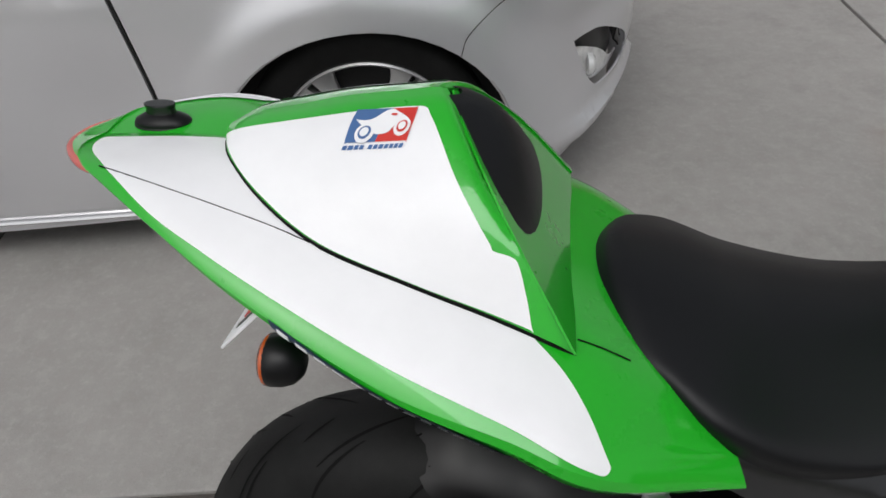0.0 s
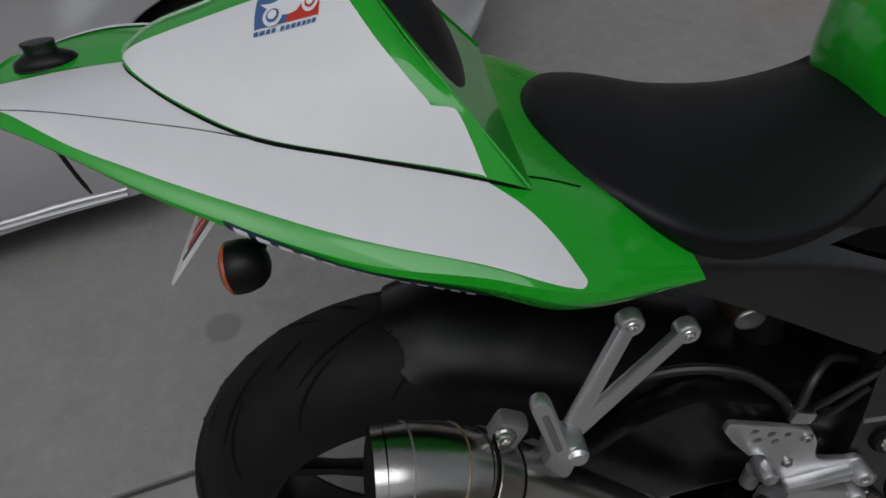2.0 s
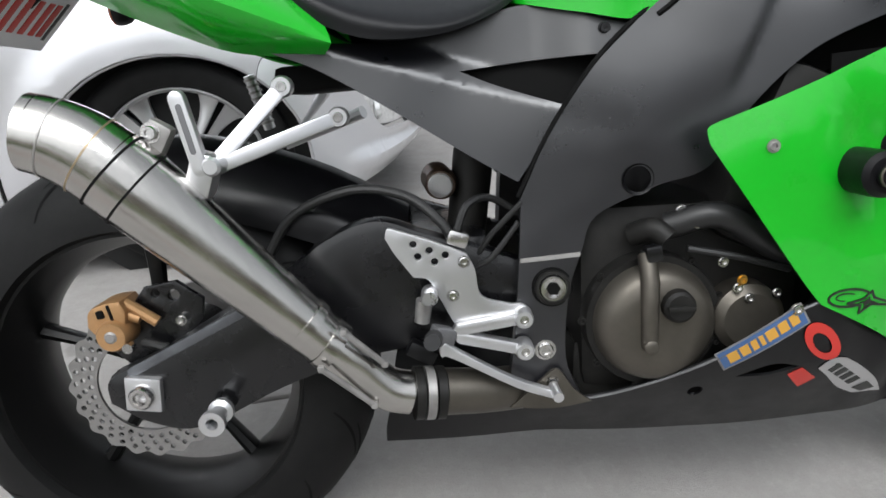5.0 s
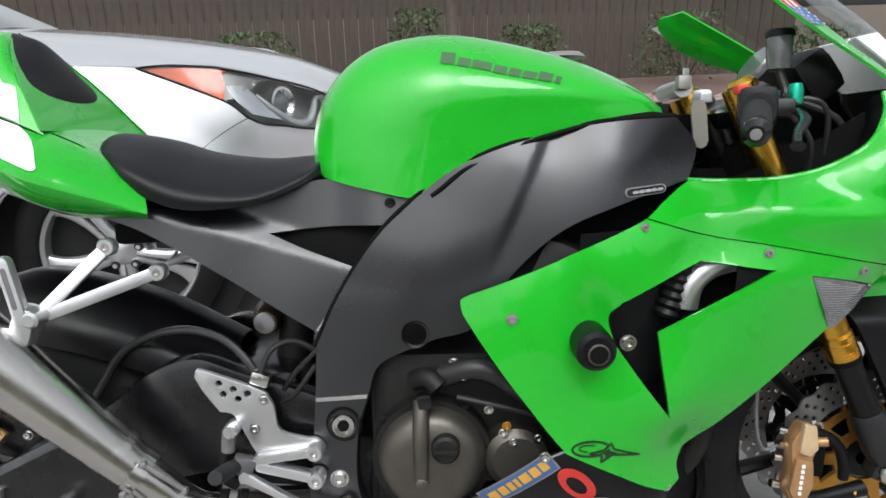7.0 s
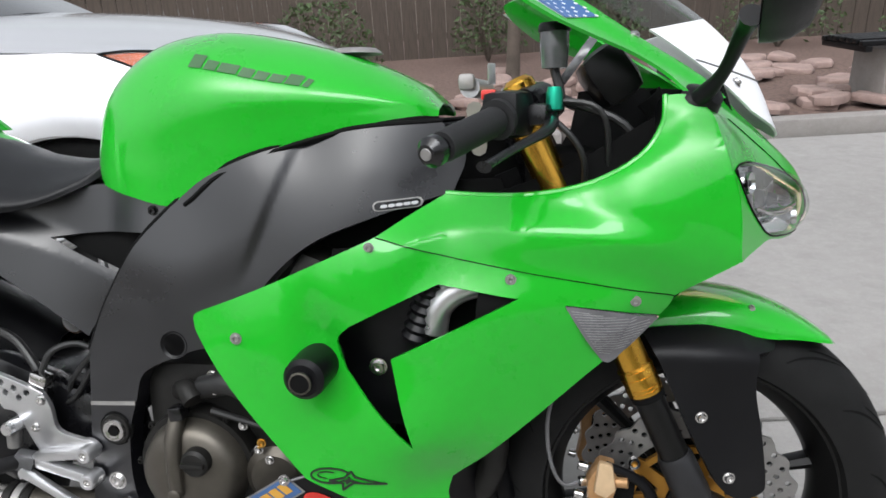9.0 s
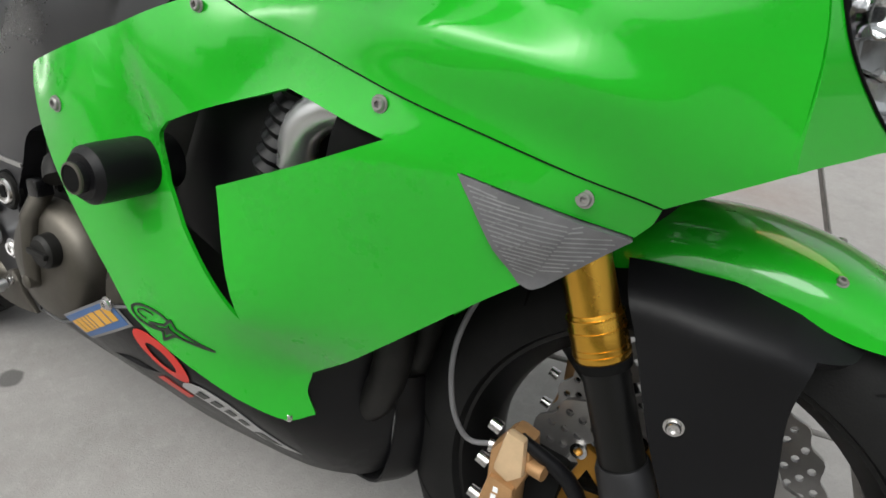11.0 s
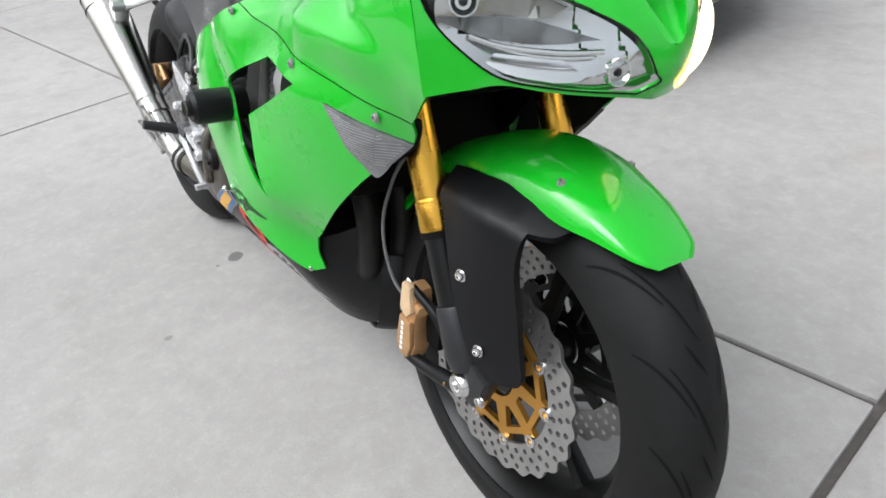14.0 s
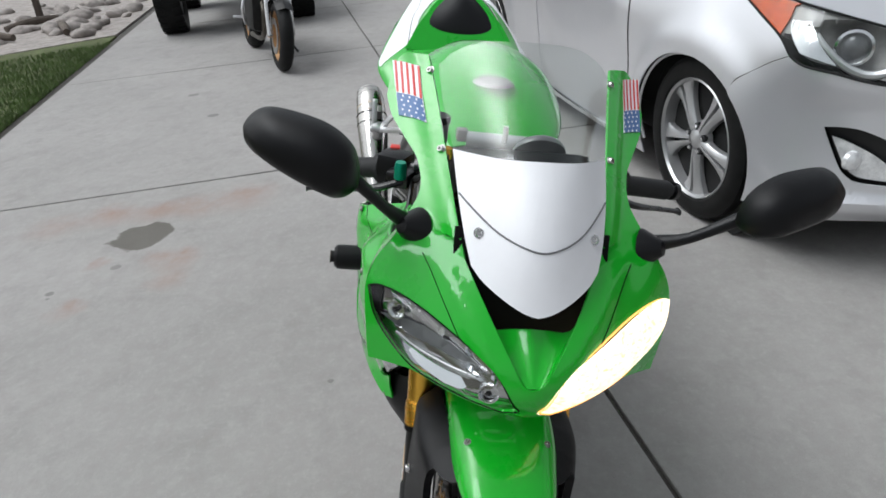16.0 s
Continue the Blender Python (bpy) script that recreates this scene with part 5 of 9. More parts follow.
for u0, u1, h in ((0.505, 0.532, 0.036), (0.536, 0.559, 0.024), (0.563, 0.597, 0.024), (0.601, 0.623, 0.024), (0.627, 0.646, 0.024), (0.650, 0.671, 0.024), (0.675, 0.697, 0.036), (0.701, 0.710, 0.030)):
    v0 = 0.462 + (u0 - 0.5) * 0.45
    part("lettering_bar", on_sheet(TANK, [(u0 - 0.004, v0), (u1 - 0.004, v0 + 0.01), (u1 + 0.004, v0 - h * 1.9), (u0 + 0.004, v0 - 0.01 - h * 1.9)], 0.0014, 0, 0, (0, -1, 0.5)), GREY_INK, tank)
part("filler_cap", lathe([(0.0, 0.008), (0.030, 0.008), (0.036, 0.004), (0.040, 0.0)], 28, "z", (0.90, 0, 0.960)), ALU_DULL, tank, "round filler cap")
part("tank_trim", tube([TANK.at(u, 1.0) + np.array((0, -0.002, -0.004)) for u in frange(0.4, 1, 20)], 0.004, 6), BLACK_MATT, tank)

# ---- engine ----
eng = part("engine", block((0.30, 0.30, 0.26), (0.74, 0, 0.40), 0.03), ENGINE_DARK, bike, "dark engine with a bronze grey clutch cover")
part("cylinder_block", block((0.22, 0.34, 0.24), (0.90, 0, 0.55), 0.03, (0, 25, 0)), ENGINE_DARK, eng)
part("crankcase", block((0.36, 0.28, 0.12), (0.76, 0, 0.285), 0.03), ENGINE_DARK, eng)
CX, CZ = 0.682, 0.378
cl = part("clutch_cover", lathe([(0.0, -0.209), (0.040, -0.209), (0.062, -0.206), (0.073, -0.196), (0.079, -0.178), (0.083, -0.15)], 56, "y", (CX, 0, CZ)), ENGINE, eng, "bronze grey round clutch cover")
part("cover_rim", lathe([(0.079, -0.178), (0.087, -0.178), (0.089, -0.172), (0.089, -0.15)], 48, "y", (CX, 0, CZ)), ENGINE_DARK, cl)
part("cover_rib", tube([(CX - 0.013, -0.190, CZ + 0.092), (CX - 0.014, -0.209, CZ + 0.060), (CX - 0.015, -0.2115, CZ + 0.010), (CX - 0.015, -0.211, CZ - 0.022)], [0.0115, 0.012, 0.011, 0.010], 14), ENGINE, cl)
part("rib_eye", lathe([(0.0, -0.223), (0.006, -0.223), (0.009, -0.221), (0.011, -0.20)], 18, "y", (CX - 0.015, 0, CZ - 0.020)), ENGINE, cl)
part("connector", block((0.020, 0.020, 0.020), (CX - 0.008, -0.198, CZ + 0.096), 0.003, (0, -8, 0)), BLACK_SATIN, cl, "black plug on top of the cover")
part("oil_filler", lathe([(0.0, -0.223), (0.016, -0.223), (0.020, -0.219), (0.022, -0.198)], 20, "y", (CX + 0.020, 0, CZ + 0.030)), ENGINE_DARK, cl)
part("filler_grip", block((0.034, 0.008, 0.007), (CX + 0.020, -0.224, CZ + 0.030), 0.002), ENGINE_DARK, cl)
for i in range(9):
    a = 2 * math.pi * i / 9 + 0.3
    bolt(cl, (CX + 0.091 * math.cos(a), -0.174, CZ + 0.091 * math.sin(a)), 0.0045, mat=ENGINE_DARK)
part("pulse_cover", lathe([(0.0, -0.19), (0.035, -0.19), (0.046, -0.182), (0.048, -0.14)], 32, "y", (0.805, 0, 0.375)), ENGINE, eng, "bronze grey ignition cover")
for x, z in ((0.785, 0.42), (0.80, 0.405), (0.79, 0.43), (0.835, 0.41), (0.73, 0.505), (0.765, 0.455)):
    bolt(eng, (x, -0.192, z), 0.005, mat=BRASS if x > 0.78 and z > 0.425 else STEEL)
part("water_hose", tube([(0.70, -0.17, 0.50), (0.76, -0.19, 0.515), (0.83, -0.185, 0.47), (0.88, -0.17, 0.45)], 0.017, 14, 4), HOSE, eng, "black coolant hose")
part("water_hose", tube([(0.66, -0.16, 0.49), (0.68, -0.18, 0.50), (0.695, -0.19, 0.488)], 0.015, 12, 3), ENGINE_DARK, eng)
part("wire", tube([(0.72, -0.19, 0.475), (0.78, -0.195, 0.462), (0.85, -0.19, 0.44)], 0.0045, 8, 4), HOSE, eng)
part("wire", tube([(0.46, -0.14, 0.47), (0.48, -0.15, 0.50), (0.52, -0.155, 0.54)], 0.004, 8, 4), HOSE, eng)
part("wire", tube([(0.45, -0.14, 0.45), (0.48, -0.15, 0.47), (0.515, -0.155, 0.515)], 0.004, 8, 4), HOSE, eng)
bolt(eng, (0.717, -0.175, 0.520), 0.006)
rad = part("radiator", block((0.05, 0.30, 0.26), (1.09, 0, 0.60), 0.008, (0, -18, 0)), BLACK_MATT, bike, "black radiator behind the front wheel")
for i in range(16):
    part("radiator_fin", block((0.012, 0.26, 0.004), (1.116 + 0.0047 * (i - 8) * 0.98, 0, 0.60 + 0.0145 * (i - 7.5)), 0.0), ENGINE_DARK, rad)
head = part("exhaust_header", tube([(1.02, -0.10, 0.50), (1.10, -0.10, 0.45), (1.09, -0.09, 0.33), (1.0, -0.06, 0.255), (0.85, -0.05, 0.24)], 0.021, 16, 4), ENGINE_DARK, bike, "dark exhaust header pipes")
for y in (-0.035, 0.035, 0.10):
    part("header_pipe", tube([(1.02, y, 0.50), (1.10, y, 0.45), (1.09, y * 0.9, 0.33), (1.0, y * 0.7, 0.255), (0.85, y * 0.5, 0.24)], 0.021, 16, 4), ENGINE_DARK, head)
# what shows through the fairing's slot: a silver pipe bend, a ribbed hose, a black duct
part("silver_duct", tube([(1.040, -0.192, 0.598), (1.046, -0.192, 0.632), (1.072, -0.190, 0.655), (1.12, -0.186, 0.665)], [0.016, 0.018, 0.018, 0.016], 18, 4), ALU, bike, "silver coolant pipe bend")
part("ribbed_hose", tube([(1.012 + 0.002 * i, -0.188, 0.585 + 0.006 * i) for i in range(14)], [0.020 if i % 2 else 0.016 for i in range(14)], 14), BLACK_PLASTIC, bike, "black ribbed hose")
part("air_duct", block((0.14, 0.05, 0.20), (0.965, -0.16, 0.57), 0.02, (0, 20, 0)), BLACK_PLASTIC, bike)
bolt(bike, (0.962, -0.190, 0.548), 0.009, name="duct_bolt")

# ---- side fairings ----
FAIR = ring([(0.728, 0.612), (0.728, 0.624), (0.740, 0.631)], [(0.740, 0.631), (0.79, 0.650), (0.85, 0.674), (0.92, 0.704), (0.975, 0.727)], [(0.975, 0.727), (1.06, 0.701), (1.15, 0.685), (1.244, 0.665), (1.335, 0.645)],
            [(1.335, 0.645), (1.330, 0.630), (1.320, 0.616)], [(1.320, 0.616), (1.26, 0.631), (1.203, 0.642)], [(1.203, 0.642), (1.228, 0.604), (1.262, 0.568)],
            [(1.262, 0.568), (1.220, 0.532), (1.157, 0.473), (1.098, 0.417), (1.053, 0.380)], [(1.053, 0.380), (1.046, 0.352), (1.053, 0.322)], [(1.053, 0.322), (1.03, 0.315), (0.990, 0.335), (0.943, 0.364), (0.900, 0.388), (0.868, 0.405)],
            [(0.868, 0.405), (0.84, 0.441), (0.78, 0.526), (0.735, 0.596), (0.728, 0.612)], n=5)
SLOT = ring([(0.932, 0.560), (0.923, 0.598), (0.94, 0.618)], [(0.94, 0.618), (0.985, 0.640), (1.05, 0.668)], [(1.05, 0.668), (1.10, 0.660), (1.147, 0.653)], [(1.147, 0.653), (1.07, 0.613), (0.990, 0.574)], [(0.990, 0.574), (1.0, 0.51), (1.012, 0.449)], [(1.012, 0.449), (0.97, 0.505), (0.932, 0.560)], n=5)
UPPER = ring([(0.975, 0.727), (1.01, 0.748), (1.052, 0.771)], [(1.052, 0.771), (1.10, 0.769), (1.17, 0.772), (1.234, 0.785), (1.288, 0.815), (1.314, 0.850), (1.318, 0.885)], [(1.318, 0.885), (1.333, 0.886), (1.347, 0.885)],
             [(1.347, 0.885), (1.367, 0.862), (1.374, 0.835), (1.383, 0.802)], [(1.383, 0.802), (1.394, 0.765), (1.399, 0.715), (1.403, 0.694)], [(1.403, 0.694), (1.37, 0.670), (1.335, 0.645)], [(1.335, 0.645), (1.244, 0.665), (1.15, 0.685), (1.06, 0.701), (0.975, 0.727)], n=5)


RIDGE = ([0.95, 1.008, 1.058, 1.12, 1.17, 1.22, 1.302, 1.40], [0.694, 0.715, 0.730, 0.735, 0.734, 0.729, 0.716, 0.70])
RIM_FOLD = ([1.05, 1.139, 1.188, 1.25, 1.295, 1.327, 1.343, 1.36], [0.764, 0.763, 0.768, 0.782, 0.806, 0.829, 0.855, 0.90])


def strip(line, w):
    """A narrow closed band along a line in the plane."""
    p = [np.array(a, float) for a in line]
    n = []
    for i in range(len(p)):
        d = p[min(i + 1, len(p) - 1)] - p[max(i - 1, 0)]
        n.append(np.array((-d[1], d[0])) / np.linalg.norm(d) * w / 2)
    return [tuple(a + b) for a, b in zip(p, n)] + [tuple(a - b) for a, b in list(zip(p, n))[::-1]]


def crease(x, z):
    """The crisp fold from the tank side towards the headlamp, the dish under it, the hollow over it and the rolled rim."""
    d = z - float(np.interp(x, *RIDGE))
    fade = ease((x - 0.96) / 0.07) * ease((1.37 - x) / 0.16)
    up = max(0.0, 1 - d / 0.030) if d > 0 else math.exp(d / 0.030)
    fold = 0.0105 * up - 0.0105 * math.exp(-((d + 0.050) / 0.030) ** 2)
    hollow = 0.0020 * ease((x - 1.13) / 0.06) * ease((1.36 - x) / 0.06) * math.exp(-((z - 0.757 + (max(x, 1.19) - 1.19) * 0.16) / 0.014) ** 2)
    r = z - float(np.interp(x, *RIM_FOLD))
    rim = 0.55 * max(r, 0.0) * ease((x - 1.05) / 0.05) * ease((0.875 - z) / 0.05)
    return fade * fold - hollow - rim


class Flank:
    def __call__(self, x, z):
        lip = -0.03 * min(max((0.955 - x) / 0.06, 0), 1) * min(max((x - 0.86) / 0.04, 0), 1) * math.exp(-((z - 0.56 - (x - 0.93) * -1.2) / 0.06) ** 2)
        return SIDE(x, z) + crease(x, z) + lip * 0.5


FLANK = Flank()
for s in (-1, 1):
    sf = part("side_fairing", side_panel(FAIR, [SLOT], 0, 0.004, s, 0.016, FLANK), GREEN, bike, "glossy green side fairing with a hooked vent", smooth=40)
    up = part("upper_cowl_side", side_panel(UPPER, (), 0.0004, 0.004, s, 0.0065, FLANK), GREEN, bike, "glossy green upper cowl", smooth=40)
    part("panel_gap", side_panel(strip(crv([(0.975, 0.7268), (1.06, 0.7008), (1.15, 0.6848), (1.244, 0.6648), (1.335, 0.6448)], 6), 0.0011), (), 0.0009, 0.0006, s, 0.02, FLANK), BLACK_MATT, up)
    if s < 0:
        for x, z, w, rr in ((0.794, 0.601, None, 0.0058), (0.969, 0.716, None, 0.0048), (1.138, 0.676, None, 0.005), (1.287, 0.642, None, 0.005)):
            bolt(sf, (x, -FLANK(x, z) - 0.002, z), rr, mat=ALU_DULL, h=0.003)
    sg = ring([(1.202, 0.641), (1.26, 0.630), (1.320, 0.613)], [(1.320, 0.613), (1.300, 0.594), (1.282, 0.576), (1.266, 0.560)], [(1.266, 0.560), (1.258, 0.556), (1.249, 0.560)], [(1.249, 0.560), (1.226, 0.598), (1.202, 0.641)], n=4)

    class Lens:
        def __call__(self, x, z):
            return FLANK(x, z) + 0.009 * max(0, 1 - max(abs(x - 1.262 - 0.46 * (z - 0.60)) / 0.06, abs(z - 0.604) / 0.036))
    si = part("side_marker", side_panel(sg, (), 0.001, 0.006, s, 0.008, Lens()), SMOKE, bike, "smoked grey side turn signal lens", smooth=20)
    def at_edge(z):
        return 1.202 + (0.641 - z) * 0.58
    def fold(z):
        return 1.259 + (z - 0.570) * 0.46
    def brim(z):
        return 1.202 + (0.641 - z - 0.004) / 0.237
    for i in range(17):
        za = 0.634 - i * 0.0038
        part("lens_rib", side_panel(bar((at_edge(za) + 0.004, za), (min(fold(za - 0.003), max(brim(za - 0.004), at_edge(za) + 0.010)), za - 0.004), 0.0011, 2), (), 0.0012, 0.0010, s, 0.012, Lens()), LENS_RIB, si)
    for i in range(11):
        z0 = 0.618 - i * 0.0042
        part("lens_rib", side_panel(bar((fold(z0) + 0.002, z0), (min(1.312, 1.2665 + (z0 - 0.564) * 1.03, max(brim(z0 + 0.0025), fold(z0) + 0.008)), z0 + 0.0025), 0.0011, 2), (), 0.0012, 0.0010, s, 0.012, Lens()), LENS_RIB, si)
    for i in range(6):
        z0 = 0.626 - i * 0.009
        x0 = at_edge(z0) + 0.008
        part("lens_rib", side_panel(bar((x0, z0), (x0 + 0.013, z0 + 0.008), 0.0008, 2), (), 0.0012, 0.0008, s, 0.012, Lens()), SEAM_GREY, si)
    sl = part("frame_slider", lathe([(0.0, s * 0.298), (0.012, s * 0.298), (0.013, s * 0.290), (0.020, s * 0.290), (0.0255, s * 0.284), (0.0265, s * 0.270), (0.0265, s * 0.205)], 32, "y", (0.896, 0, 0.567)), GUARD, bike, "black plastic frame slider")
    # paler ring paints the bright chamfer, black disc the shade in the bore
    part("slider_edge", lathe([(0.0118, s * 0.2975), (0.0118, s * 0.2992), (0.0138, s * 0.2985), (0.0140, s * 0.2965)], 28, "y", (0.896, 0, 0.567), closed=True), ENGINE, sl)
    part("slider_bore", lathe([(0.0, s * 0.2985), (0.011, s * 0.2985), (0.011, s * 0.2975)], 18, "y", (0.896, 0, 0.567)), BLACK_MATT, sl)
    if s < 0:
        # outlined star with a long point and an open ring behind it
        def on_flank(p, r, name="star_line"):
            part(name, side_panel(strip(p, r * 1.7), (), 0.0012, 0.0005, -1, 0.02, FLANK), INK, mk)
        star = [(0.930, 0.4185), (0.9345, 0.409), (0.973, 0.394), (0.932, 0.4005), (0.917, 0.390), (0.9175, 0.400), (0.900, 0.4045), (0.920, 0.4085)]
        core = [(0.925 + (x - 0.925) * 0.42, 0.4045 + (z - 0.4045) * 0.5) for x, z in star]
        mk = part("star_mark", side_panel(core, (), 0.0022, 0.0006, s, 0.008, FLANK), INK, sf, "black outlined star mark with a ring")
        edge = [np.array(p) for p in star + star[:1]]
        for a, b in zip(edge, edge[1:]):
            q = (b - a) / np.linalg.norm(b - a) * 0.0008
            on_flank([tuple(a - q + (b - a + 2 * q) * k / 4) for k in range(5)], 0.0017)
        on_flank([(0.902 + 0.026 * math.cos(a), 0.4115 + 0.0115 * math.sin(a)) for a in frange(0.35, 5.3, 20)], 0.0017, "star_ring")
        on_flank([(0.898 + 0.013 * math.cos(a), 0.4125 + 0.005 * math.sin(a)) for a in frange(0.8, 4.6, 12)], 0.0010, "star_ring")

# matt black sheets added to keep the inside dark behind the vent and in the cockpit
for s in (-1, 1):
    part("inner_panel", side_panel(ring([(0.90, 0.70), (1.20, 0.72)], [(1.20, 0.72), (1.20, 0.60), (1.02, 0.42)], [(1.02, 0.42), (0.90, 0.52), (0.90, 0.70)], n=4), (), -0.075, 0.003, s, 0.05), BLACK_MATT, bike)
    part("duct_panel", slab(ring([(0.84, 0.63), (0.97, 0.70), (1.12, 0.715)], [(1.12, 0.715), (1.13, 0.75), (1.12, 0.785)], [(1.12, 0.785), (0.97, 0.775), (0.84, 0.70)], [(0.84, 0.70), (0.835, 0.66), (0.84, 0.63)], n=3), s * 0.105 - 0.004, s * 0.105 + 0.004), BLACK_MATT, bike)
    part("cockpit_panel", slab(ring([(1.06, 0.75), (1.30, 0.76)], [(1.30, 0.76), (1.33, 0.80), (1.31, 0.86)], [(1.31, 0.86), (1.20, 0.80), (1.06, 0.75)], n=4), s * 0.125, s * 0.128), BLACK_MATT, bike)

for s in (-1, 1):
    # black backing sheets inside the fairing skin and under the nose
    part("fairing_backing", side_panel(ring([(1.10, 0.675), (1.22, 0.660), (1.345, 0.650)], [(1.345, 0.650), (1.335, 0.635), (1.312, 0.606)], [(1.312, 0.606), (1.285, 0.582), (1.262, 0.574), (1.225, 0.545)], [(1.225, 0.545), (1.16, 0.49), (1.10, 0.45)], [(1.10, 0.45), (1.09, 0.56), (1.10, 0.675)], n=4), (), -0.007, 0.002, s, 0.02, FLANK), BLACK_MATT, bike, "black backing sheet inside the fairing")
    part("nose_backing", slab(ring([(1.22, 0.672), (1.30, 0.684), (1.365, 0.704)], [(1.365, 0.704), (1.360, 0.735), (1.34, 0.755)], [(1.34, 0.755), (1.28, 0.74), (1.22, 0.672)], n=3), s * 0.145, s * 0.148), BLACK_MATT, bike, "black backing sheet under the nose")

# upright black sheets added to close the view through the cockpit
part("cockpit_sheet", slab(ring([(1.10, 0.745), (1.25, 0.755), (1.375, 0.775)], [(1.375, 0.775), (1.392, 0.83), (1.375, 0.895)], [(1.375, 0.895), (1.30, 0.900), (1.225, 0.897)], [(1.225, 0.897), (1.20, 0.82), (1.10, 0.775)], [(1.10, 0.775), (1.095, 0.76), (1.10, 0.745)], n=3), 0.030, 0.036), BLACK_PLASTIC, bike, "black sheet closing the view behind the bars")
part("steering_head_sheet", slab(ring([(1.035, 0.762), (1.10, 0.752), (1.20, 0.765)], [(1.20, 0.765), (1.195, 0.82), (1.165, 0.865)], [(1.165, 0.865), (1.10, 0.868), (1.045, 0.845)], [(1.045, 0.845), (1.035, 0.80), (1.035, 0.762)], n=3), 0.040, 0.060), BLACK_MATT, bike)

# ---- belly pan ----
BELLY_W = Hull([(0.33, 0.205, 0.115), (0.33, 0.25, 0.130), (0.55, 0.20, 0.10), (0.75, 0.195, 0.11), (0.95, 0.205, 0.115), (0.60, 0.27, 0.165), (0.75, 0.28, 0.180), (0.77, 0.328, 0.212), (0.748, 0.353, 0.227), (0.84, 0.38, 0.226), (0.915, 0.326, 0.198), (0.95, 0.37, 0.192), (1.03, 0.318, 0.166), (1.0, 0.345, 0.176), (1.10, 0.27, 0.085),
                (1.05, 0.23, 0.112), (1.10, 0.34, 0.075), (1.08, 0.40, 0.105), (0.95, 0.28, 0.166), (0.95, 0.40, 0.198), (1.05, 0.40, 0.13), (1.05, 0.34, 0.138), (0.45, 0.25, 0.14)])
BELLY = ring([(0.318, 0.194), (0.46, 0.187), (0.73, 0.183), (0.92, 0.192), (1.03, 0.198), (1.08, 0.206), (1.104, 0.235), (1.106, 0.29), (1.10, 0.36), (1.085, 0.40)], [(1.085, 0.40), (1.03, 0.37), (0.95, 0.375), (0.868, 0.408)], [(0.868, 0.408), (0.83, 0.393), (0.77, 0.352), (0.70, 0.31), (0.63, 0.278), (0.585, 0.266)],
             [(0.585, 0.266), (0.54, 0.275), (0.50, 0.288)], [(0.50, 0.288), (0.48, 0.262), (0.40, 0.25), (0.326, 0.246)], [(0.326, 0.246), (0.32, 0.22), (0.318, 0.194)], n=5)
for s in (-1, 1):
    bp_ = part("belly_pan", side_panel(BELLY, [ring([(0.785, 0.300), (0.83, 0.318), (0.868, 0.31)], [(0.868, 0.31), (0.83, 0.298), (0.785, 0.300)], n=4), circle(0.740, 0.275, 0.010, 12)] if s < 0 else (), 0, 0.004, s, 0.02, BELLY_W), BLACK_PLASTIC, bike, "black plastic belly pan with racing stickers", smooth=40)
    if s < 0:
        belly_r = bp_
part("belly_floor", block((0.66, 0.17, 0.006), (0.67, 0, 0.196), 0.002), BLACK_PLASTIC, bike)
part("belly_nose", sheet_mesh(Sheet([[(x - 0.012, -w_, z), (x + 0.010, -w_ * 0.62, z), (x + 0.018, 0, z), (x + 0.010, w_ * 0.62, z), (x - 0.012, w_, z)] for x, w_, z in ((1.070, 0.074, 0.190), (1.108, 0.081, 0.203), (1.122, 0.085, 0.245), (1.122, 0.080, 0.30), (1.108, 0.070, 0.345))]), 12, 16, 0.003, (1, 0, 0)), BLACK_PLASTIC, bike)
bolt(belly_r, (1.029, -BELLY_W(1.029, 0.317) - 0.002, 0.317), 0.005, h=0.0025)
part("belly_bracket", slab(ring([(0.492, 0.268), (0.52, 0.292), (0.547, 0.316)], [(0.547, 0.316), (0.556, 0.319), (0.563, 0.314)], [(0.563, 0.314), (0.58, 0.288), (0.602, 0.270)], [(0.602, 0.270), (0.55, 0.263), (0.492, 0.268)], n=3), -0.178, -0.171, (), 0.002), ENGINE, bike, "dull grey triangular bracket over the belly pan")
bolt(belly_r, (0.550, -0.178, 0.302), 0.006)
# paler grey tube along the pan's upper edge
part("belly_edge", tube([(x, -BELLY_W(x, z) - 0.0005, z) for x, z in crv([(0.868, 0.4075), (0.83, 0.3925), (0.77, 0.3515), (0.70, 0.3095), (0.63, 0.2775), (0.585, 0.2655)], 4)], 0.0020, 6), EDGE_GREY, belly_r, "pale grey edge strip")
bolt(belly_r, (0.838, -BELLY_W(0.838, 0.402) - 0.002, 0.402), 0.006)


def decal(pts, m, off=0.0015, parent=None, label="", name="sticker", hull=BELLY_W, step=0.02):
    return part(name, side_panel(pts, (), off, 0.0005, -1, step, hull), m, parent or belly_r, label)


# blue sticker with amber bars
o = decal([(0.743, 0.346), (0.841, 0.411), (0.862, 0.380), (0.764, 0.315)], ALU_DULL, 0.0015, None, "blue sticker with amber lettering bars")
decal([(0.7465, 0.3450), (0.8402, 0.4070), (0.8580, 0.3810), (0.7645, 0.3190)], BLUE, 0.0024, o, "", "sticker_field")
e1, e2 = np.array((0.0935, 0.0620)), np.array((0.0180, -0.0262))
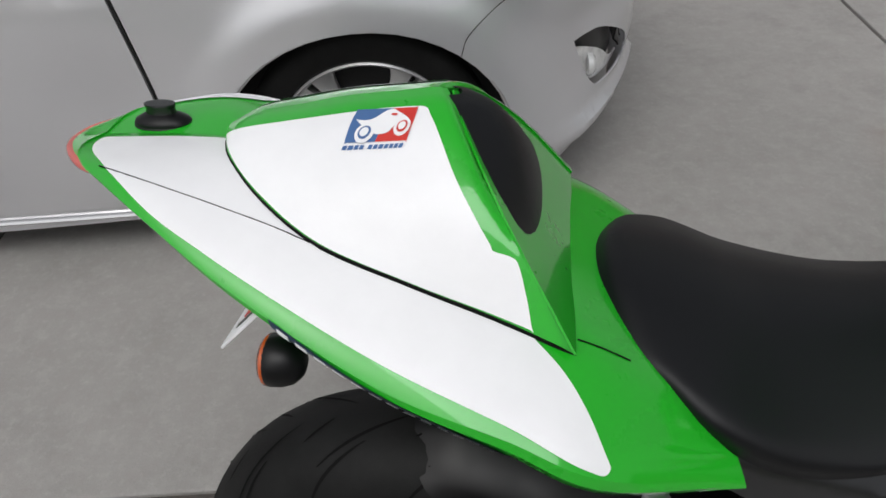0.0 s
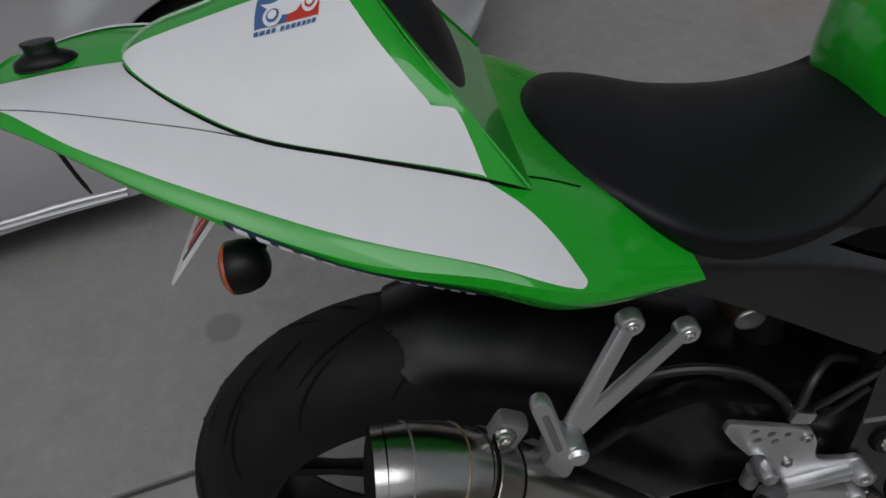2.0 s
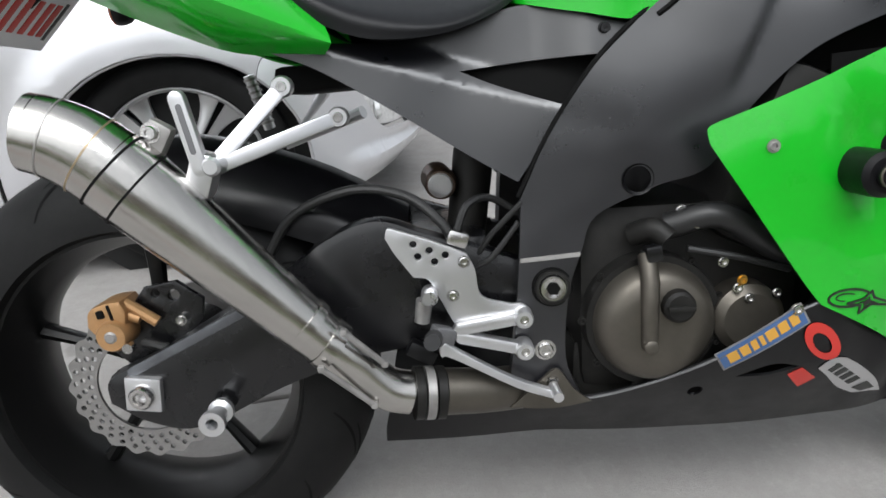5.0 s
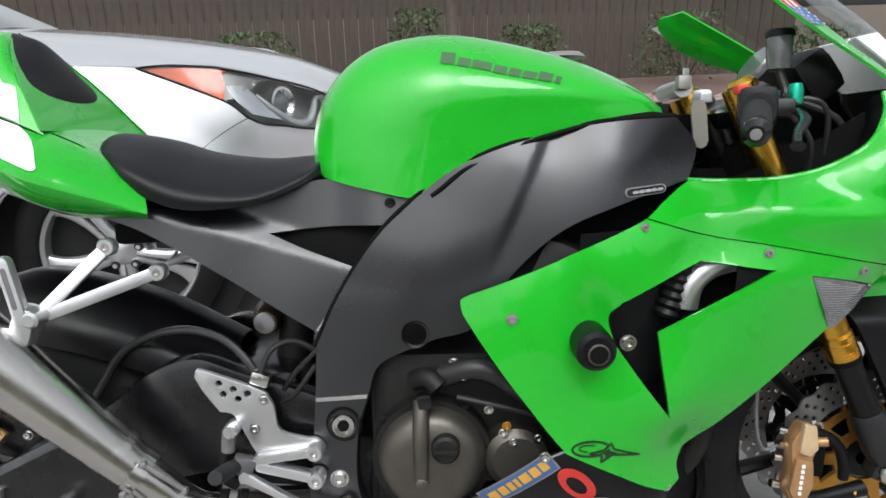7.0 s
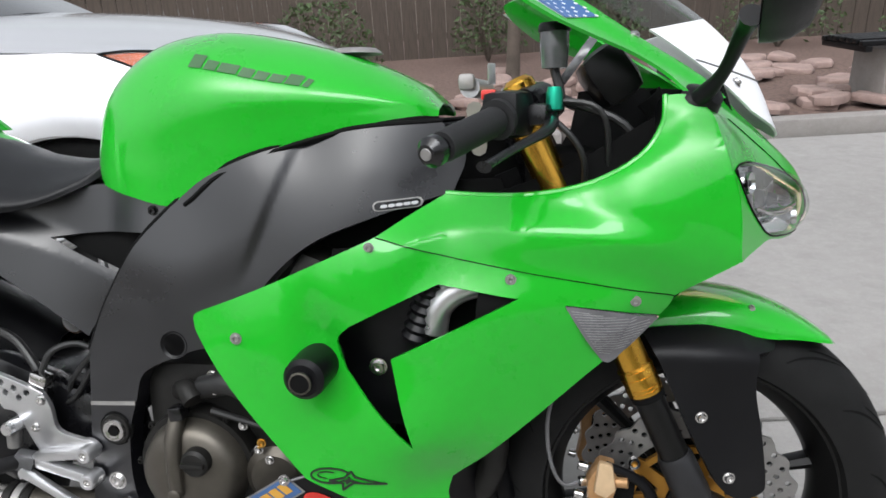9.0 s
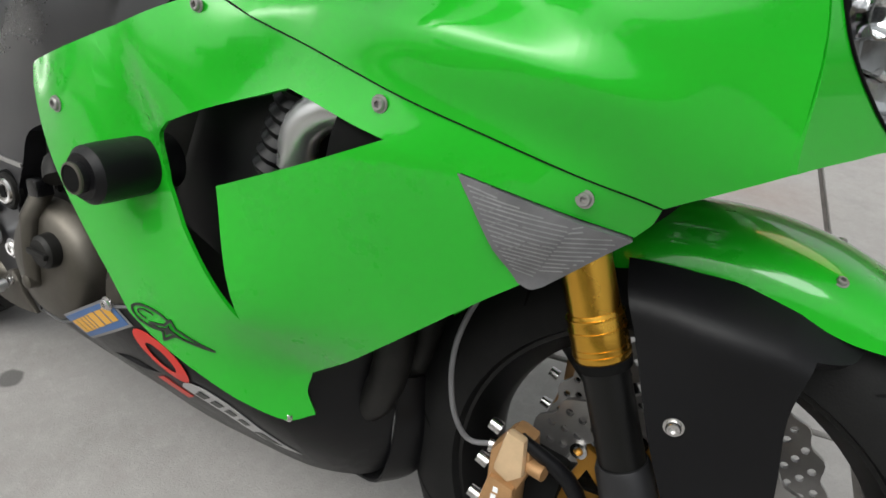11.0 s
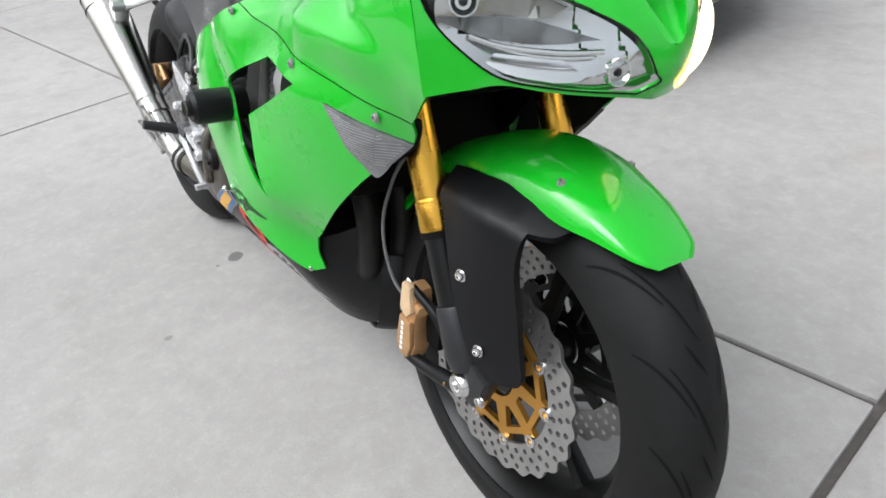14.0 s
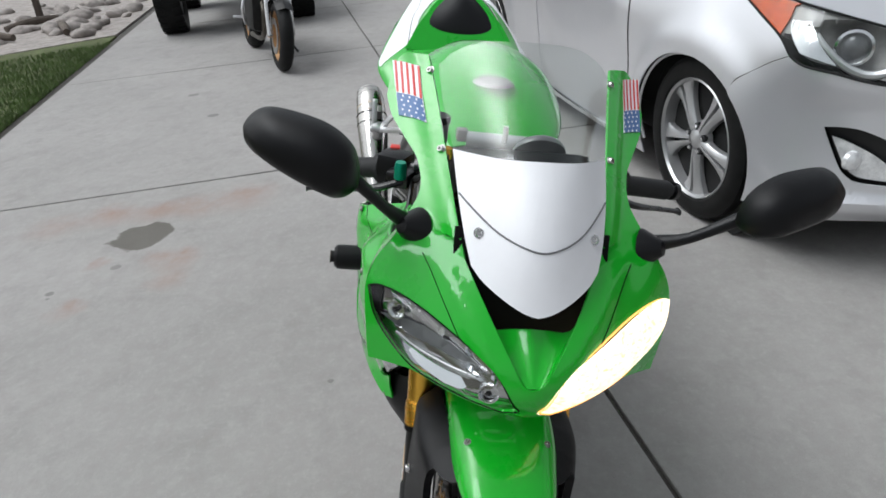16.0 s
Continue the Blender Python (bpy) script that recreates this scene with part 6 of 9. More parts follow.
for k, (a0, a1) in enumerate(((0.08, 0.20), (0.23, 0.33), (0.36, 0.43), (0.46, 0.51), (0.54, 0.66), (0.69, 0.80), (0.83, 0.93))):
    p = np.array((0.7465, 0.3450)) + e2 * (0.24 - 0.01 * k)
    q = [p + e1 * a0, p + e1 * a1, p + e1 * a1 + e2 * 0.56, p + e1 * a0 + e2 * 0.56]
    decal([tuple(a) for a in q], YELLOW, 0.0033, o, "", "lettering_bar")
# red ring and red block
def leaning(cx, cz, a, b, turn, n=24):
    """An ellipse turned in the side plane."""
    c_, s_ = math.cos(turn), math.sin(turn)
    return [(cx + a * math.cos(t) * c_ - b * math.sin(t) * s_, cz + a * math.cos(t) * s_ + b * math.sin(t) * c_) for t in frange(0, 2 * math.pi, n)[:-1]]


part("sticker", side_panel(leaning(0.8875, 0.3475, 0.0385, 0.0185, radians(-47)), [leaning(0.8870, 0.3455, 0.0215, 0.0095, radians(-47))], 0.0015, 0.0005, -1, 0.02, BELLY_W), RED, belly_r, "red ring-shaped sticker")
decal([(0.856, 0.296), (0.872, 0.307), (0.900, 0.284), (0.882, 0.268)], RED, label="slanted red block sticker")
# white and black sticker with bars
w = decal(ring([(0.896, 0.302), (0.905, 0.314), (0.917, 0.318), (0.933, 0.315)], [(0.933, 0.315), (0.962, 0.296), (0.995, 0.268), (1.022, 0.236)], [(1.022, 0.236), (1.002, 0.240), (0.975, 0.240)], [(0.975, 0.240), (0.945, 0.257), (0.918, 0.283), (0.896, 0.302)], n=3), ALU, 0.0015, None, "silvery white sticker with black lettering bars")
for k in range(4):
    a = np.array((0.910, 0.298)) + np.array((0.066, -0.050)) * (0.02 + k * 0.2)
    ee, ff = np.array((0.0085, -0.0064)), np.array((0.0125, 0.0105))
    decal([tuple(a), tuple(a + ee), tuple(a + ee + ff), tuple(a + ff)], INK, 0.0024, w, "", "lettering_bar")
decal([(0.968, 0.252), (0.985, 0.243), (1.004, 0.248), (0.985, 0.264)], INK, 0.0024, w, "", "sticker_field")


# ---- front cowl, lamps and windscreen ----
HALF_LAMP = [[(0.205, 0.800), (0.19, 0.806), (0.165, 0.806), (0.125, 0.797), (0.078, 0.780), (0.043, 0.759), (0.020, 0.724)], [(0.020, 0.724), (0.013, 0.716), (0.030, 0.704)],
             [(0.030, 0.704), (0.05, 0.705), (0.10, 0.708), (0.143, 0.716), (0.175, 0.741), (0.196, 0.768), (0.205, 0.800)]]


def lamp_outline(s, k=1.0, cy=0.115, cz=0.757):
    p = ring(*HALF_LAMP, n=5)
    p = [(s * (cy + (y - cy) * k), cz + (z - cz) * k) for y, z in p]
    return p if s > 0 else p[::-1]


EDGE = [(0.0, 0.694), (0.03, 0.699), (0.10, 0.7035), (0.14, 0.709), (0.165, 0.703), (0.200, 0.694)]
OUT_R = [(0.200, 0.694), (0.203, 0.715), (0.207, 0.765), (0.208, 0.802)]
SHOULDER = [(0.208, 0.802), (0.196, 0.835), (0.176, 0.862), (0.160, 0.885)]
WING_OUT = [(0.160, 0.885), (0.144, 0.912), (0.148, 0.937), (0.165, 0.953), (0.187, 0.973), (0.196, 0.992)]
WING_TOP = [(0.196, 0.992), (0.190, 1.022), (0.172, 1.046), (0.138, 1.052)]
WING_IN = [(0.138, 1.052), (0.126, 1.012), (0.112, 0.958), (0.098, 0.905), (0.086, 0.862)]
MOUTH = [(0.086, 0.862), (0.068, 0.835), (0.049, 0.807), (0.030, 0.780), (0.013, 0.755), (0.0, 0.750)]


def mir(run):
    return [(-y, z) for y, z in run[::-1]]


cowl_out = ring(EDGE, OUT_R, SHOULDER, WING_OUT, WING_TOP, WING_IN, MOUTH, mir(MOUTH), mir(WING_IN), mir(WING_TOP), mir(WING_OUT), mir(SHOULDER), mir(OUT_R), mir(EDGE), n=5)


class Nose:
    """The nose with a fold from the mirror down to the tip, and a dished mouth."""

    def __call__(self, y, z):
        a = abs(y)
        zl = 0.870 - (0.135 - a) * 1.05
        d = (z - zl) * 0.7
        fold = 0.007 * math.exp(-(d / 0.018) ** 2) * min(max((0.15 - a) / 0.05, 0), 1) * min(max((a - 0.02) / 0.04, 0), 1)
        wing = 0.008 * math.exp(-(((a - 0.125) - (z - 0.95) * 0.35) / 0.012) ** 2) if z > 0.88 else 0
        return NOSE(y, z) + fold + wing


NOSE_F = Nose()
nose = part("front_cowl", nose_panel(cowl_out, [lamp_outline(1), lamp_outline(-1)], 0, 0.004, 0.009, NOSE_F), GREEN, bike, "glossy green front cowl with two slanted headlamps", smooth=40)
# the V-shaped dish that leads into the ram-air mouth
dish = []
for k in frange(0, 1, 8):
    a, ze = 0.013 + 0.073 * k, 0.755 + 0.107 * k
    xf, zf = NOSE(0, 0.752) - 0.002 - 0.066 * k, 0.751 + 0.040 * k
    e = np.array((NOSE_F(a, ze) - 0.002, a, ze))
    f = np.array((xf + 0.004 * k, a * 0.60, zf + 0.004 * k))
    mid = (e + f) / 2 + np.array((0.0, 0.004, -0.006)) * k
    row = [e, mid, f, np.array((xf, a * 0.25, zf)), np.array((xf + 0.006 * k, 0, zf + 0.005 * k))]
    dish.append(row + [p * np.array((1, -1, 1)) for p in row[::-1][1:]])
part("intake_dish", sheet_mesh(Sheet(dish), 16, 24, 0.002, (1, 0, 1)), GREEN, nose, "", 30)
# ram-air mouth: black sheets added to keep the duct under the screen dark
part("intake_closure", block((0.006, 0.20, 0.13), (1.415, 0, 0.835), 0.001, (0, -20, 0)), BLACK_MATT, nose, "black sheet closing the intake")
part("air_intake", nose_panel(ring([(0.0, 0.770), (0.03, 0.775), (0.055, 0.80), (0.088, 0.85), (0.095, 0.875)], [(0.095, 0.875), (0.0, 0.90), (-0.095, 0.875)], [(-0.095, 0.875), (-0.088, 0.85), (-0.055, 0.80), (-0.03, 0.775), (0.0, 0.770)], n=4), (), -0.105, 0.003, 0.02), BLACK_MATT, nose, "black ram-air intake")
for s in (-1, 1):

    class LampLens:
        """The lens, which swells beyond the cowl."""

        def __call__(self, y, z):
            a = abs(y)
            return NOSE(y, z) + 0.016 * max(0.0, 1 - ((a - 0.125) / 0.095) ** 2 - ((z - 0.757 - (a - 0.115) * 0.25) / 0.045) ** 2) ** 0.7
    # lit lens drawn slightly larger to stand in for its bloom
    lens_h = part("headlamp", nose_panel(lamp_outline(s, 0.995 if s < 0 else 1.03), (), 0.0015, 0.0, 0.008, LampLens()), CLEAR if s < 0 else LAMP_ON, bike, "clear headlamp with chrome reflectors" if s < 0 else "lit headlamp glowing warm white")
    lens_h.visible_shadow = False

    class Bowl:
        def __call__(self, y, z):
            facet = 0.0045 * ((y * 34 + z * 6) % 1 - 0.5) if z > 0.744 + (abs(y) - 0.1) * 0.15 else 0.003 * math.sin(y * 70)
            return NOSE(y, z) - 0.010 - 0.020 * max(0, 1 - ((abs(y) - 0.115) / 0.085) ** 2 - ((z - 0.757) / 0.045) ** 2) + facet
    if s < 0:
        part("reflector_bowl", nose_panel(lamp_outline(s, 1.01), (), 0, 0.002, 0.004, Bowl()), LAMP_CHROME, lens_h, "chrome reflector", 25)
    rim = [(NOSE(y, z) + 0.001, y, z) for y, z in lamp_outline(s, 1.0)]
    # black seal; on the lit side it glows orange to paint the warm edge
    part("lamp_seal_glow", tube(rim + rim[:1], 0.0010 if s < 0 else 0.0016, 6), BLACK_MATT if s < 0 else LAMP_RIM, lens_h)
    if s < 0:
        for run, r in (((( -0.165, 0.752), (-0.14, 0.744), (-0.10, 0.741), (-0.065, 0.743)), 0.0028), (((-0.155, 0.748), (-0.13, 0.739), (-0.10, 0.736), (-0.072, 0.738)), 0.0016)):
            part("lamp_divider", tube([(NOSE(y, z) - 0.006, y, z) for y, z in crv(run, 4)], r, 8), CHROME, lens_h, "chrome divider across the lamp")
        for y, z, r in ((-0.166, 0.781, 0.012), (-0.048, 0.724, 0.012)):
            cup = part("lamp_cup", lathe([(r * 0.4, -0.006), (r * 0.75, -0.003), (r, 0.003), (r * 1.12, 0.003), (r * 1.15, -0.004)], 24, "x"), CHROME, lens_h, pose_m=Matrix.LocRotScale((NOSE(y, z) - 0.009, y, z), Vector((1, 0, 0)).rotation_difference(Vector((1, y * 4, 0.1))), None))
            part("bulb", lathe([(0.0, 0.003), (0.004, 0.001), (0.005, -0.006)], 12, "x"), BLACK_PLASTIC, cup)

        class Shelf:
            def __call__(self, y, z):
                return NOSE(y, 0.722) - 0.002 - (z - 0.711) * 0.85
        part("lamp_shelf", nose_panel(ring([(-0.158, 0.737), (-0.12, 0.734), (-0.066, 0.731)], [(-0.066, 0.731), (-0.078, 0.716), (-0.10, 0.713)], [(-0.10, 0.713), (-0.135, 0.719), (-0.158, 0.737)], n=4), (), 0, 0.002, 0.012, Shelf()), REFLECTOR, lens_h, "bright lower reflector")
        # black, smoked and grey sheets laid over the bowl for its darker areas
        for pts, m_, nm in ((ring([(-0.204, 0.798), (-0.198, 0.775), (-0.184, 0.752)], [(-0.184, 0.752), (-0.188, 0.778), (-0.186, 0.803)], [(-0.186, 0.803), (-0.204, 0.798)], n=4), BLACK_MATT, "lamp_dark_corner"),
                            (ring([(-0.188, 0.765), (-0.15, 0.768), (-0.11, 0.766), (-0.06, 0.752)], [(-0.06, 0.752), (-0.10, 0.745), (-0.14, 0.748), (-0.165, 0.755)], [(-0.165, 0.755), (-0.188, 0.765)], n=4), SMOKE, "lamp_dark_band"),
                            (ring([(-0.150, 0.800), (-0.12, 0.793), (-0.085, 0.779)], [(-0.085, 0.779), (-0.105, 0.768), (-0.145, 0.773)], [(-0.145, 0.773), (-0.150, 0.800)], n=4), ALU_DULL, "lamp_facet")):
            part(nm, nose_panel(pts, (), 0.0045, 0.002, 0.012, Bowl()), m_, lens_h)

# windscreen: clear bubble above, white lower part
SCREEN_X = Hull([(0, 0.83, 1.484), (0, 0.90, 1.456), (0, 0.965, 1.405), (0, 1.02, 1.335), (0, 1.095, 1.225), (0.075, 0.90, 1.408), (0.085, 0.865, 1.425), (0.105, 0.965, 1.298), (0.13, 1.05, 1.168), (0.07, 1.085, 1.195), (0.06, 0.99, 1.34), (0.118, 1.0, 1.235)], even=True)
SC_LOW = [(0.080, 0.864), (0.066, 0.853), (0.040, 0.8405), (0.016, 0.831), (0.0, 0.8275)]
SC_SIDE = [(0.104, 0.966), (0.097, 0.925), (0.088, 0.888), (0.080, 0.864)]
SC_UP = [(0.125, 1.048), (0.118, 1.01), (0.104, 0.966)]
MIDLINE = [(-0.104, 0.966), (-0.05, 0.980), (0, 0.986), (0.05, 0.981), (0.104, 0.966)]
TOPLINE = [(0.125, 1.048), (0.10, 1.072), (0.06, 1.090), (0, 1.097), (-0.06, 1.090), (-0.10, 1.072), (-0.125, 1.048)]
ws = part("windscreen", nose_panel(ring(MIDLINE, SC_UP[::-1], TOPLINE, [(-y, z) for y, z in SC_UP], n=6), (), 0.006, 0.002, 0.014, SCREEN_X), SCREEN, bike, "clear windscreen with a white lower half")
ws.visible_shadow = False
wlow = part("screen_lower", nose_panel(ring(SC_SIDE, SC_LOW, mir(SC_LOW), mir(SC_SIDE), MIDLINE, n=6), (), 0.006, 0.003, 0.012, SCREEN_X), WHITE, ws, "white painted lower half of the screen")
arc = [(-0.096, 0.928), (-0.075, 0.918), (-0.05, 0.908), (-0.02, 0.902), (0.0, 0.900), (0.02, 0.902), (0.05, 0.908), (0.075, 0.918), (0.096, 0.928)]
part("screen_seam", tube([(SCREEN_X(y, z) + 0.0065, y, z) for y, z in crv(arc, 4)], 0.0012, 6), SEAM_GREY, wlow)
for y, z in ((-0.072, 0.900), (0.072, 0.900)):
    bolt(wlow, (SCREEN_X(y, z) + 0.0065, y, z), 0.0055, (1, 0, 0.9), STEEL)
for s in (-1, 1):
    for y, z in ((0.118, 0.958), (0.135, 1.035)):
        bolt(nose, (NOSE_F(s * y, z) + 0.001, s * y, z), 0.005, (1, s * 1.2, 0.9), STEEL)
    # small flag stickers on the cowl's ears
    def ear(y):
        """The sticker on one ear sits nearer to the screen."""
        return s * (y if s > 0 else y - 0.008 - (0.2 - y) * 0.15)
    fl = part("flag_sticker", nose_panel([(ear(0.164), 1.037), (ear(0.199), 1.033), (ear(0.195), 1.012), (ear(0.187), 0.975), (ear(0.153), 0.979), (ear(0.159), 1.004)], (), 0.0015, 0.0005, 0.01, NOSE_F), WHITE, nose, "striped flag sticker with a blue field")
    for k in range(5):
        t = (k + 0.15) / 4.6
        a = np.array((0.1645, 1.036)) * (1 - t) + np.array((0.1985, 1.033)) * t
        b = np.array((0.1600, 1.003)) * (1 - t) + np.array((0.1935, 1.000)) * t
        part("stripe", nose_panel([(ear(q[0]), q[1]) for q in bar(a, b, 0.0030, 2)], (), 0.0028, 0.0004, 0.01, NOSE_F), RED, fl)
    part("flag_field", nose_panel([(ear(0.1595), 1.002), (ear(0.1915), 0.9985), (ear(0.1870), 0.9755), (ear(0.1535), 0.9795)], (), 0.0030, 0.0004, 0.01, NOSE_F), BLUE, fl)
    for k in range(5):
        for j in range(4):
            y_ = 0.1582 + j * 0.0083 + 0.0022 * (k % 2) - k * 0.0009
            z_ = 0.9995 - k * 0.0047 - j * 0.0008
            part("star", nose_panel([(ear(y_ + 0.0014), z_), (ear(y_), z_ + 0.0014), (ear(y_ - 0.0014), z_), (ear(y_), z_ - 0.0014)], (), 0.0042, 0.0003, 0, NOSE_F), WHITE, fl)

# panel line from the mirror's foot down beside the lamp
for s in (-1, 1):
    part("panel_gap", tube([(NOSE_F(s * y, z) + 0.0006, s * y, z) for y, z in crv([(0.138, 0.856), (0.128, 0.843), (0.118, 0.828), (0.104, 0.807), (0.090, 0.786)], 5)], 0.0006, 6), BLACK_MATT, nose)
# rim of the cockpit: the cowl's folded edge
for s in (-1, 1):
    edge = [(1.052, 0.771), (1.10, 0.769), (1.17, 0.772), (1.234, 0.785), (1.288, 0.815), (1.314, 0.850), (1.318, 0.885)]
    part("cowl_lip", tube([(x, s * (FLANK(x, z) - 0.003), z) for x, z in crv(edge, 4)] , 0.004, 8), GREEN, nose)
    part("cowl_return", sheet_mesh(Sheet([[(x, s * (FLANK(x, z) - 0.002), z), (x - 0.004, s * (FLANK(x, z) - 0.02), z - 0.004), (x - 0.006, s * (FLANK(x, z) - 0.035), z - 0.014)] for x, z in edge]), 24, 4, 0.002, (0, -s, 1)), BLACK_PLASTIC, nose)

# mirrors
HEAD = [(0.066, 0.031), (0.043, 0.047), (0.005, 0.046), (-0.035, 0.036), (-0.063, 0.012), (-0.068, -0.034), (-0.045, -0.052), (-0.015, -0.042), (0.018, -0.027), (0.055, -0.004), (0.070, 0.014)]
for s, c in ((-1, (1.380, -0.290, 0.977)), (1, (1.385, 0.322, 0.954))):
    c = np.array(c)
    root = c + np.array((0, -s * 0.058, -0.030))
    b0 = np.array((1.365, s * 0.150, 0.876)) if s < 0 else np.array((1.365, 0.168, 0.866))
    mr = part("mirror_stalk", tube([b0 + np.array((-0.01, s * 0.012, 0.004)), b0 + (root - b0) * 0.5 + np.array((0, 0, -0.004)), root, root + np.array((0, s * 0.025, 0.012))], [0.012, 0.0075, 0.0095, 0.012], 12, 3), BLACK_PLASTIC, bike, "black mirror stalk and housing")
    part("mirror_base", lathe([(0.0, 0.030), (0.010, 0.028), (0.018, 0.016), (0.026, 0.004), (0.028, 0.0)], 20, "z"), BLACK_PLASTIC, mr, pose_m=Matrix.LocRotScale(b0 + np.array((-0.008, -s * 0.004, -0.004)), Vector((0, 0, 1)).rotation_difference(Vector((0.55, s * 0.75, 0.35))), None))
    low = 0.86 if s < 0 else 0.70
    loop = crv([tuple(c + np.array((-a * 0.25, s * a, b if b > 0 else b * low))) for a, b in HEAD], 4, True)
    bm = bmesh.new()
    rings = []
    for k, d in ((1.0, 0.0), (1.0, 0.012), (0.93, 0.030), (0.70, 0.046), (0.35, 0.053)):
        rings.append([bm.verts.new(c + (p - c) * k + np.array((d, 0, 0))) for p in loop])
    for a, b in zip(rings, rings[1:]):
        for i in range(len(a)):
            bm.faces.new((a[i - 1], a[i], b[i], b[i - 1]))
    bm.faces.new(rings[-1])
    bm.faces.new(rings[0][::-1])
    bmesh.ops.recalc_face_normals(bm, faces=bm.faces[:])
    part("mirror_housing", bm, GUARD, mr, "black grained mirror housing", smooth=50)
    bm = bmesh.new()
    bm.faces.new([bm.verts.new(c + (p - c) * 0.92 + np.array((-0.002, 0, 0))) for p in loop])
    part("mirror_glass", facing(bm, (-1, 0, 0)), MIRROR, mr, smooth=0)

# ---- fork, bars and cockpit ----
for s in (-1, 1):
    def leg(z):
        return np.array((1.312 + (0.498 - z) * 0.4452, s * 0.113, z))
    fk = part("fork_leg", tube([leg(0.90), leg(0.525)], [0.0220, 0.0220], 28), GOLD, bike, "gold anodised upside-down fork leg")
    part("fork_collar", tube([leg(0.532), leg(0.527), leg(0.498), leg(0.494)], [0.0226, 0.0240, 0.0243, 0.0234], 28), GOLD, fk)
    for zc_ in (0.529, 0.505, 0.500):
        part("collar_ring", tube([leg(zc_), leg(zc_ - 0.0015)], [0.0247, 0.0247], 28), GOLD, fk)
    part("collar_ring", tube([leg(0.519), leg(0.517)], [0.0249, 0.0249], 28), GOLD, fk)
    part("dust_seal", tube([leg(0.494), leg(0.486)], [0.0245, 0.0235], 28), BLACK_MATT, fk)
    part("fork_tube", tube([leg(0.49), leg(0.395)], [0.0205, 0.0205], 24), RIM, fk, "dark sliding tube")
    part("fork_foot", tube([leg(0.405), leg(0.400), leg(0.345), leg(0.325)], [0.0225, 0.0245, 0.0260, 0.021], 20), FORK_GREY, fk, "dull grey fork foot")
    part("axle_lug", block((0.058, 0.036, 0.062), (1.400, s * 0.106, 0.313), 0.014, (0, 24, 0)), FORK_GREY, fk)
    part("axle_nut", lathe([(0.006, s * 0.126), (0.0085, s * 0.133), (0.014, s * 0.133), (0.017, s * 0.129), (0.0185, s * 0.124), (0.0185, s * 0.118)], 24, "y", (1.392, 0, 0.305)), STEEL, fk)
    bolt(fk, (1.424, s * 0.118, 0.296), 0.007, (0, s, 0))
    # radial caliper behind the leg
    m = Matrix.Translation((1.258, s * 0.088, 0.322)) @ Matrix.Rotation(radians(5), 4, "Y")
    cb = part("front_caliper", slab([(-0.010, 0.066), (0.012, 0.062), (0.020, 0.034), (0.014, 0.004), (0.021, -0.032), (0.014, -0.058), (-0.010, -0.066), (-0.022, -0.044), (-0.018, -0.006), (-0.024, 0.034)], min(s * 0.004, s * 0.034), max(s * 0.004, s * 0.034), (), 0.008), GOLD_PAINT, bike, "bronze gold radial brake caliper with plain lettering bars", pose_m=m)
    # upper end in a paler tint than the caliper body
    part("caliper_bridge", slab([(-0.012, 0.070), (0.008, 0.068), (0.016, 0.03), (0.004, 0.016), (-0.014, 0.022)], min(s * 0.030, s * 0.042), max(s * 0.030, s * 0.042), (), 0.005), BRASS_PALE, cb, "paler upper end")
    part("caliper_bridge", slab([(-0.016, 0.012), (0.012, 0.010), (0.018, -0.03), (0.010, -0.056), (-0.010, -0.060), (-0.020, -0.04)], min(s * 0.028, s * 0.040), max(s * 0.028, s * 0.040), (), 0.005), GOLD_PAINT, cb)
    part("caliper_pin", tube([(-0.02, s * 0.02, 0.03), (0.032, s * 0.032, 0.04)], 0.0075, 12), GOLD_PAINT, cb)
    part("caliper_pin", tube([(0.0, s * 0.03, 0.062), (0.052, s * 0.018, 0.036), (0.075, s * 0.012, 0.0), (0.08, s * 0.01, -0.03)], [0.006, 0.008, 0.009, 0.008], 12, 3), GUARD, cb)
    part("caliper_mount", tube([(0.0, s * 0.03, -0.058), (0.045, s * 0.02, -0.058), (0.11, s * 0.016, -0.04)], [0.008, 0.011, 0.013], 12, 3), GUARD, cb, "black caliper mount")
    part("pad_carrier", block((0.05, 0.02, 0.07), (0.022, s * 0.002, 0.005), 0.006), BLACK_MATT, cb)
    for dx, dz in ((-0.024, 0.045), (-0.026, 0.0), (-0.024, -0.045)):
        part("caliper_bolt", tube([(dx, s * 0.012, dz), (dx - 0.012, s * 0.012, dz + 0.002)], [0.007, 0.0065], 12), STEEL, cb)
    part("bleed_screw", tube([(0.082, s * 0.02, -0.045), (0.094, s * 0.026, -0.045)], [0.006, 0.005], 10), BRASS, cb)
    for i in range(6):
        part("lettering_bar", block((0.0050, 0.001, 0.0056), (-0.004, s * 0.0408, -0.044 + i * 0.009), 0, (0, -8, 0)), WHITE, cb)
    if s < 0:
        part("front_brake_hose", tube([(1.238, -0.09, 0.345), (1.205, -0.10, 0.34), (1.186, -0.112, 0.385), (1.183, -0.118, 0.455), (1.205, -0.112, 0.53), (1.24, -0.10, 0.60), (1.235, -0.09, 0.70)], 0.0028, 10, 5), SEAM_GREY, cb, "braided front brake hose", pose_m=m.inverted())
        part("banjo", tube([(1.243, -0.094, 0.345), (1.228, -0.098, 0.345)], 0.008, 12), STEEL, cb, pose_m=m.inverted())

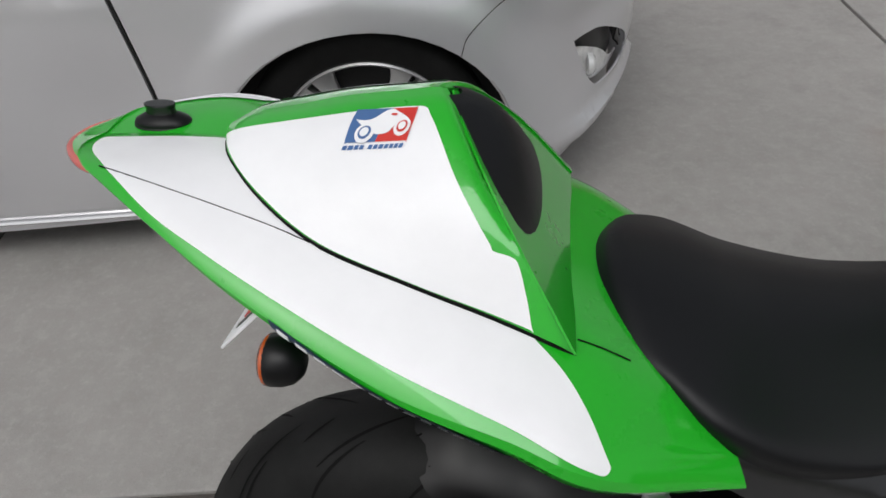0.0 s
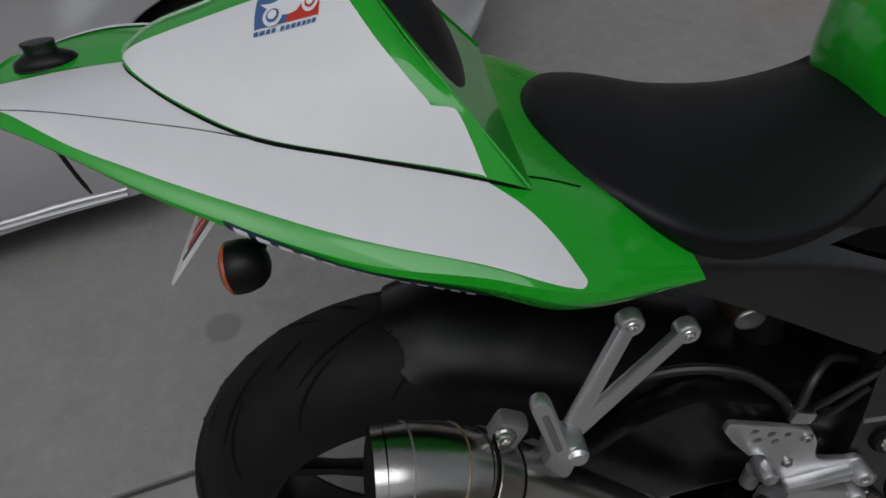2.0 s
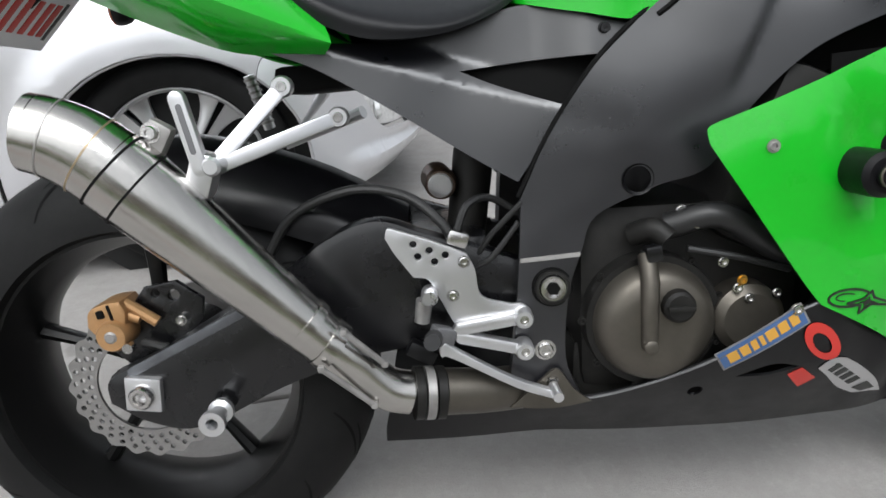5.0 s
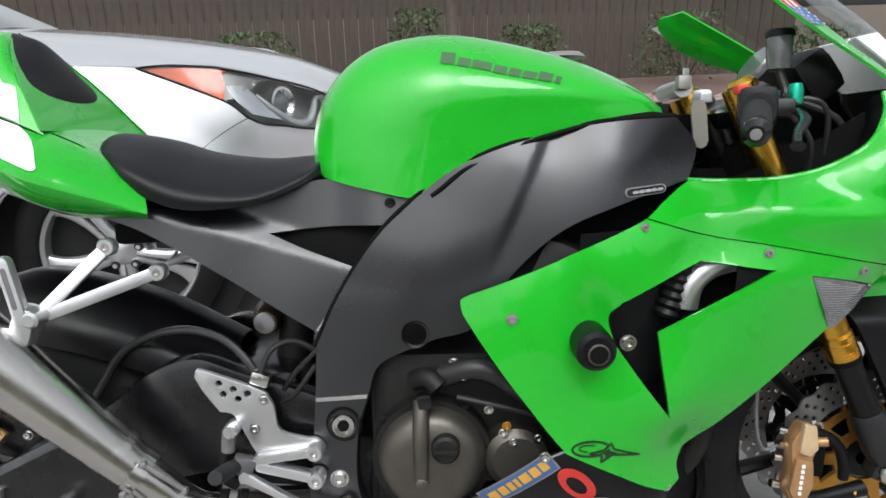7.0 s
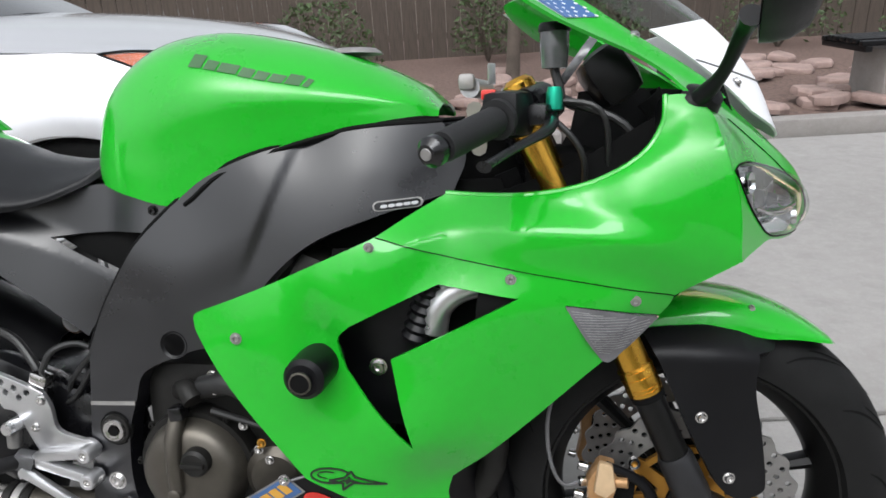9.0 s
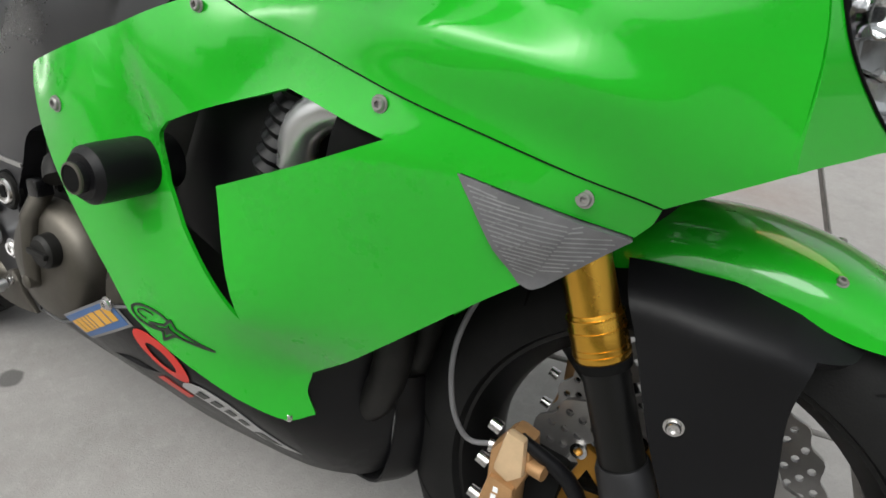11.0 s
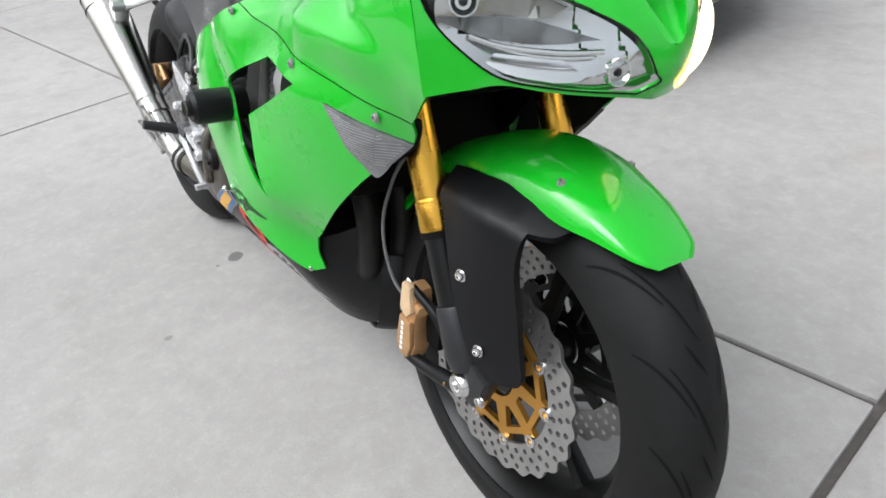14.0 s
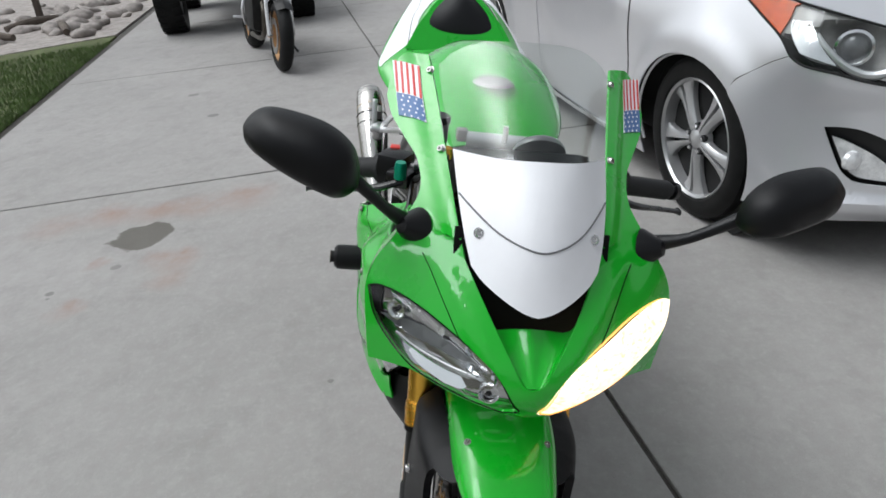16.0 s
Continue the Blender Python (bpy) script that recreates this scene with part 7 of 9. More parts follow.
    # fork guard: broad black plastic shield
    GO = ring([(1.308, 0.574), (1.35, 0.578), (1.40, 0.579), (1.44, 0.575), (1.465, 0.567), (1.490, 0.553)], [(1.490, 0.553), (1.482, 0.547), (1.460, 0.547)], [(1.460, 0.547), (1.456, 0.50), (1.467, 0.44), (1.478, 0.37)], [(1.478, 0.37), (1.476, 0.348), (1.446, 0.338)], [(1.446, 0.338), (1.415, 0.362), (1.382, 0.420), (1.358, 0.472), (1.330, 0.537), (1.308, 0.574)], n=5)
    GH0 = Hull([(1.33, 0.53, 0.119), (1.384, 0.466, 0.124), (1.40, 0.54, 0.119), (1.45, 0.53, 0.108), (1.425, 0.378, 0.122), (1.472, 0.36, 0.102), (1.462, 0.45, 0.106), (1.36, 0.56, 0.119), (1.485, 0.55, 0.098)])

    class Guard:
        """The guard's face, folded inwards along its top edge towards the fender."""

        def __call__(self, x, z):
            d = (z - float(np.interp(x, (1.30, 1.36, 1.40, 1.44, 1.47, 1.49), (0.552, 0.556, 0.555, 0.550, 0.541, 0.534)))) / 0.0045
            return GH0(x, z) - 1.75 * min(0.0045 * math.log1p(math.exp(min(d, 20))), 0.03)
    GH = Guard()
    gd = part("fork_guard", side_panel(GO, (), 0.003, 0.012, s, 0.0042, GH), GUARD, bike, "grained black fork guard joined to the fender", smooth=40)
    for x, z in ((1.384, 0.466), (1.424, 0.379)):
        bolt(gd, (x, s * (GH(x, z) + 0.0045), z), 0.0062, (0.15, s, 0), STEEL, h=0.005)

# front fender
def fend_row(a, r, w, drop):
    c, q = math.cos(radians(a)), math.sin(radians(a))
    return [(1.39 + (r - d) * c, y, 0.303 + (r - d) * q) for y, d in ((-w, drop), (-w * 0.92, drop * 0.5), (-w * 0.62, drop * 0.12), (0, 0), (w * 0.62, drop * 0.12), (w * 0.92, drop * 0.5), (w, drop))]


FENDER = Sheet([fend_row(51, 0.305, 0.028, 0.002), fend_row(54.5, 0.308, 0.048, 0.010), fend_row(63, 0.310, 0.064, 0.027), fend_row(71, 0.311, 0.072, 0.041), fend_row(80, 0.312, 0.077, 0.043), fend_row(92, 0.312, 0.079, 0.042), fend_row(106, 0.311, 0.078, 0.040), fend_row(125, 0.309, 0.066, 0.036), fend_row(150, 0.309, 0.058, 0.030)])
fd = part("front_fender", sheet_mesh(FENDER, 36, 18, 0.003, (0, 0, 1)), GREEN, bike, "glossy green front fender")
for s in (-1, 1):
    p = FENDER.at(0.46, 0.5 + s * 0.22)
    bolt(fd, tuple(p), 0.004, (0.1, s * 0.6, 1), ALU_DULL, h=0.003)

# triple clamps, clip-ons, levers, dash
tc = part("triple_clamp", block((0.075, 0.26, 0.032), (1.165, 0, 0.868), 0.012, (0, -24, 0)), BLACK_SATIN, bike, "black triple clamp with polished nuts")
part("lower_clamp", block((0.08, 0.26, 0.04), (1.255, 0, 0.665), 0.012, (0, -24, 0)), BLACK_SATIN, tc)
part("steering_stem", tube([(1.14, 0, 0.86), (1.225, 0, 0.66)], 0.032, 16), BLACK_SATIN, tc)
part("stem_nut", lathe([(0.0, 0.02), (0.012, 0.02), (0.017, 0.014), (0.018, 0.0)], 6, "z", (1.128, 0, 0.885)), ALU, tc)
for s in (-1, 1):
    part("fork_cap", lathe([(0.0, 0.022), (0.014, 0.022), (0.021, 0.016), (0.023, 0.0)], 20, "z"), GOLD, tc, pose_m=pose(1.148, s * 0.104, 0.892, 0, -24, 0))
    inner, outer = np.array((1.158, s * 0.125, 0.880)), np.array((1.066, s * 0.322, 0.834))
    gx = (outer - inner) / np.linalg.norm(outer - inner)
    cp = part("clip_on", tube([inner, outer], 0.011, 14), BLACK_SATIN, bike, "black clip-on bar with grip, switches and lever")
    part("bar_clamp", tube([inner - gx * 0.035, inner + gx * 0.015], 0.022, 14), BLACK_SATIN, cp)
    gpts = [inner + gx * (0.09 + 0.115 * k / 22) for k in range(23)]
    part("grip", tube(gpts, [0.0175 if k % 2 else 0.0160 for k in range(23)], 18), GRIP, cp, "ribbed black rubber grip")
    part("grip_flange", tube([inner + gx * 0.080, inner + gx * 0.088], 0.024, 18), GRIP, cp)
    part("bar_end", tube([outer - gx * 0.006, outer + gx * 0.004, outer + gx * 0.012], [0.0165, 0.0165, 0.010], 18), BLACK_SATIN, cp)
    part("bar_end_cap", tube([outer + gx * 0.009, outer + gx * 0.0135], [0.008, 0.006], 14), ALU_DULL, cp)
    part("switch_housing", block((0.05, 0.05, 0.055), tuple(inner + gx * 0.058), 0.012, (0, 0, s * 25)), BLACK_PLASTIC, cp)
    part("switch", block((0.018, 0.016, 0.012), tuple(inner + gx * 0.06 + np.array((-0.022, 0, 0.024))), 0.003), RED if s < 0 else BLACK_PLASTIC, cp)
    pv = inner + gx * 0.045 + np.array((0.045, 0, -0.004))
    part("lever_perch", block((0.05, 0.04, 0.026), tuple(pv - np.array((0.02, 0, 0))), 0.008, (0, 0, s * 25)), BLACK_SATIN, cp)
    part("lever", tube([pv, pv + gx * 0.05 + np.array((0.018, 0, -0.006)), pv + gx * 0.11 + np.array((0.006, 0, -0.012)), pv + gx * 0.165 + np.array((0.004, 0, -0.014)), pv + gx * 0.172 + np.array((0.004, 0, -0.014))], [0.009, 0.008, 0.006, 0.006, 0.009], 10, 3, flat=0.7), BLACK_SATIN, cp, "black brake lever" if s < 0 else "black clutch lever")
    if s < 0:
        part("lever_adjuster", lathe([(0.0, 0.02), (0.008, 0.02), (0.010, 0.012), (0.010, -0.006), (0.006, -0.008)], 14, "z", tuple(pv + np.array((0.004, -0.004, 0.012)))), TEAL, cp, "green anodised adjuster")
        rv = part("fluid_reservoir", lathe([(0.0, 0.026), (0.017, 0.026), (0.0185, 0.022), (0.018, 0.0), (0.016, -0.020), (0.0, -0.022)], 24, "z", tuple(pv + np.array((0.004, 0.045, 0.076)))), SMOKE, cp, "translucent grey brake fluid reservoir")
        part("reservoir_lid", lathe([(0.0, 0.034), (0.018, 0.034), (0.020, 0.031), (0.020, 0.024)], 24, "z", tuple(pv + np.array((0.004, 0.045, 0.076)))), BLACK_PLASTIC, rv)
        part("reservoir_hose", tube([pv + np.array((0.004, 0.045, 0.056)), pv + np.array((0.012, 0.035, 0.020)), pv + np.array((0, 0.02, 0.004))], 0.006, 8, 3), HOSE, cp)
for i, (a, b, c) in enumerate((((1.19, -0.13, 0.885), (1.25, -0.14, 0.86), (1.255, -0.10, 0.72)), ((1.19, -0.11, 0.89), (1.285, -0.12, 0.84), (1.28, -0.11, 0.73)), ((1.18, -0.15, 0.87), (1.225, -0.15, 0.81), (1.215, -0.10, 0.70)), ((1.20, 0.12, 0.885), (1.26, 0.12, 0.84), (1.25, 0.09, 0.70)))):
    part("control_cable", tube([a, b, c], 0.0055 if i == 1 else 0.004, 8, 6), HOSE, tc, "black control cable")
dash = part("instrument_dash", block((0.06, 0.20, 0.075), (1.262, 0, 0.915), 0.02, (0, -35, 0)), BLACK_PLASTIC, bike, "black instrument cluster behind the screen")
part("tachometer", lathe([(0.0, 0.012), (0.036, 0.012), (0.040, 0.006), (0.040, 0.0)], 28, "x"), SMOKE, dash, pose_m=Matrix.LocRotScale((1.228, 0.03, 0.938), Vector((1, 0, 0)).rotation_difference(Vector((-0.8, 0, 0.6))), None))
# keys and steering damper by the tank
part("steering_damper", tube([(1.075, -0.06, 0.905), (1.085, 0.06, 0.905)], 0.014, 16), ALU, tc, "silver steering damper")
part("damper_end", block((0.022, 0.02, 0.022), (1.072, -0.068, 0.912), 0.006), ALU_DULL, tc)
part("ignition_key", block((0.012, 0.004, 0.03), (1.10, 0.0, 0.925), 0.002, (0, 0, 30)), ALU, tc)
part("key_tag", slab(bar((1.085, 0.875), (1.09, 0.825), 0.022, 4), -0.098, -0.094), mat("grey_fabric_strap", (0.22, 0.21, 0.18), 0.85, grain=0.4, grain_scale=800, vary=0.15), tc, "grey fabric strap")
part("fork_stop", block((0.10, 0.18, 0.10), (1.20, 0, 0.77), 0.02), BLACK_MATT, tc)
# side stand on the far side
st = part("side_stand", tube([(0.60, 0.12, 0.27), (0.62, 0.20, 0.14), (0.61, 0.255, 0.055)], [0.013, 0.011, 0.011], 12, 3), BLACK_SATIN, bike, "black side stand")
part("stand_foot", block((0.06, 0.04, 0.008), (0.605, 0.262, 0.053), 0.003, (10.5, 0, 0)), BLACK_SATIN, st)
# chain side
part("rear_sprocket", lathe([(0.05, 0.10), (0.088, 0.10), (0.09, 0.103), (0.088, 0.106), (0.05, 0.106)], 44, "y", (0, 0, 0.308), closed=True), ALU_DULL, bike)
part("chain", tube([(0.0, 0.103, 0.396), (0.50, 0.103, 0.47)], 0.007, 6), ENGINE_DARK, bike)


# ---- the silver hatchback beside the motorcycle; its own frame: x ahead, y to its left, front axle at the origin ----
CARM = pose(-0.33, 1.10, 0, 0, 0, 10) @ pose(0, 0.80, 0)
car = thing("hatchback_car", "silver five-door hatchback with black trim and alloy wheels", "car", CARM)
CAR_W = Hull([(-3.3, 0.2, 0.80), (-3.3, 0.6, 0.86), (-3.3, 0.95, 0.80), (-1.5, 0.2, 0.85), (-1.5, 0.30, 0.885), (-1.5, 0.45, 0.875), (-1.5, 0.70, 0.895), (-1.5, 0.95, 0.86), (-0.6, 0.20, 0.86), (-0.6, 0.30, 0.885), (-0.6, 0.5, 0.875), (-0.6, 0.75, 0.89), (-0.6, 0.93, 0.835),
              (0, 0.40, 0.88), (0, 0.67, 0.885), (0, 0.80, 0.855), (0, 0.9, 0.80), (0.125, 0.88, 0.80), (0.30, 0.22, 0.87), (0.33, 0.60, 0.85), (0.33, 0.80, 0.815), (0.48, 0.22, 0.83), (0.48, 0.50, 0.79), (0.48, 0.726, 0.795), (0.60, 0.22, 0.745), (0.60, 0.45, 0.70), (0.58, 0.68, 0.69)])
CAR_F = Hull([(0, 0.20, 0.80), (0, 0.32, 0.845), (0, 0.50, 0.85), (0, 0.66, 0.85), (0, 0.77, 0.82), (0.3, 0.20, 0.765), (0.3, 0.34, 0.81), (0.3, 0.55, 0.81), (0.3, 0.70, 0.81), (0.36, 0.66, 0.79), (0.60, 0.20, 0.655), (0.60, 0.35, 0.675), (0.60, 0.55, 0.675), (0.60, 0.70, 0.665), (0.62, 0.78, 0.62),
              (0.73, 0.22, 0.615), (0.73, 0.42, 0.56), (0.73, 0.55, 0.55), (0.75, 0.72, 0.535), (0.80, 0.25, 0.53), (0.81, 0.5, 0.46), (0.80, 0.726, 0.475), (0.78, 0.83, 0.40)], even=True)
arch = [(-0.004 + 0.382 * math.cos(a), 0.312 + 0.350 * math.sin(a)) for a in frange(math.pi + 0.28, -0.28, 26)]
arch_r = [(-2.65 + x, z) for x, z in arch]


class CarSide:
    """The car's flank with the flares round its wheel arches."""

    def __call__(self, x, z):
        r = min(math.hypot(x, z - 0.315), math.hypot(x + 2.65, z - 0.315))
        return CAR_W(x, z) + 0.016 * ease((0.49 - r) / 0.085) * ease((z - 0.2) / 0.2)


CAR_S = CarSide()


def car_side(pts, holes=(), off=0.0, t=0.006, s=-1, step=0.06):
    return side_panel(pts, holes, off, t, s, step, CAR_S)


# the nose of the car, by the angle round its front axle: bumper and lamps wrap round the corner in one surface
NOSE_ROWS = [(math.atan2(y, x), z, math.hypot(x, y)) for y, z, x in
             ((0, 0.20, 0.80), (0, 0.32, 0.845), (0, 0.50, 0.85), (0, 0.66, 0.85), (0, 0.77, 0.82), (0.3, 0.20, 0.765), (0.3, 0.34, 0.81), (0.3, 0.55, 0.81), (0.3, 0.70, 0.81), (0.60, 0.20, 0.650), (0.60, 0.35, 0.672),
              (0.60, 0.55, 0.672), (0.60, 0.70, 0.66), (0.73, 0.24, 0.575), (0.735, 0.42, 0.545), (0.735, 0.515, 0.538), (0.75, 0.69, 0.54), (0.80, 0.72, 0.475),
              (0.757, 0.872, 0.39), (0.678, 0.835, 0.503), (0.575, 0.79, 0.621), (0.49, 0.745, 0.70), (0.77, 0.885, 0.33), (0.797, 0.891, 0.13))]
NOSE_ROWS += [(math.atan2(CAR_S(x, z), x), z, math.hypot(x, CAR_S(x, z))) for x, z in ((0.26, 0.62), (0.33, 0.56), (0.36, 0.45), (0.37, 0.34), (0.37, 0.23), (0.44, 0.60), (0.46, 0.45), (0.47, 0.30), (0.33, 0.68), (0.437, 0.727), (0.30, 0.80), (0.20, 0.87))]
CORNER = Hull(NOSE_ROWS, even=True, soft=6e-4)


class Bumper:
    """The nose with a ledge under the fog lamps, tucked in towards the ground, and a soft crease beside the lamps."""

    def __call__(self, a, z):
        k = ease((1.12 - abs(a)) / 0.25)
        return CORNER(a, z) + k * (0.024 * ease((0.312 - z) / 0.030) - 0.045 * ease((0.262 - z) / 0.07) - 0.010 * math.exp(-((z - 0.575) / 0.045) ** 2))


BUMPER = Bumper()


def wrapped(pts, holes=(), off=0.0, t=0.006, step=0.04, hull=None):
    """A piece of the nose: an outline in the angle round the axle and the height."""
    h = hull or BUMPER
    bm = mapped(fill2(pts, holes, step), lambda a, z: ((h(a, z) + off) * math.cos(a), -(h(a, z) + off) * math.sin(a), z))
    return thick(facing(bm, (1, 0, 0.2)), t)


def ang(x, y):
    return math.atan2(y, x)


def by_y(run):
    """Points in y and z of the front as angles and heights."""
    return [(math.atan2(y, CAR_F(y, z)), z) for y, z in run]


def flip(run):
    return [(-a, z) for a, z in run[::-1]]


SEAM_S = [(0.437, 0.727), (0.38, 0.700), (0.32, 0.663), (0.265, 0.622), tuple(arch[::-1][8])]
WING = ring([(-0.49, 0.190), (-0.485, 0.50), (-0.495, 0.72), (-0.53, 0.925)], [(-0.53, 0.925), (-0.3, 0.912), (0.0, 0.897), (0.127, 0.889)], [(0.127, 0.889), (0.25, 0.838), (0.373, 0.781), (0.437, 0.727)], SEAM_S, n=5)[:-1]
WING = [tuple(p) for p in WING] + [tuple(p) for p in arch[::-1][8:]] + [(-0.40, 0.190)]
SEAM_A = [(ang(x, CAR_S(x, z)), z) for x, z in SEAM_S]
ARCH_A = [(ang(x, CAR_S(x, z)), z) for x, z in arch[::-1][:9]]
LAMP_LOW = [(ang(0.437, 0.81), 0.727), (ang(0.485, 0.80), 0.704), (ang(0.55, 0.74), 0.686), (ang(0.60, 0.69), 0.668), (ang(0.655, 0.63), 0.655), (ang(0.70, 0.57), 0.658), (ang(0.735, 0.53), 0.680), (ang(0.79, 0.43), 0.722)]
LAMP_TOP = [(ang(0.79, 0.43), 0.722), (ang(0.70, 0.49), 0.747), (ang(0.621, 0.575), 0.792), (ang(0.503, 0.678), 0.836), (ang(0.39, 0.757), 0.872), (ang(0.33, 0.772), 0.884), (ang(0.22, 0.79), 0.893), (ang(0.127, 0.797), 0.890)]
LAMP_BACK = [(ang(0.127, 0.797), 0.890), (ang(0.25, CAR_W(0.25, 0.838)), 0.838), (ang(0.373, CAR_W(0.373, 0.781)), 0.781), (ang(0.437, 0.81), 0.727)]
LAMP_A = ring(LAMP_LOW, LAMP_TOP, LAMP_BACK, n=5)
AMBER_A = ring(LAMP_BACK[:3], [LAMP_BACK[2], (ang(0.375, 0.785), 0.83), (ang(0.365, 0.763), 0.872)], LAMP_TOP[-4:], n=4)
DOOR = ring([(-0.502, 0.205), (-0.497, 0.50), (-0.507, 0.72), (-0.542, 0.925)], [(-0.542, 0.925), (-1.1, 0.965), (-1.62, 0.985)], [(-1.62, 0.985), (-1.65, 0.6), (-1.62, 0.205)], [(-1.62, 0.205), (-1.1, 0.20), (-0.502, 0.205)], n=5)
REAR = [(-1.632, 0.235), (-1.662, 0.6), (-1.632, 0.985), (-2.3, 1.0), (-3.1, 1.02), (-3.32, 0.95), (-3.36, 0.6), (-3.30, 0.25), (-3.0, 0.22)] + [tuple(p) for p in arch_r[::-1]] + [(-2.2, 0.22)]
SILL = ring([(-0.37, 0.145), (-0.40, 0.20), (-0.49, 0.208)], [(-0.49, 0.208), (-1.2, 0.206), (-2.25, 0.204)], [(-2.25, 0.204), (-2.22, 0.125), (-1.2, 0.125), (-0.37, 0.145)], n=4)
for s in (-1, 1):
    part("front_wing", car_side(WING, s=s, step=0.03), SILVER, car, "", 40)
    dr = part("front_door", car_side(DOOR, s=s), SILVER, car, "", 40)
    part("door_handle", block((0.20, 0.03, 0.03), (-1.52, s * (CAR_W(-1.5, 0.82) + 0.015), 0.83), 0.012), SILVER, dr)
    part("rear_side", car_side(REAR, s=s), SILVER, car, "", 40)
    si = part("sill", car_side(SILL, off=-0.012, s=s), SILVER, car)
    part("sill_trim", tube([(x, s * (CAR_W(x, 0.17) - 0.006), 0.160 - 0.004 * x) for x in frange(-0.42, -2.2, 8)], 0.007, 6), CHROME, si, "bright trim strip along the sill")
    part("panel_gap", tube([(x, s * (CAR_S(x, z) + 0.0002), z) for x, z in crv(SEAM_S, 5)], 0.0013, 6), CAR_DARK, car)
    part("panel_gap", tube([(x, s * (CAR_S(x, z) - 0.001), z) for x, z in crv([(-0.496, 0.20), (-0.491, 0.50), (-0.501, 0.72), (-0.536, 0.925)], 5)], 0.0032, 6), CAR_WELL, car)
    lip = [(x * 0.992, s * (CAR_S(x, z) - 0.02), 0.315 + (z - 0.315) * 0.992) for x, z in arch]
    part("arch_lip", tube(lip, 0.007, 8), SILVER, car)
    for x0 in (0.0, -2.65):
        # the capped outer end is also a dark sheet behind the spokes
        bm = lathe([(0.400, s * 0.79), (0.395, s * 0.60), (0.38, s * 0.50)], 40, "y", (x0, 0, 0.315))
        part("wheel_well", bm, CAR_WELL, car, "black wheel arch liner")
HALF_B = [(0.0, 0.205), (0.35, 0.205), (0.75, 0.200), (1.0, 0.195), (ARCH_A[0][0], ARCH_A[0][1])]
BUMP = [tuple(p) for p in crv(HALF_B, 4)][:-1] + ARCH_A[:-1] + [tuple(p) for p in crv(SEAM_A[::-1], 4)][:-1] + [tuple(p) for p in crv(LAMP_LOW, 4)] + [(0.35, 0.738), (0.2, 0.758)]
BUMP = BUMP + [(0.0, 0.765)] + flip(BUMP[1:])
GRILLE = by_y(ring([(0.0, 0.246), (0.18, 0.250), (0.30, 0.276)], [(0.30, 0.276), (0.40, 0.41), (0.45, 0.545)], [(0.45, 0.545), (0.475, 0.61), (0.46, 0.665)], [(0.46, 0.665), (0.30, 0.668), (0.0, 0.672)], n=4))
GRILLE = GRILLE + by_y([(0, 0.672)]) + flip(GRILLE[1:])
FOG = by_y(ring([(0.737, 0.516), (0.70, 0.520), (0.655, 0.512), (0.575, 0.466), (0.50, 0.415), (0.43, 0.348)], [(0.43, 0.348), (0.405, 0.326), (0.43, 0.322)], [(0.43, 0.322), (0.57, 0.336), (0.66, 0.346), (0.685, 0.362)], [(0.685, 0.362), (0.703, 0.395), (0.737, 0.516)], n=5))
fr = part("front_bumper", wrapped(BUMP, [GRILLE, FOG, flip(FOG)], step=0.022), SILVER, car, "silver front bumper with a black grille", 40)
part("grille", wrapped([(a * 1.03, z) for a, z in GRILLE], (), -0.04, 0.005), CAR_DARK, fr, "black mesh grille")
for z in (0.29, 0.33, 0.37, 0.41, 0.45, 0.49):
    w_ = 0.26 + (z - 0.292) * 0.70
    part("grille_slat", tube([(CAR_F(y, z) - 0.022, y, z) for y in frange(-w_, w_, 8)], 0.006, 6), CAR_DARK, fr)
part("grille_bar", wrapped(by_y([(0.47, 0.600), (0.2, 0.590), (0.0, 0.588)]) + by_y([(-0.2, 0.590), (-0.47, 0.600), (-0.46, 0.637), (-0.2, 0.632), (0.0, 0.630), (0.2, 0.632), (0.46, 0.637)]), (), -0.008, 0.012), SILVER, fr, "silver bar across the grille")
npl = part("number_plate", block((0.012, 0.31, 0.155), (CAR_F(0.10, 0.45) + 0.012, 0.10, 0.45), 0.003), ALU_DULL, fr, "number plate with plain bars")
for i in range(6):
    part("plate_bar", block((0.004, 0.022, 0.06), (CAR_F(0.10, 0.45) + 0.019, 0.0 + i * 0.04, 0.45), 0.001), BLUE, npl)


class LampBowl:
    """The hollow of a lamp behind its lens."""

    def __init__(self, depth):
        self.depth = depth

    def __call__(self, a, z):
        return CORNER(a, z) - 0.012 - self.depth * max(0, 1 - ((abs(a) - 0.84) / 0.32) ** 2 - ((z - 0.735) / 0.09) ** 2) ** 0.5


def sided(run, s):
    return run if s < 0 else flip(run)


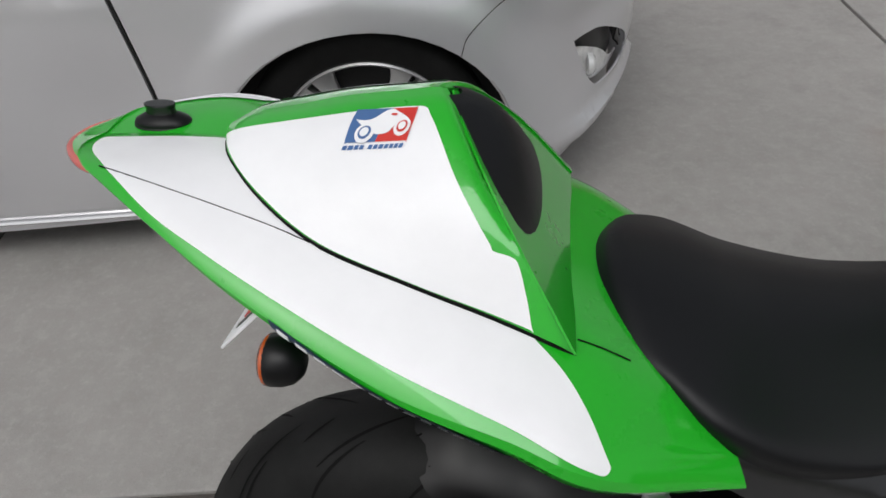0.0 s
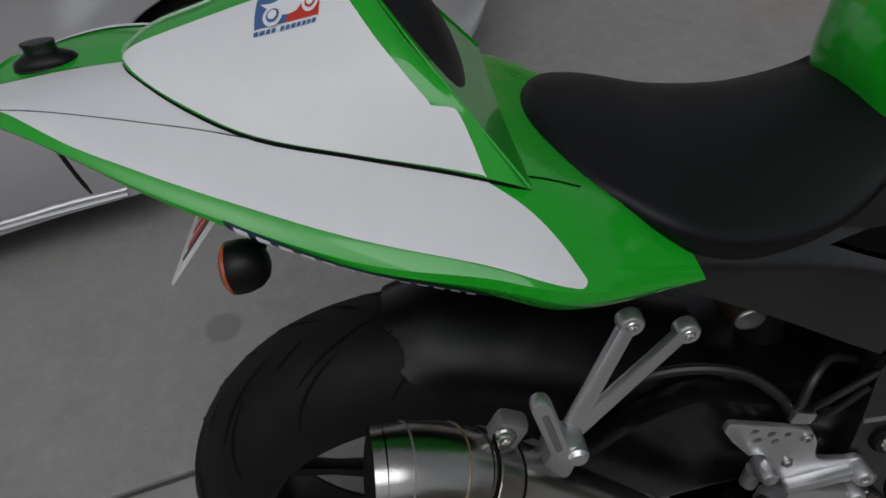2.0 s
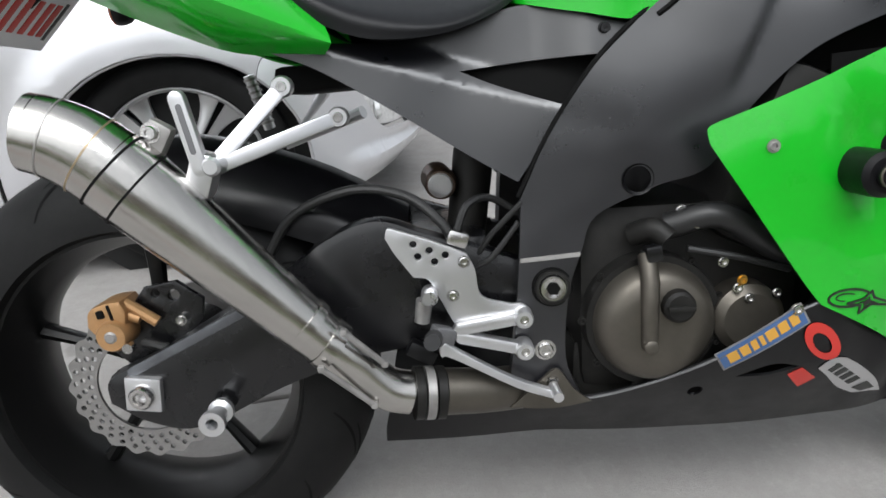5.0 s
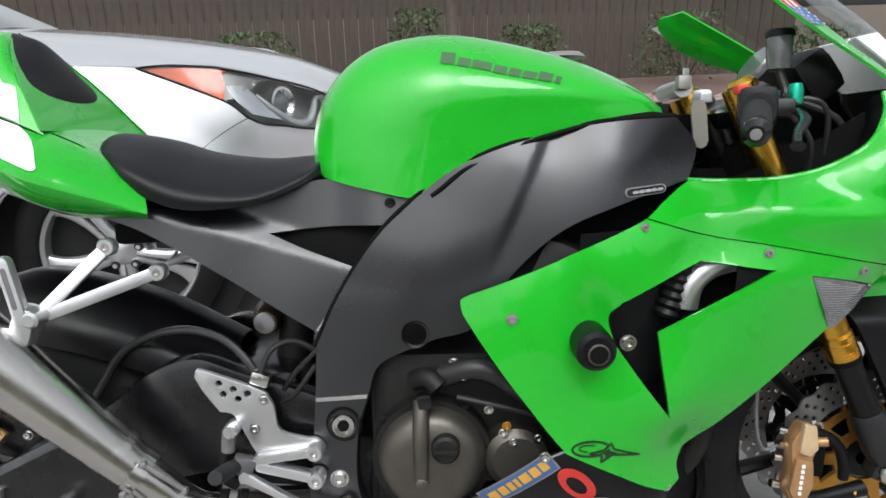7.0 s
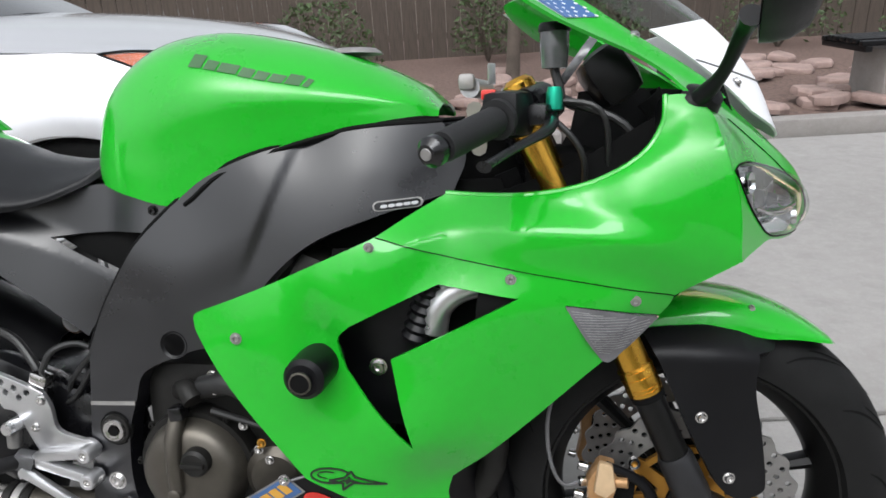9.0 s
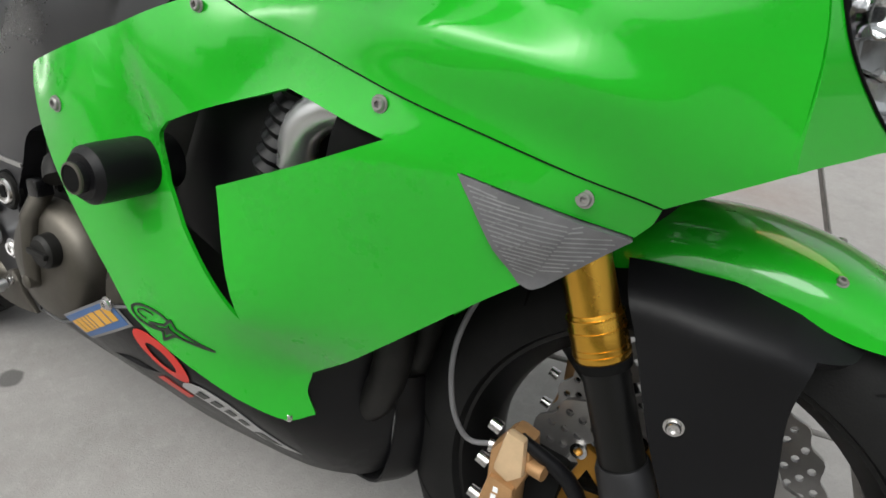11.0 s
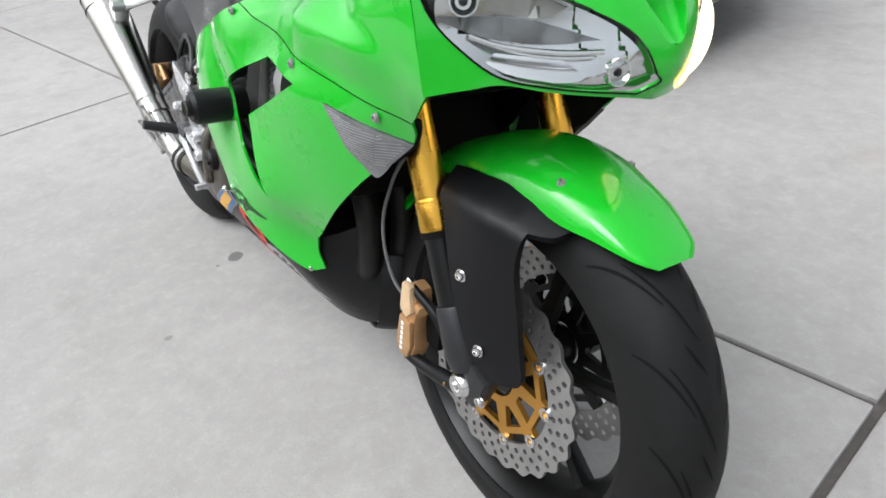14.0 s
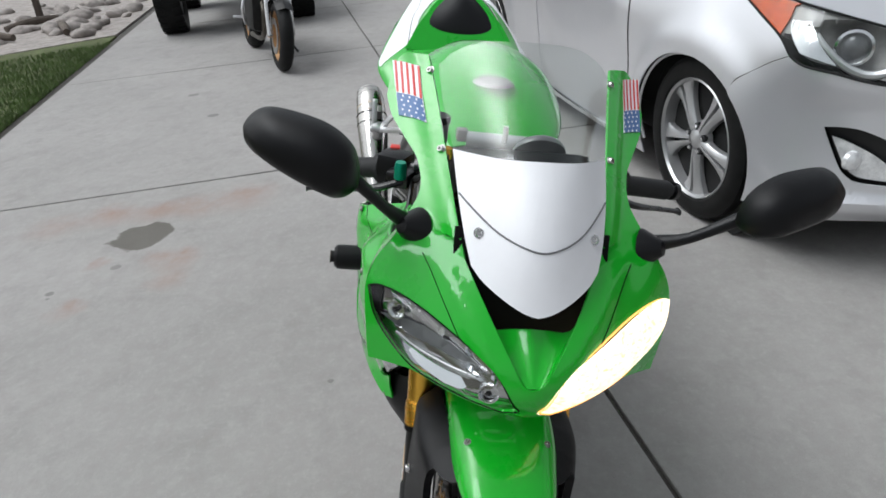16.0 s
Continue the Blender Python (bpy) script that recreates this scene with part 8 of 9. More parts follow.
for s in (-1, 1):
    fg = part("fog_lamp", wrapped([(sum(q[0] for q in FOG) / len(FOG) + (a - sum(q[0] for q in FOG) / len(FOG)) * 1.05, 0.42 + (z - 0.42) * 1.05) for a, z in FOG] if s < 0 else [(-sum(q[0] for q in FOG) / len(FOG) - (a - sum(q[0] for q in FOG) / len(FOG)) * 1.05, 0.42 + (z - 0.42) * 1.05) for a, z in FOG], (), -0.05, 0.004), CAR_DARK, car, "fog lamp in a black recess")
    part("fog_reflector", wrapped(sided(by_y(ring([(0.722, 0.482), (0.69, 0.468), (0.63, 0.430), (0.56, 0.372), (0.46, 0.342)], [(0.46, 0.342), (0.57, 0.345), (0.655, 0.355), (0.68, 0.370)], [(0.68, 0.370), (0.697, 0.40), (0.722, 0.482)], n=4)), s), (), -0.022, 0.006, 0.03), FOG_BOWL, fg)
    part("fog_lens", lathe([(0.0, 0.014), (0.020, 0.011), (0.030, 0.002), (0.033, -0.012)], 24, "x", (CAR_F(0.66, 0.41) - 0.024, s * 0.66, 0.410)), FOG_BOWL, fg)
    hl = part("headlamp", wrapped(sided(LAMP_A, s), (), 0.002, 0.0, 0.03, CORNER), CLEAR, car, "swept-back headlamp with an amber corner")
    hl.visible_shadow = False
    part("lamp_housing", wrapped(sided(LAMP_A, s), (), 0.0, 0.003, 0.022, LampBowl(0.075)), ALU_DULL, hl)
    part("lamp_edge", tube([((CORNER(a, z) + 0.001) * math.cos(a), s * (CORNER(a, z) + 0.001) * math.sin(a), z) for a, z in LAMP_A + LAMP_A[:1]], 0.004, 6), CAR_WELL, hl)
    part("corner_marker", wrapped(sided(AMBER_A, s), (), -0.004, 0.004, 0.03, CORNER), AMBER, hl, "amber corner marker")
    part("side_reflector", wrapped(sided(ring([(ang(0.385, 0.79), 0.825), (ang(0.40, 0.80), 0.79), (ang(0.455, 0.80), 0.735)], [(ang(0.455, 0.80), 0.735), (ang(0.545, 0.74), 0.704)], [(ang(0.545, 0.74), 0.704), (ang(0.50, 0.745), 0.75), (ang(0.43, 0.755), 0.82)], [(ang(0.43, 0.755), 0.82), (ang(0.385, 0.79), 0.825)], n=4), s), (), -0.012, 0.003, 0.02, CORNER), REFLECTOR, hl, "bright side reflector")
    c0 = (0.535, s * 0.678, 0.752)
    q_ = Vector((1, 0, 0)).rotation_difference(Vector((0.72, s * 0.62, 0.08)))
    pj = part("projector_ring", lathe([(0.034, 0.0), (0.046, 0.014), (0.054, 0.012), (0.056, -0.02)], 30, "x", closed=True), CHROME, hl, pose_m=Matrix.LocRotScale(c0, q_, None))
    part("projector_lens", lathe([(0.0, 0.016), (0.02, 0.013), (0.036, 0.002), (0.04, -0.01)], 24, "x"), SMOKE, pj)
    brow = [(0.757, 0.790), (0.752, 0.745), (0.725, 0.702), (0.685, 0.681), (0.645, 0.688), (0.605, 0.722), (0.575, 0.748), (0.525, 0.752)]
    part("lamp_eyebrow", tube([((CORNER(a, z) - 0.012) * math.cos(a), s * (CORNER(a, z) - 0.012) * math.sin(a), z) for a, z in crv(by_y(brow), 4)], [0.006 + 0.008 * math.sin(3.1416 * i / 28) for i in range(29)], 8), ALU, hl, "curved chrome strip round the projector")
    part("lamp_reflector", wrapped(sided(by_y(ring([(0.565, 0.772), (0.545, 0.735), (0.53, 0.700)], [(0.53, 0.700), (0.49, 0.722), (0.46, 0.732)], [(0.46, 0.732), (0.50, 0.752), (0.565, 0.772)], n=3)), s), (), -0.015, 0.003, 0.03, CORNER), SMOKE, hl)
# bonnet, cabin
def bonnet_row(pts):
    return [(x, -y, z) for x, y, z in pts] + [(x, y, z) for x, y, z in pts[::-1][1:]]


BON = Sheet([bonnet_row([(0.13, 0.797, 0.894), (0.37, 0.763, 0.879), (0.51, 0.675, 0.838), (0.67, 0.525, 0.772), (0.795, 0.35, 0.745), (0.835, 0, 0.760)]),
             bonnet_row([(0.0, 0.795, 0.902), (0.14, 0.72, 0.907), (0.26, 0.62, 0.898), (0.40, 0.46, 0.878), (0.50, 0.24, 0.872), (0.52, 0, 0.874)]),
             bonnet_row([(-0.25, 0.80, 0.915), (-0.20, 0.72, 0.935), (-0.12, 0.60, 0.950), (-0.05, 0.44, 0.958), (0.0, 0.22, 0.962), (0.0, 0, 0.962)]),
             bonnet_row([(-0.55, 0.80, 0.928), (-0.56, 0.70, 0.965), (-0.58, 0.58, 0.990), (-0.60, 0.42, 1.008), (-0.62, 0.22, 1.018), (-0.62, 0, 1.02)])])
part("bonnet", sheet_mesh(BON, 18, 24, 0.006, (0, 0, 1)), SILVER, car)
CAB = Sheet([[(-0.55, k * 0.76, 1.00 - 0.05 * abs(k)) for k in (-1, -0.5, 0, 0.5, 1)], [(-1.25, k * 0.66, 1.40 - 0.07 * abs(k)) for k in (-1, -0.5, 0, 0.5, 1)], [(-1.8, k * 0.62, 1.47 - 0.05 * abs(k)) for k in (-1, -0.5, 0, 0.5, 1)],
             [(-2.8, k * 0.60, 1.42 - 0.05 * abs(k)) for k in (-1, -0.5, 0, 0.5, 1)], [(-3.35, k * 0.64, 1.0) for k in (-1, -0.5, 0, 0.5, 1)]])
part("roof", sheet_mesh(CAB, 24, 10, 0.01, (0, 0, 1)), SILVER, car)
part("windscreen", sheet_mesh(Sheet([[(-0.50 + 0.0 * k, k * 0.70, 1.015 - 0.05 * abs(k)) for k in (-1, 0, 1)], [(-1.22, k * 0.60, 1.405 - 0.06 * abs(k)) for k in (-1, 0, 1)]]), 8, 8, 0.006, (1, 0, 1)), TINTED, car)
for s in (-1, 1):
    part("side_window", sheet_mesh(Sheet([[(x, s * (w0 + (w1 - w0) * k), z0 + (z1 - z0) * k) for k in (0, 0.5, 1)] for x, w0, w1, z0, z1 in ((-0.72, 0.84, 0.80, 0.93, 0.97), (-1.25, 0.86, 0.68, 0.965, 1.36), (-1.9, 0.87, 0.64, 0.99, 1.42), (-2.8, 0.84, 0.66, 1.01, 1.36), (-3.25, 0.80, 0.76, 1.02, 1.06))]), 14, 6, 0.006, (0, s, 0.3)), TINTED, car)
part("tailgate", block((0.1, 1.6, 0.75), (-3.36, 0, 0.62), 0.04), SILVER, car)
part("underbody", block((3.6, 1.45, 0.12), (-1.35, 0, 0.25), 0.02), CAR_WELL, car)
part("engine_bay", block((0.9, 1.1, 0.45), (0.1, 0, 0.52), 0.02), CAR_WELL, car)


def car_wheel(x0, s):
    R = 0.322
    wm = pose(x0, s * 0.748, R)
    w = part("wheel", lathe([(0.228, -0.09), (0.236, -0.10), (0.241, -0.095), (0.231, -0.085), (0.219, 0.0), (0.231, 0.085), (0.241, 0.095), (0.236, 0.088), (0.226, 0.0)], 56, "y", closed=True), ALLOY, car, "silver alloy wheel with five split spokes", pose_m=wm)
    part("tyre", lathe([(0.237, s * 0.09), (0.248, s * 0.102), (0.278, s * 0.108), (0.306, s * 0.10), (0.320, s * 0.085), (R, 0.0), (0.320, -s * 0.085), (0.306, -s * 0.10), (0.240, -s * 0.10), (0.220, -s * 0.085)], 64, "y", closed=True), RUBBER, w, "black road tyre")
    # black disc added to keep the gaps between the spokes dark
    part("wheel_back", lathe([(0.0, s * 0.005), (0.22, -s * 0.01), (0.22, -s * 0.02)], 40, "y"), CAR_WELL, w)
    part("brake_disc", lathe([(0.06, s * 0.028), (0.125, s * 0.028), (0.125, s * 0.018), (0.06, s * 0.018)], 32, "y", closed=True), ALU_DULL, w)
    for i in range(5):
        a = 2 * math.pi * i / 5 + 2.20
        for d in (-1, 1):
            # one blade of the pair: a raised inner edge along the slot, falling away to the window
            rows = []
            for r, q0, q1, dep in ((0.040, 0.0005, 0.028, 0.086), (0.075, 0.0025, 0.027, 0.088), (0.115, 0.0045, 0.030, 0.086), (0.155, 0.0065, 0.038, 0.083), (0.190, 0.0085, 0.052, 0.080), (0.212, 0.0095, 0.068, 0.080), (0.228, 0.010, 0.086, 0.082)):
                row = []
                for q, dy in ((q0, -0.030), (q0, -0.004), (q0 + 0.004, 0.0), (q0 + (q1 - q0) * 0.55, -0.003), (q1 - 0.003, -0.010), (q1, -0.016), (q1, -0.034)):
                    row.append((r * math.cos(a) - d * q * math.sin(a), s * (dep + dy), r * math.sin(a) + d * q * math.cos(a)))
                rows.append(row)
            part("spoke", sheet_mesh(Sheet(rows), 12, 12, 0, (0, s, 0)), ALLOY, w, "", 28)
        b = a + math.pi / 5
        part("lug_nut", lathe([(0.0, s * 0.092), (0.008, s * 0.092), (0.0095, s * 0.07)], 6, "y", (0.052 * math.cos(b), 0, 0.052 * math.sin(b))), CHROME, w)
        # dark disc paints the shade in the pocket round the nut
        part("lug_recess", lathe([(0.0, s * 0.0845), (0.014, s * 0.0845), (0.0155, s * 0.07)], 16, "y", (0.052 * math.cos(b), 0, 0.052 * math.sin(b))), CAR_DARK, w)
    part("hub_cap", lathe([(0.0, s * 0.094), (0.020, s * 0.093), (0.029, s * 0.088), (0.045, s * 0.080), (0.066, s * 0.072), (0.070, s * 0.05)], 28, "y"), ALLOY, w)


for x0 in (0.0, -2.65):
    for s in (-1, 1):
        car_wheel(x0, s)


# ---- beside and behind the driveway ----
STONE = mat("pink_flagstone", (0.30, 0.215, 0.19), 0.85, grain=0.5, grain_scale=120, vary=0.3, vary_scale=5)
ROCK = mat("grey_pink_rock", (0.30, 0.27, 0.25), 0.9, grain=0.6, grain_scale=80, vary=0.35, vary_scale=8)
MULCH = mat("bark_mulch", (0.13, 0.085, 0.07), 0.95, grain=1.0, grain_scale=90, vary=0.5, vary_scale=30)
GRASS = mat("grass", (0.085, 0.14, 0.035), 0.6, vary=0.45, vary_scale=4)
TURF = mat("turf_soil", (0.075, 0.09, 0.03), 0.95, grain=0.8, grain_scale=120, vary=0.4, vary_scale=6)
WOOD_DARK = mat("weathered_dark_wood", (0.075, 0.058, 0.046), 0.8, grain=0.5, grain_scale=40, stretch=(8, 8, 0.6), vary=0.3, vary_scale=6)
BARK = mat("bark", (0.10, 0.08, 0.065), 0.9, grain=0.9, grain_scale=40, vary=0.3)
LEAF = mat("leaf", (0.05, 0.085, 0.025), 0.55, vary=0.4, vary_scale=10)
ASPHALT = mat("street_surface", (0.22, 0.21, 0.20), 0.9, grain=0.6, grain_scale=150, vary=0.15, vary_scale=2)
rnd = random.Random(7)

# kerb along the bed, in lengths
kb = thing("kerb", "low concrete kerb between the driveway and the stone bed", "kerb", DRIVE, kind="structure")
for i in range(8):
    part("kerb_stone", block((2.98, 0.15, 0.16), (-16.4 + i * 3.0, 2.885, 0.03), 0.018), KERB, kb)
part("stone_bed", block((26, 9, 0.06), (-6.5, 7.5, 0.03), 0.0), MULCH, label="dark bark mulch bed behind the kerb", kind="structure", smooth=0, pose_m=DRIVE)


def stone(r, h, sides, seedn):
    """An irregular flat slab of stone with worn edges."""
    q = random.Random(seedn)
    bm = bmesh.new()
    rings = []
    rad = [r * q.uniform(0.72, 1.1) for _ in range(sides)]
    for k, z in ((0.97, 0.0), (1.0, h * 0.5), (0.95, h * 0.85), (0.85, h)):
        rings.append([bm.verts.new((rad[i] * k * math.cos(2 * math.pi * i / sides), rad[i] * 0.75 * k * math.sin(2 * math.pi * i / sides), z + q.uniform(-0.1, 0.1) * h * (z > 0))) for i in range(sides)])
    for a, b in zip(rings, rings[1:]):
        for i in range(sides):
            bm.faces.new((a[i - 1], a[i], b[i], b[i - 1]))
    bm.faces.new(rings[-1])
    bmesh.ops.recalc_face_normals(bm, faces=bm.faces[:])
    return bm


kinds = []
for k in range(7):
    o = part("flagstone", stone(0.21, 0.06, 9, k), STONE, pose_m=DRIVE @ pose(-2 + k * 0.55, 3.25, 0.055, 0, 0, 40 * k), smooth=30)
    tagged(o, "flat pinkish flagstone lying in the mulch bed", "stone", "flagstones in the bed")
    kinds.append(o)
for i in range(170):
    u, v = rnd.uniform(-3.0, 5.2), 3.15 + abs(rnd.gauss(0, 1.2))
    copy_thing(kinds[i % 7], DRIVE @ pose(u, v, 0.055 + rnd.uniform(0, 0.05), rnd.uniform(-6, 6), rnd.uniform(-6, 6), rnd.uniform(0, 360)))

# slatted bench on a concrete foot
bench = thing("garden_bench", "black slatted garden bench on grey concrete supports", "bench", pose(3.62, 4.45, 0.05, 0, 0, 8))
for x in (-0.05, 1.25):
    part("support", block((0.26, 0.42, 0.40), (x, 0, 0.20), 0.02), KERB, bench)
for i in range(7):
    part("slat", block((1.9, 0.055, 0.035), (0.55, -0.24 + i * 0.08, 0.43 + (0.02 if i in (0, 6) else 0.03)), 0.008), BLACK_PLASTIC, bench)
part("end_rail", block((0.05, 0.56, 0.04), (-0.36, 0, 0.415), 0.008), BLACK_PLASTIC, bench)
part("end_rail", block((0.05, 0.56, 0.04), (1.46, 0, 0.415), 0.008), BLACK_PLASTIC, bench)

# board fence behind the bed
fence = thing("fence", "weathered dark wooden board fence behind the bed", "fence", DRIVE)
bd = None
for i in range(70):
    bm = block((0.19, 0.022, 1.6), (0, 0, 0), 0.004) if bd is None else None
    if bd is None:
        bd = part("board", bm, WOOD_DARK, fence, pose_m=pose(-8.0, 8.2, 0.85), smooth=0)
    else:
        shared("board", bd.data, fence, pose(-8.0 + i * 0.2, 8.2 + rnd.uniform(-0.004, 0.004), 0.85 + rnd.uniform(-0.01, 0.01)))
for z in (0.35, 1.3):
    part("fence_rail", block((14, 0.04, 0.09), (-1.1, 8.235, z), 0.004), WOOD_DARK, fence, smooth=0)


def shrub(name, at, r, h, n, seedn, label):
    q = random.Random(seedn)
    e = thing(name, label, "shrub", pose(*at))
    bm = bmesh.new()
    for i in range(9):
        a = q.uniform(0, 6.28)
        add(bm, tube([(0, 0, 0), (0.4 * r * math.cos(a), 0.4 * r * math.sin(a), h * 0.5), (0.8 * r * math.cos(a + 0.3), 0.8 * r * math.sin(a + 0.3), h * q.uniform(0.7, 1))], [0.014, 0.009, 0.004], 5))
    part("stem", bm, BARK, e)
    vs, fs = [], []
    for i in range(n):
        a, rr, z = q.uniform(0, 6.28), r * q.uniform(0.1, 1) ** 0.6, h * q.uniform(0.15, 1.05)
        rr *= 1 - 0.4 * (z / h) ** 2
        c = Vector((rr * math.cos(a), rr * math.sin(a), z))
        m = Euler((q.uniform(0, 6.28), q.uniform(-1, 1), q.uniform(0, 6.28))).to_matrix()
        s = q.uniform(0.02, 0.045)
        k = len(vs)
        for p in ((-1, 0, 0), (0, -0.45, 0.1), (1, 0, 0), (0, 0.45, 0.1)):
            vs.append(c + m @ (Vector(p) * s))
        fs.append((k, k + 1, k + 2, k + 3))
    me = bpy.data.meshes.new("crown")
    me.from_pydata(vs, [], fs)
    me.materials.append(LEAF)
    ob = new("crown", me)
    ob.parent = e
    tagged(ob, kind="stuff")


for i, (u, v, r, h) in enumerate(((1.3, 6.8, 0.6, 0.8), (3.6, 7.2, 0.8, 0.9), (0.0, 7.4, 0.5, 1.0), (-2.0, 7.0, 0.7, 0.8), (5.2, 6.6, 0.7, 0.7))):
    p = DRIVE @ Vector((u, v, 0.05))
    shrub("shrub", tuple(p), r, h, 900, 20 + i, "loose dark green shrub in front of the fence")
# a young trunk in the bed
tr = thing("tree", "slim bare tree trunk with thin limbs and sparse leaves", "tree", DRIVE @ pose(0.1, 5.6, 0.05))
part("trunk", tube([(0, 0, 0), (0.03, 0.02, 0.8), (0.0, 0.05, 1.7), (0.05, 0.0, 2.6)], [0.075, 0.06, 0.05, 0.03], 12, 3), BARK, tr)
for i in range(6):
    a = i * 1.1
    part("limb", tube([(0.02, 0.03, 1.5 + i * 0.15), (0.3 * math.cos(a), 0.3 * math.sin(a), 1.9 + i * 0.15), (0.7 * math.cos(a), 0.7 * math.sin(a), 2.2 + i * 0.15)], [0.03, 0.02, 0.008], 7, 3), BARK, tr)
vs, fs = [], []
for i in range(700):
    a, rr, z = rnd.uniform(0, 6.28), rnd.uniform(0.1, 0.95), rnd.uniform(1.9, 3.1)
    c = Vector((rr * math.cos(a), rr * math.sin(a), z))
    m = Euler((rnd.uniform(0, 6.28), rnd.uniform(-1, 1), rnd.uniform(0, 6.28))).to_matrix()
    k = len(vs)
    for p in ((-1, 0, 0), (0, -0.45, 0.1), (1, 0, 0), (0, 0.45, 0.1)):
        vs.append(c + m @ (Vector(p) * rnd.uniform(0.025, 0.05)))
    fs.append((k, k + 1, k + 2, k + 3))
me = bpy.data.meshes.new("crown")
me.from_pydata(vs, [], fs)
me.materials.append(LEAF)
ob = new("crown", me)
ob.parent = tr
tagged(ob, kind="stuff")

# lawn strip and rock bed on the other edge of the driveway
part("lawn", slab([(-9.2, -3.0), (3.0, -2.93), (3.0, -9), (-7.4, -9), (-8.4, -5.0)], -0.03, 0.012, plane="xy"), TURF, label="short green lawn beside the driveway", kind="structure", smooth=0, pose_m=DRIVE)
vs, fs = [], []
for i in range(26000):
    u = -9.0 + 6.0 * rnd.random() ** 0.9
    v = -2.94 - 2.6 * rnd.random() ** 1.4
    if u < -8.6 + (-v - 2.94) * 0.35:
        continue
    p = DRIVE @ Vector((u, v, 0.01))
    a, h, w = rnd.uniform(0, 6.28), rnd.uniform(0.025, 0.06), rnd.uniform(0.003, 0.006)
    d = Vector((math.cos(a), math.sin(a), 0))
    t = Vector((rnd.uniform(-0.02, 0.02), rnd.uniform(-0.02, 0.02), h))
    k = len(vs)
    vs += [p - d * w, p + d * w, p + t]
    fs.append((k, k + 1, k + 2))
me = bpy.data.meshes.new("grass")
me.from_pydata(vs, [], fs)
me.materials.append(GRASS)
tagged(new("grass", me), "short green lawn grass", "grass", kind="stuff")
part("rock_bed", slab([(-20, -2.98), (-9.25, -3.02), (-8.45, -5.0), (-7.5, -9), (-20, -9)], -0.03, 0.015, plane="xy"), ROCK, label="gravel bed of pale pink and grey stones", kind="structure", smooth=0, pose_m=DRIVE)


def rock(r, seedn):
    q = random.Random(seedn)
    bm = bmesh.new()
    bmesh.ops.create_icosphere(bm, subdivisions=2, radius=r)
    off = Vector((q.uniform(0, 9), q.uniform(0, 9), 0))
    for v in bm.verts:
        v.co *= 1 + 0.45 * noise.noise(v.co / r * 0.9 + off)
        v.co.z *= 0.55
    return bm


rk = []
for k in range(5):
    o = part("rock", rock(0.15, 60 + k), ROCK, pose_m=DRIVE @ pose(-10 - k * 0.6, -3.5 - 0.3 * k, 0.05), smooth=30)
    tagged(o, "rounded pale landscaping rock in the gravel bed", "rock", "rocks in the gravel bed")
    rk.append(o)
for i in range(70):
    s = rnd.uniform(0.4, 1.3)
    u, v = rnd.uniform(-15, -8.9), -3.2 - abs(rnd.gauss(0, 1.2))
    if u > -9.0 + (-v - 3.0) * 0.35:
        continue
    o = copy_thing(rk[i % 5], DRIVE @ pose(u, v, 0.03, rnd.uniform(-20, 20), rnd.uniform(-20, 20), rnd.uniform(0, 360)))
    o.scale = (s, s, s)
for i, (u, v, a, L) in enumerate(((-10.2, -3.9, 20, 1.1), (-11.2, -4.6, -35, 0.9), (-9.9, -4.7, 70, 0.6))):
    tagged(part("log", tube([(-L / 2, 0, 0), (0, 0.02, 0.03), (L / 2, 0, 0)], [0.05, 0.06, 0.045], 9, 3), BARK, pose_m=DRIVE @ pose(u, v, 0.07, 0, 0, a)), "dark weathered log lying among the rocks", "log", "logs in the gravel bed")
post = thing("garden_post", "leaning grey wooden post standing in the gravel bed", "post", DRIVE @ pose(-11.6, -4.6, 0.0, 0, -8, 0))
part("post", block((0.09, 0.09, 1.5), (0, 0, 0.72), 0.01), WOOD_DARK, post)
part("street", slab([(-60, -9.5), (-13.2, -9.5), (-15.5, 60), (-60, 60)], -0.028, -0.004, plane="xy"), ASPHALT, label="grey street beyond the rock bed", kind="structure", smooth=0, pose_m=pose(-6, 0, 0))

# ---- unseen wall and trees, added to close the open side and shape reflections ----
STUCCO = mat("pale_stucco", (0.42, 0.38, 0.33), 0.9, grain=0.5, grain_scale=150, vary=0.12, vary_scale=2)
part("reflection_wall", block((16, 0.3, 3.0), (0.5, -16.0, 1.45), 0.01), STUCCO, label="plain pale stucco wall beyond the lawn, unseen, added for reflections", kind="structure", smooth=0, pose_m=DRIVE)
part("reflection_wall_roof", slab([(-16.6, 2.9), (-15.6, 2.9), (-18.2, 4.4), (-19.2, 4.4)], -8, 9, plane="yz"), WOOD_DARK, label="dark roof slope over the added wall, unseen", kind="structure", smooth=0, pose_m=DRIVE)


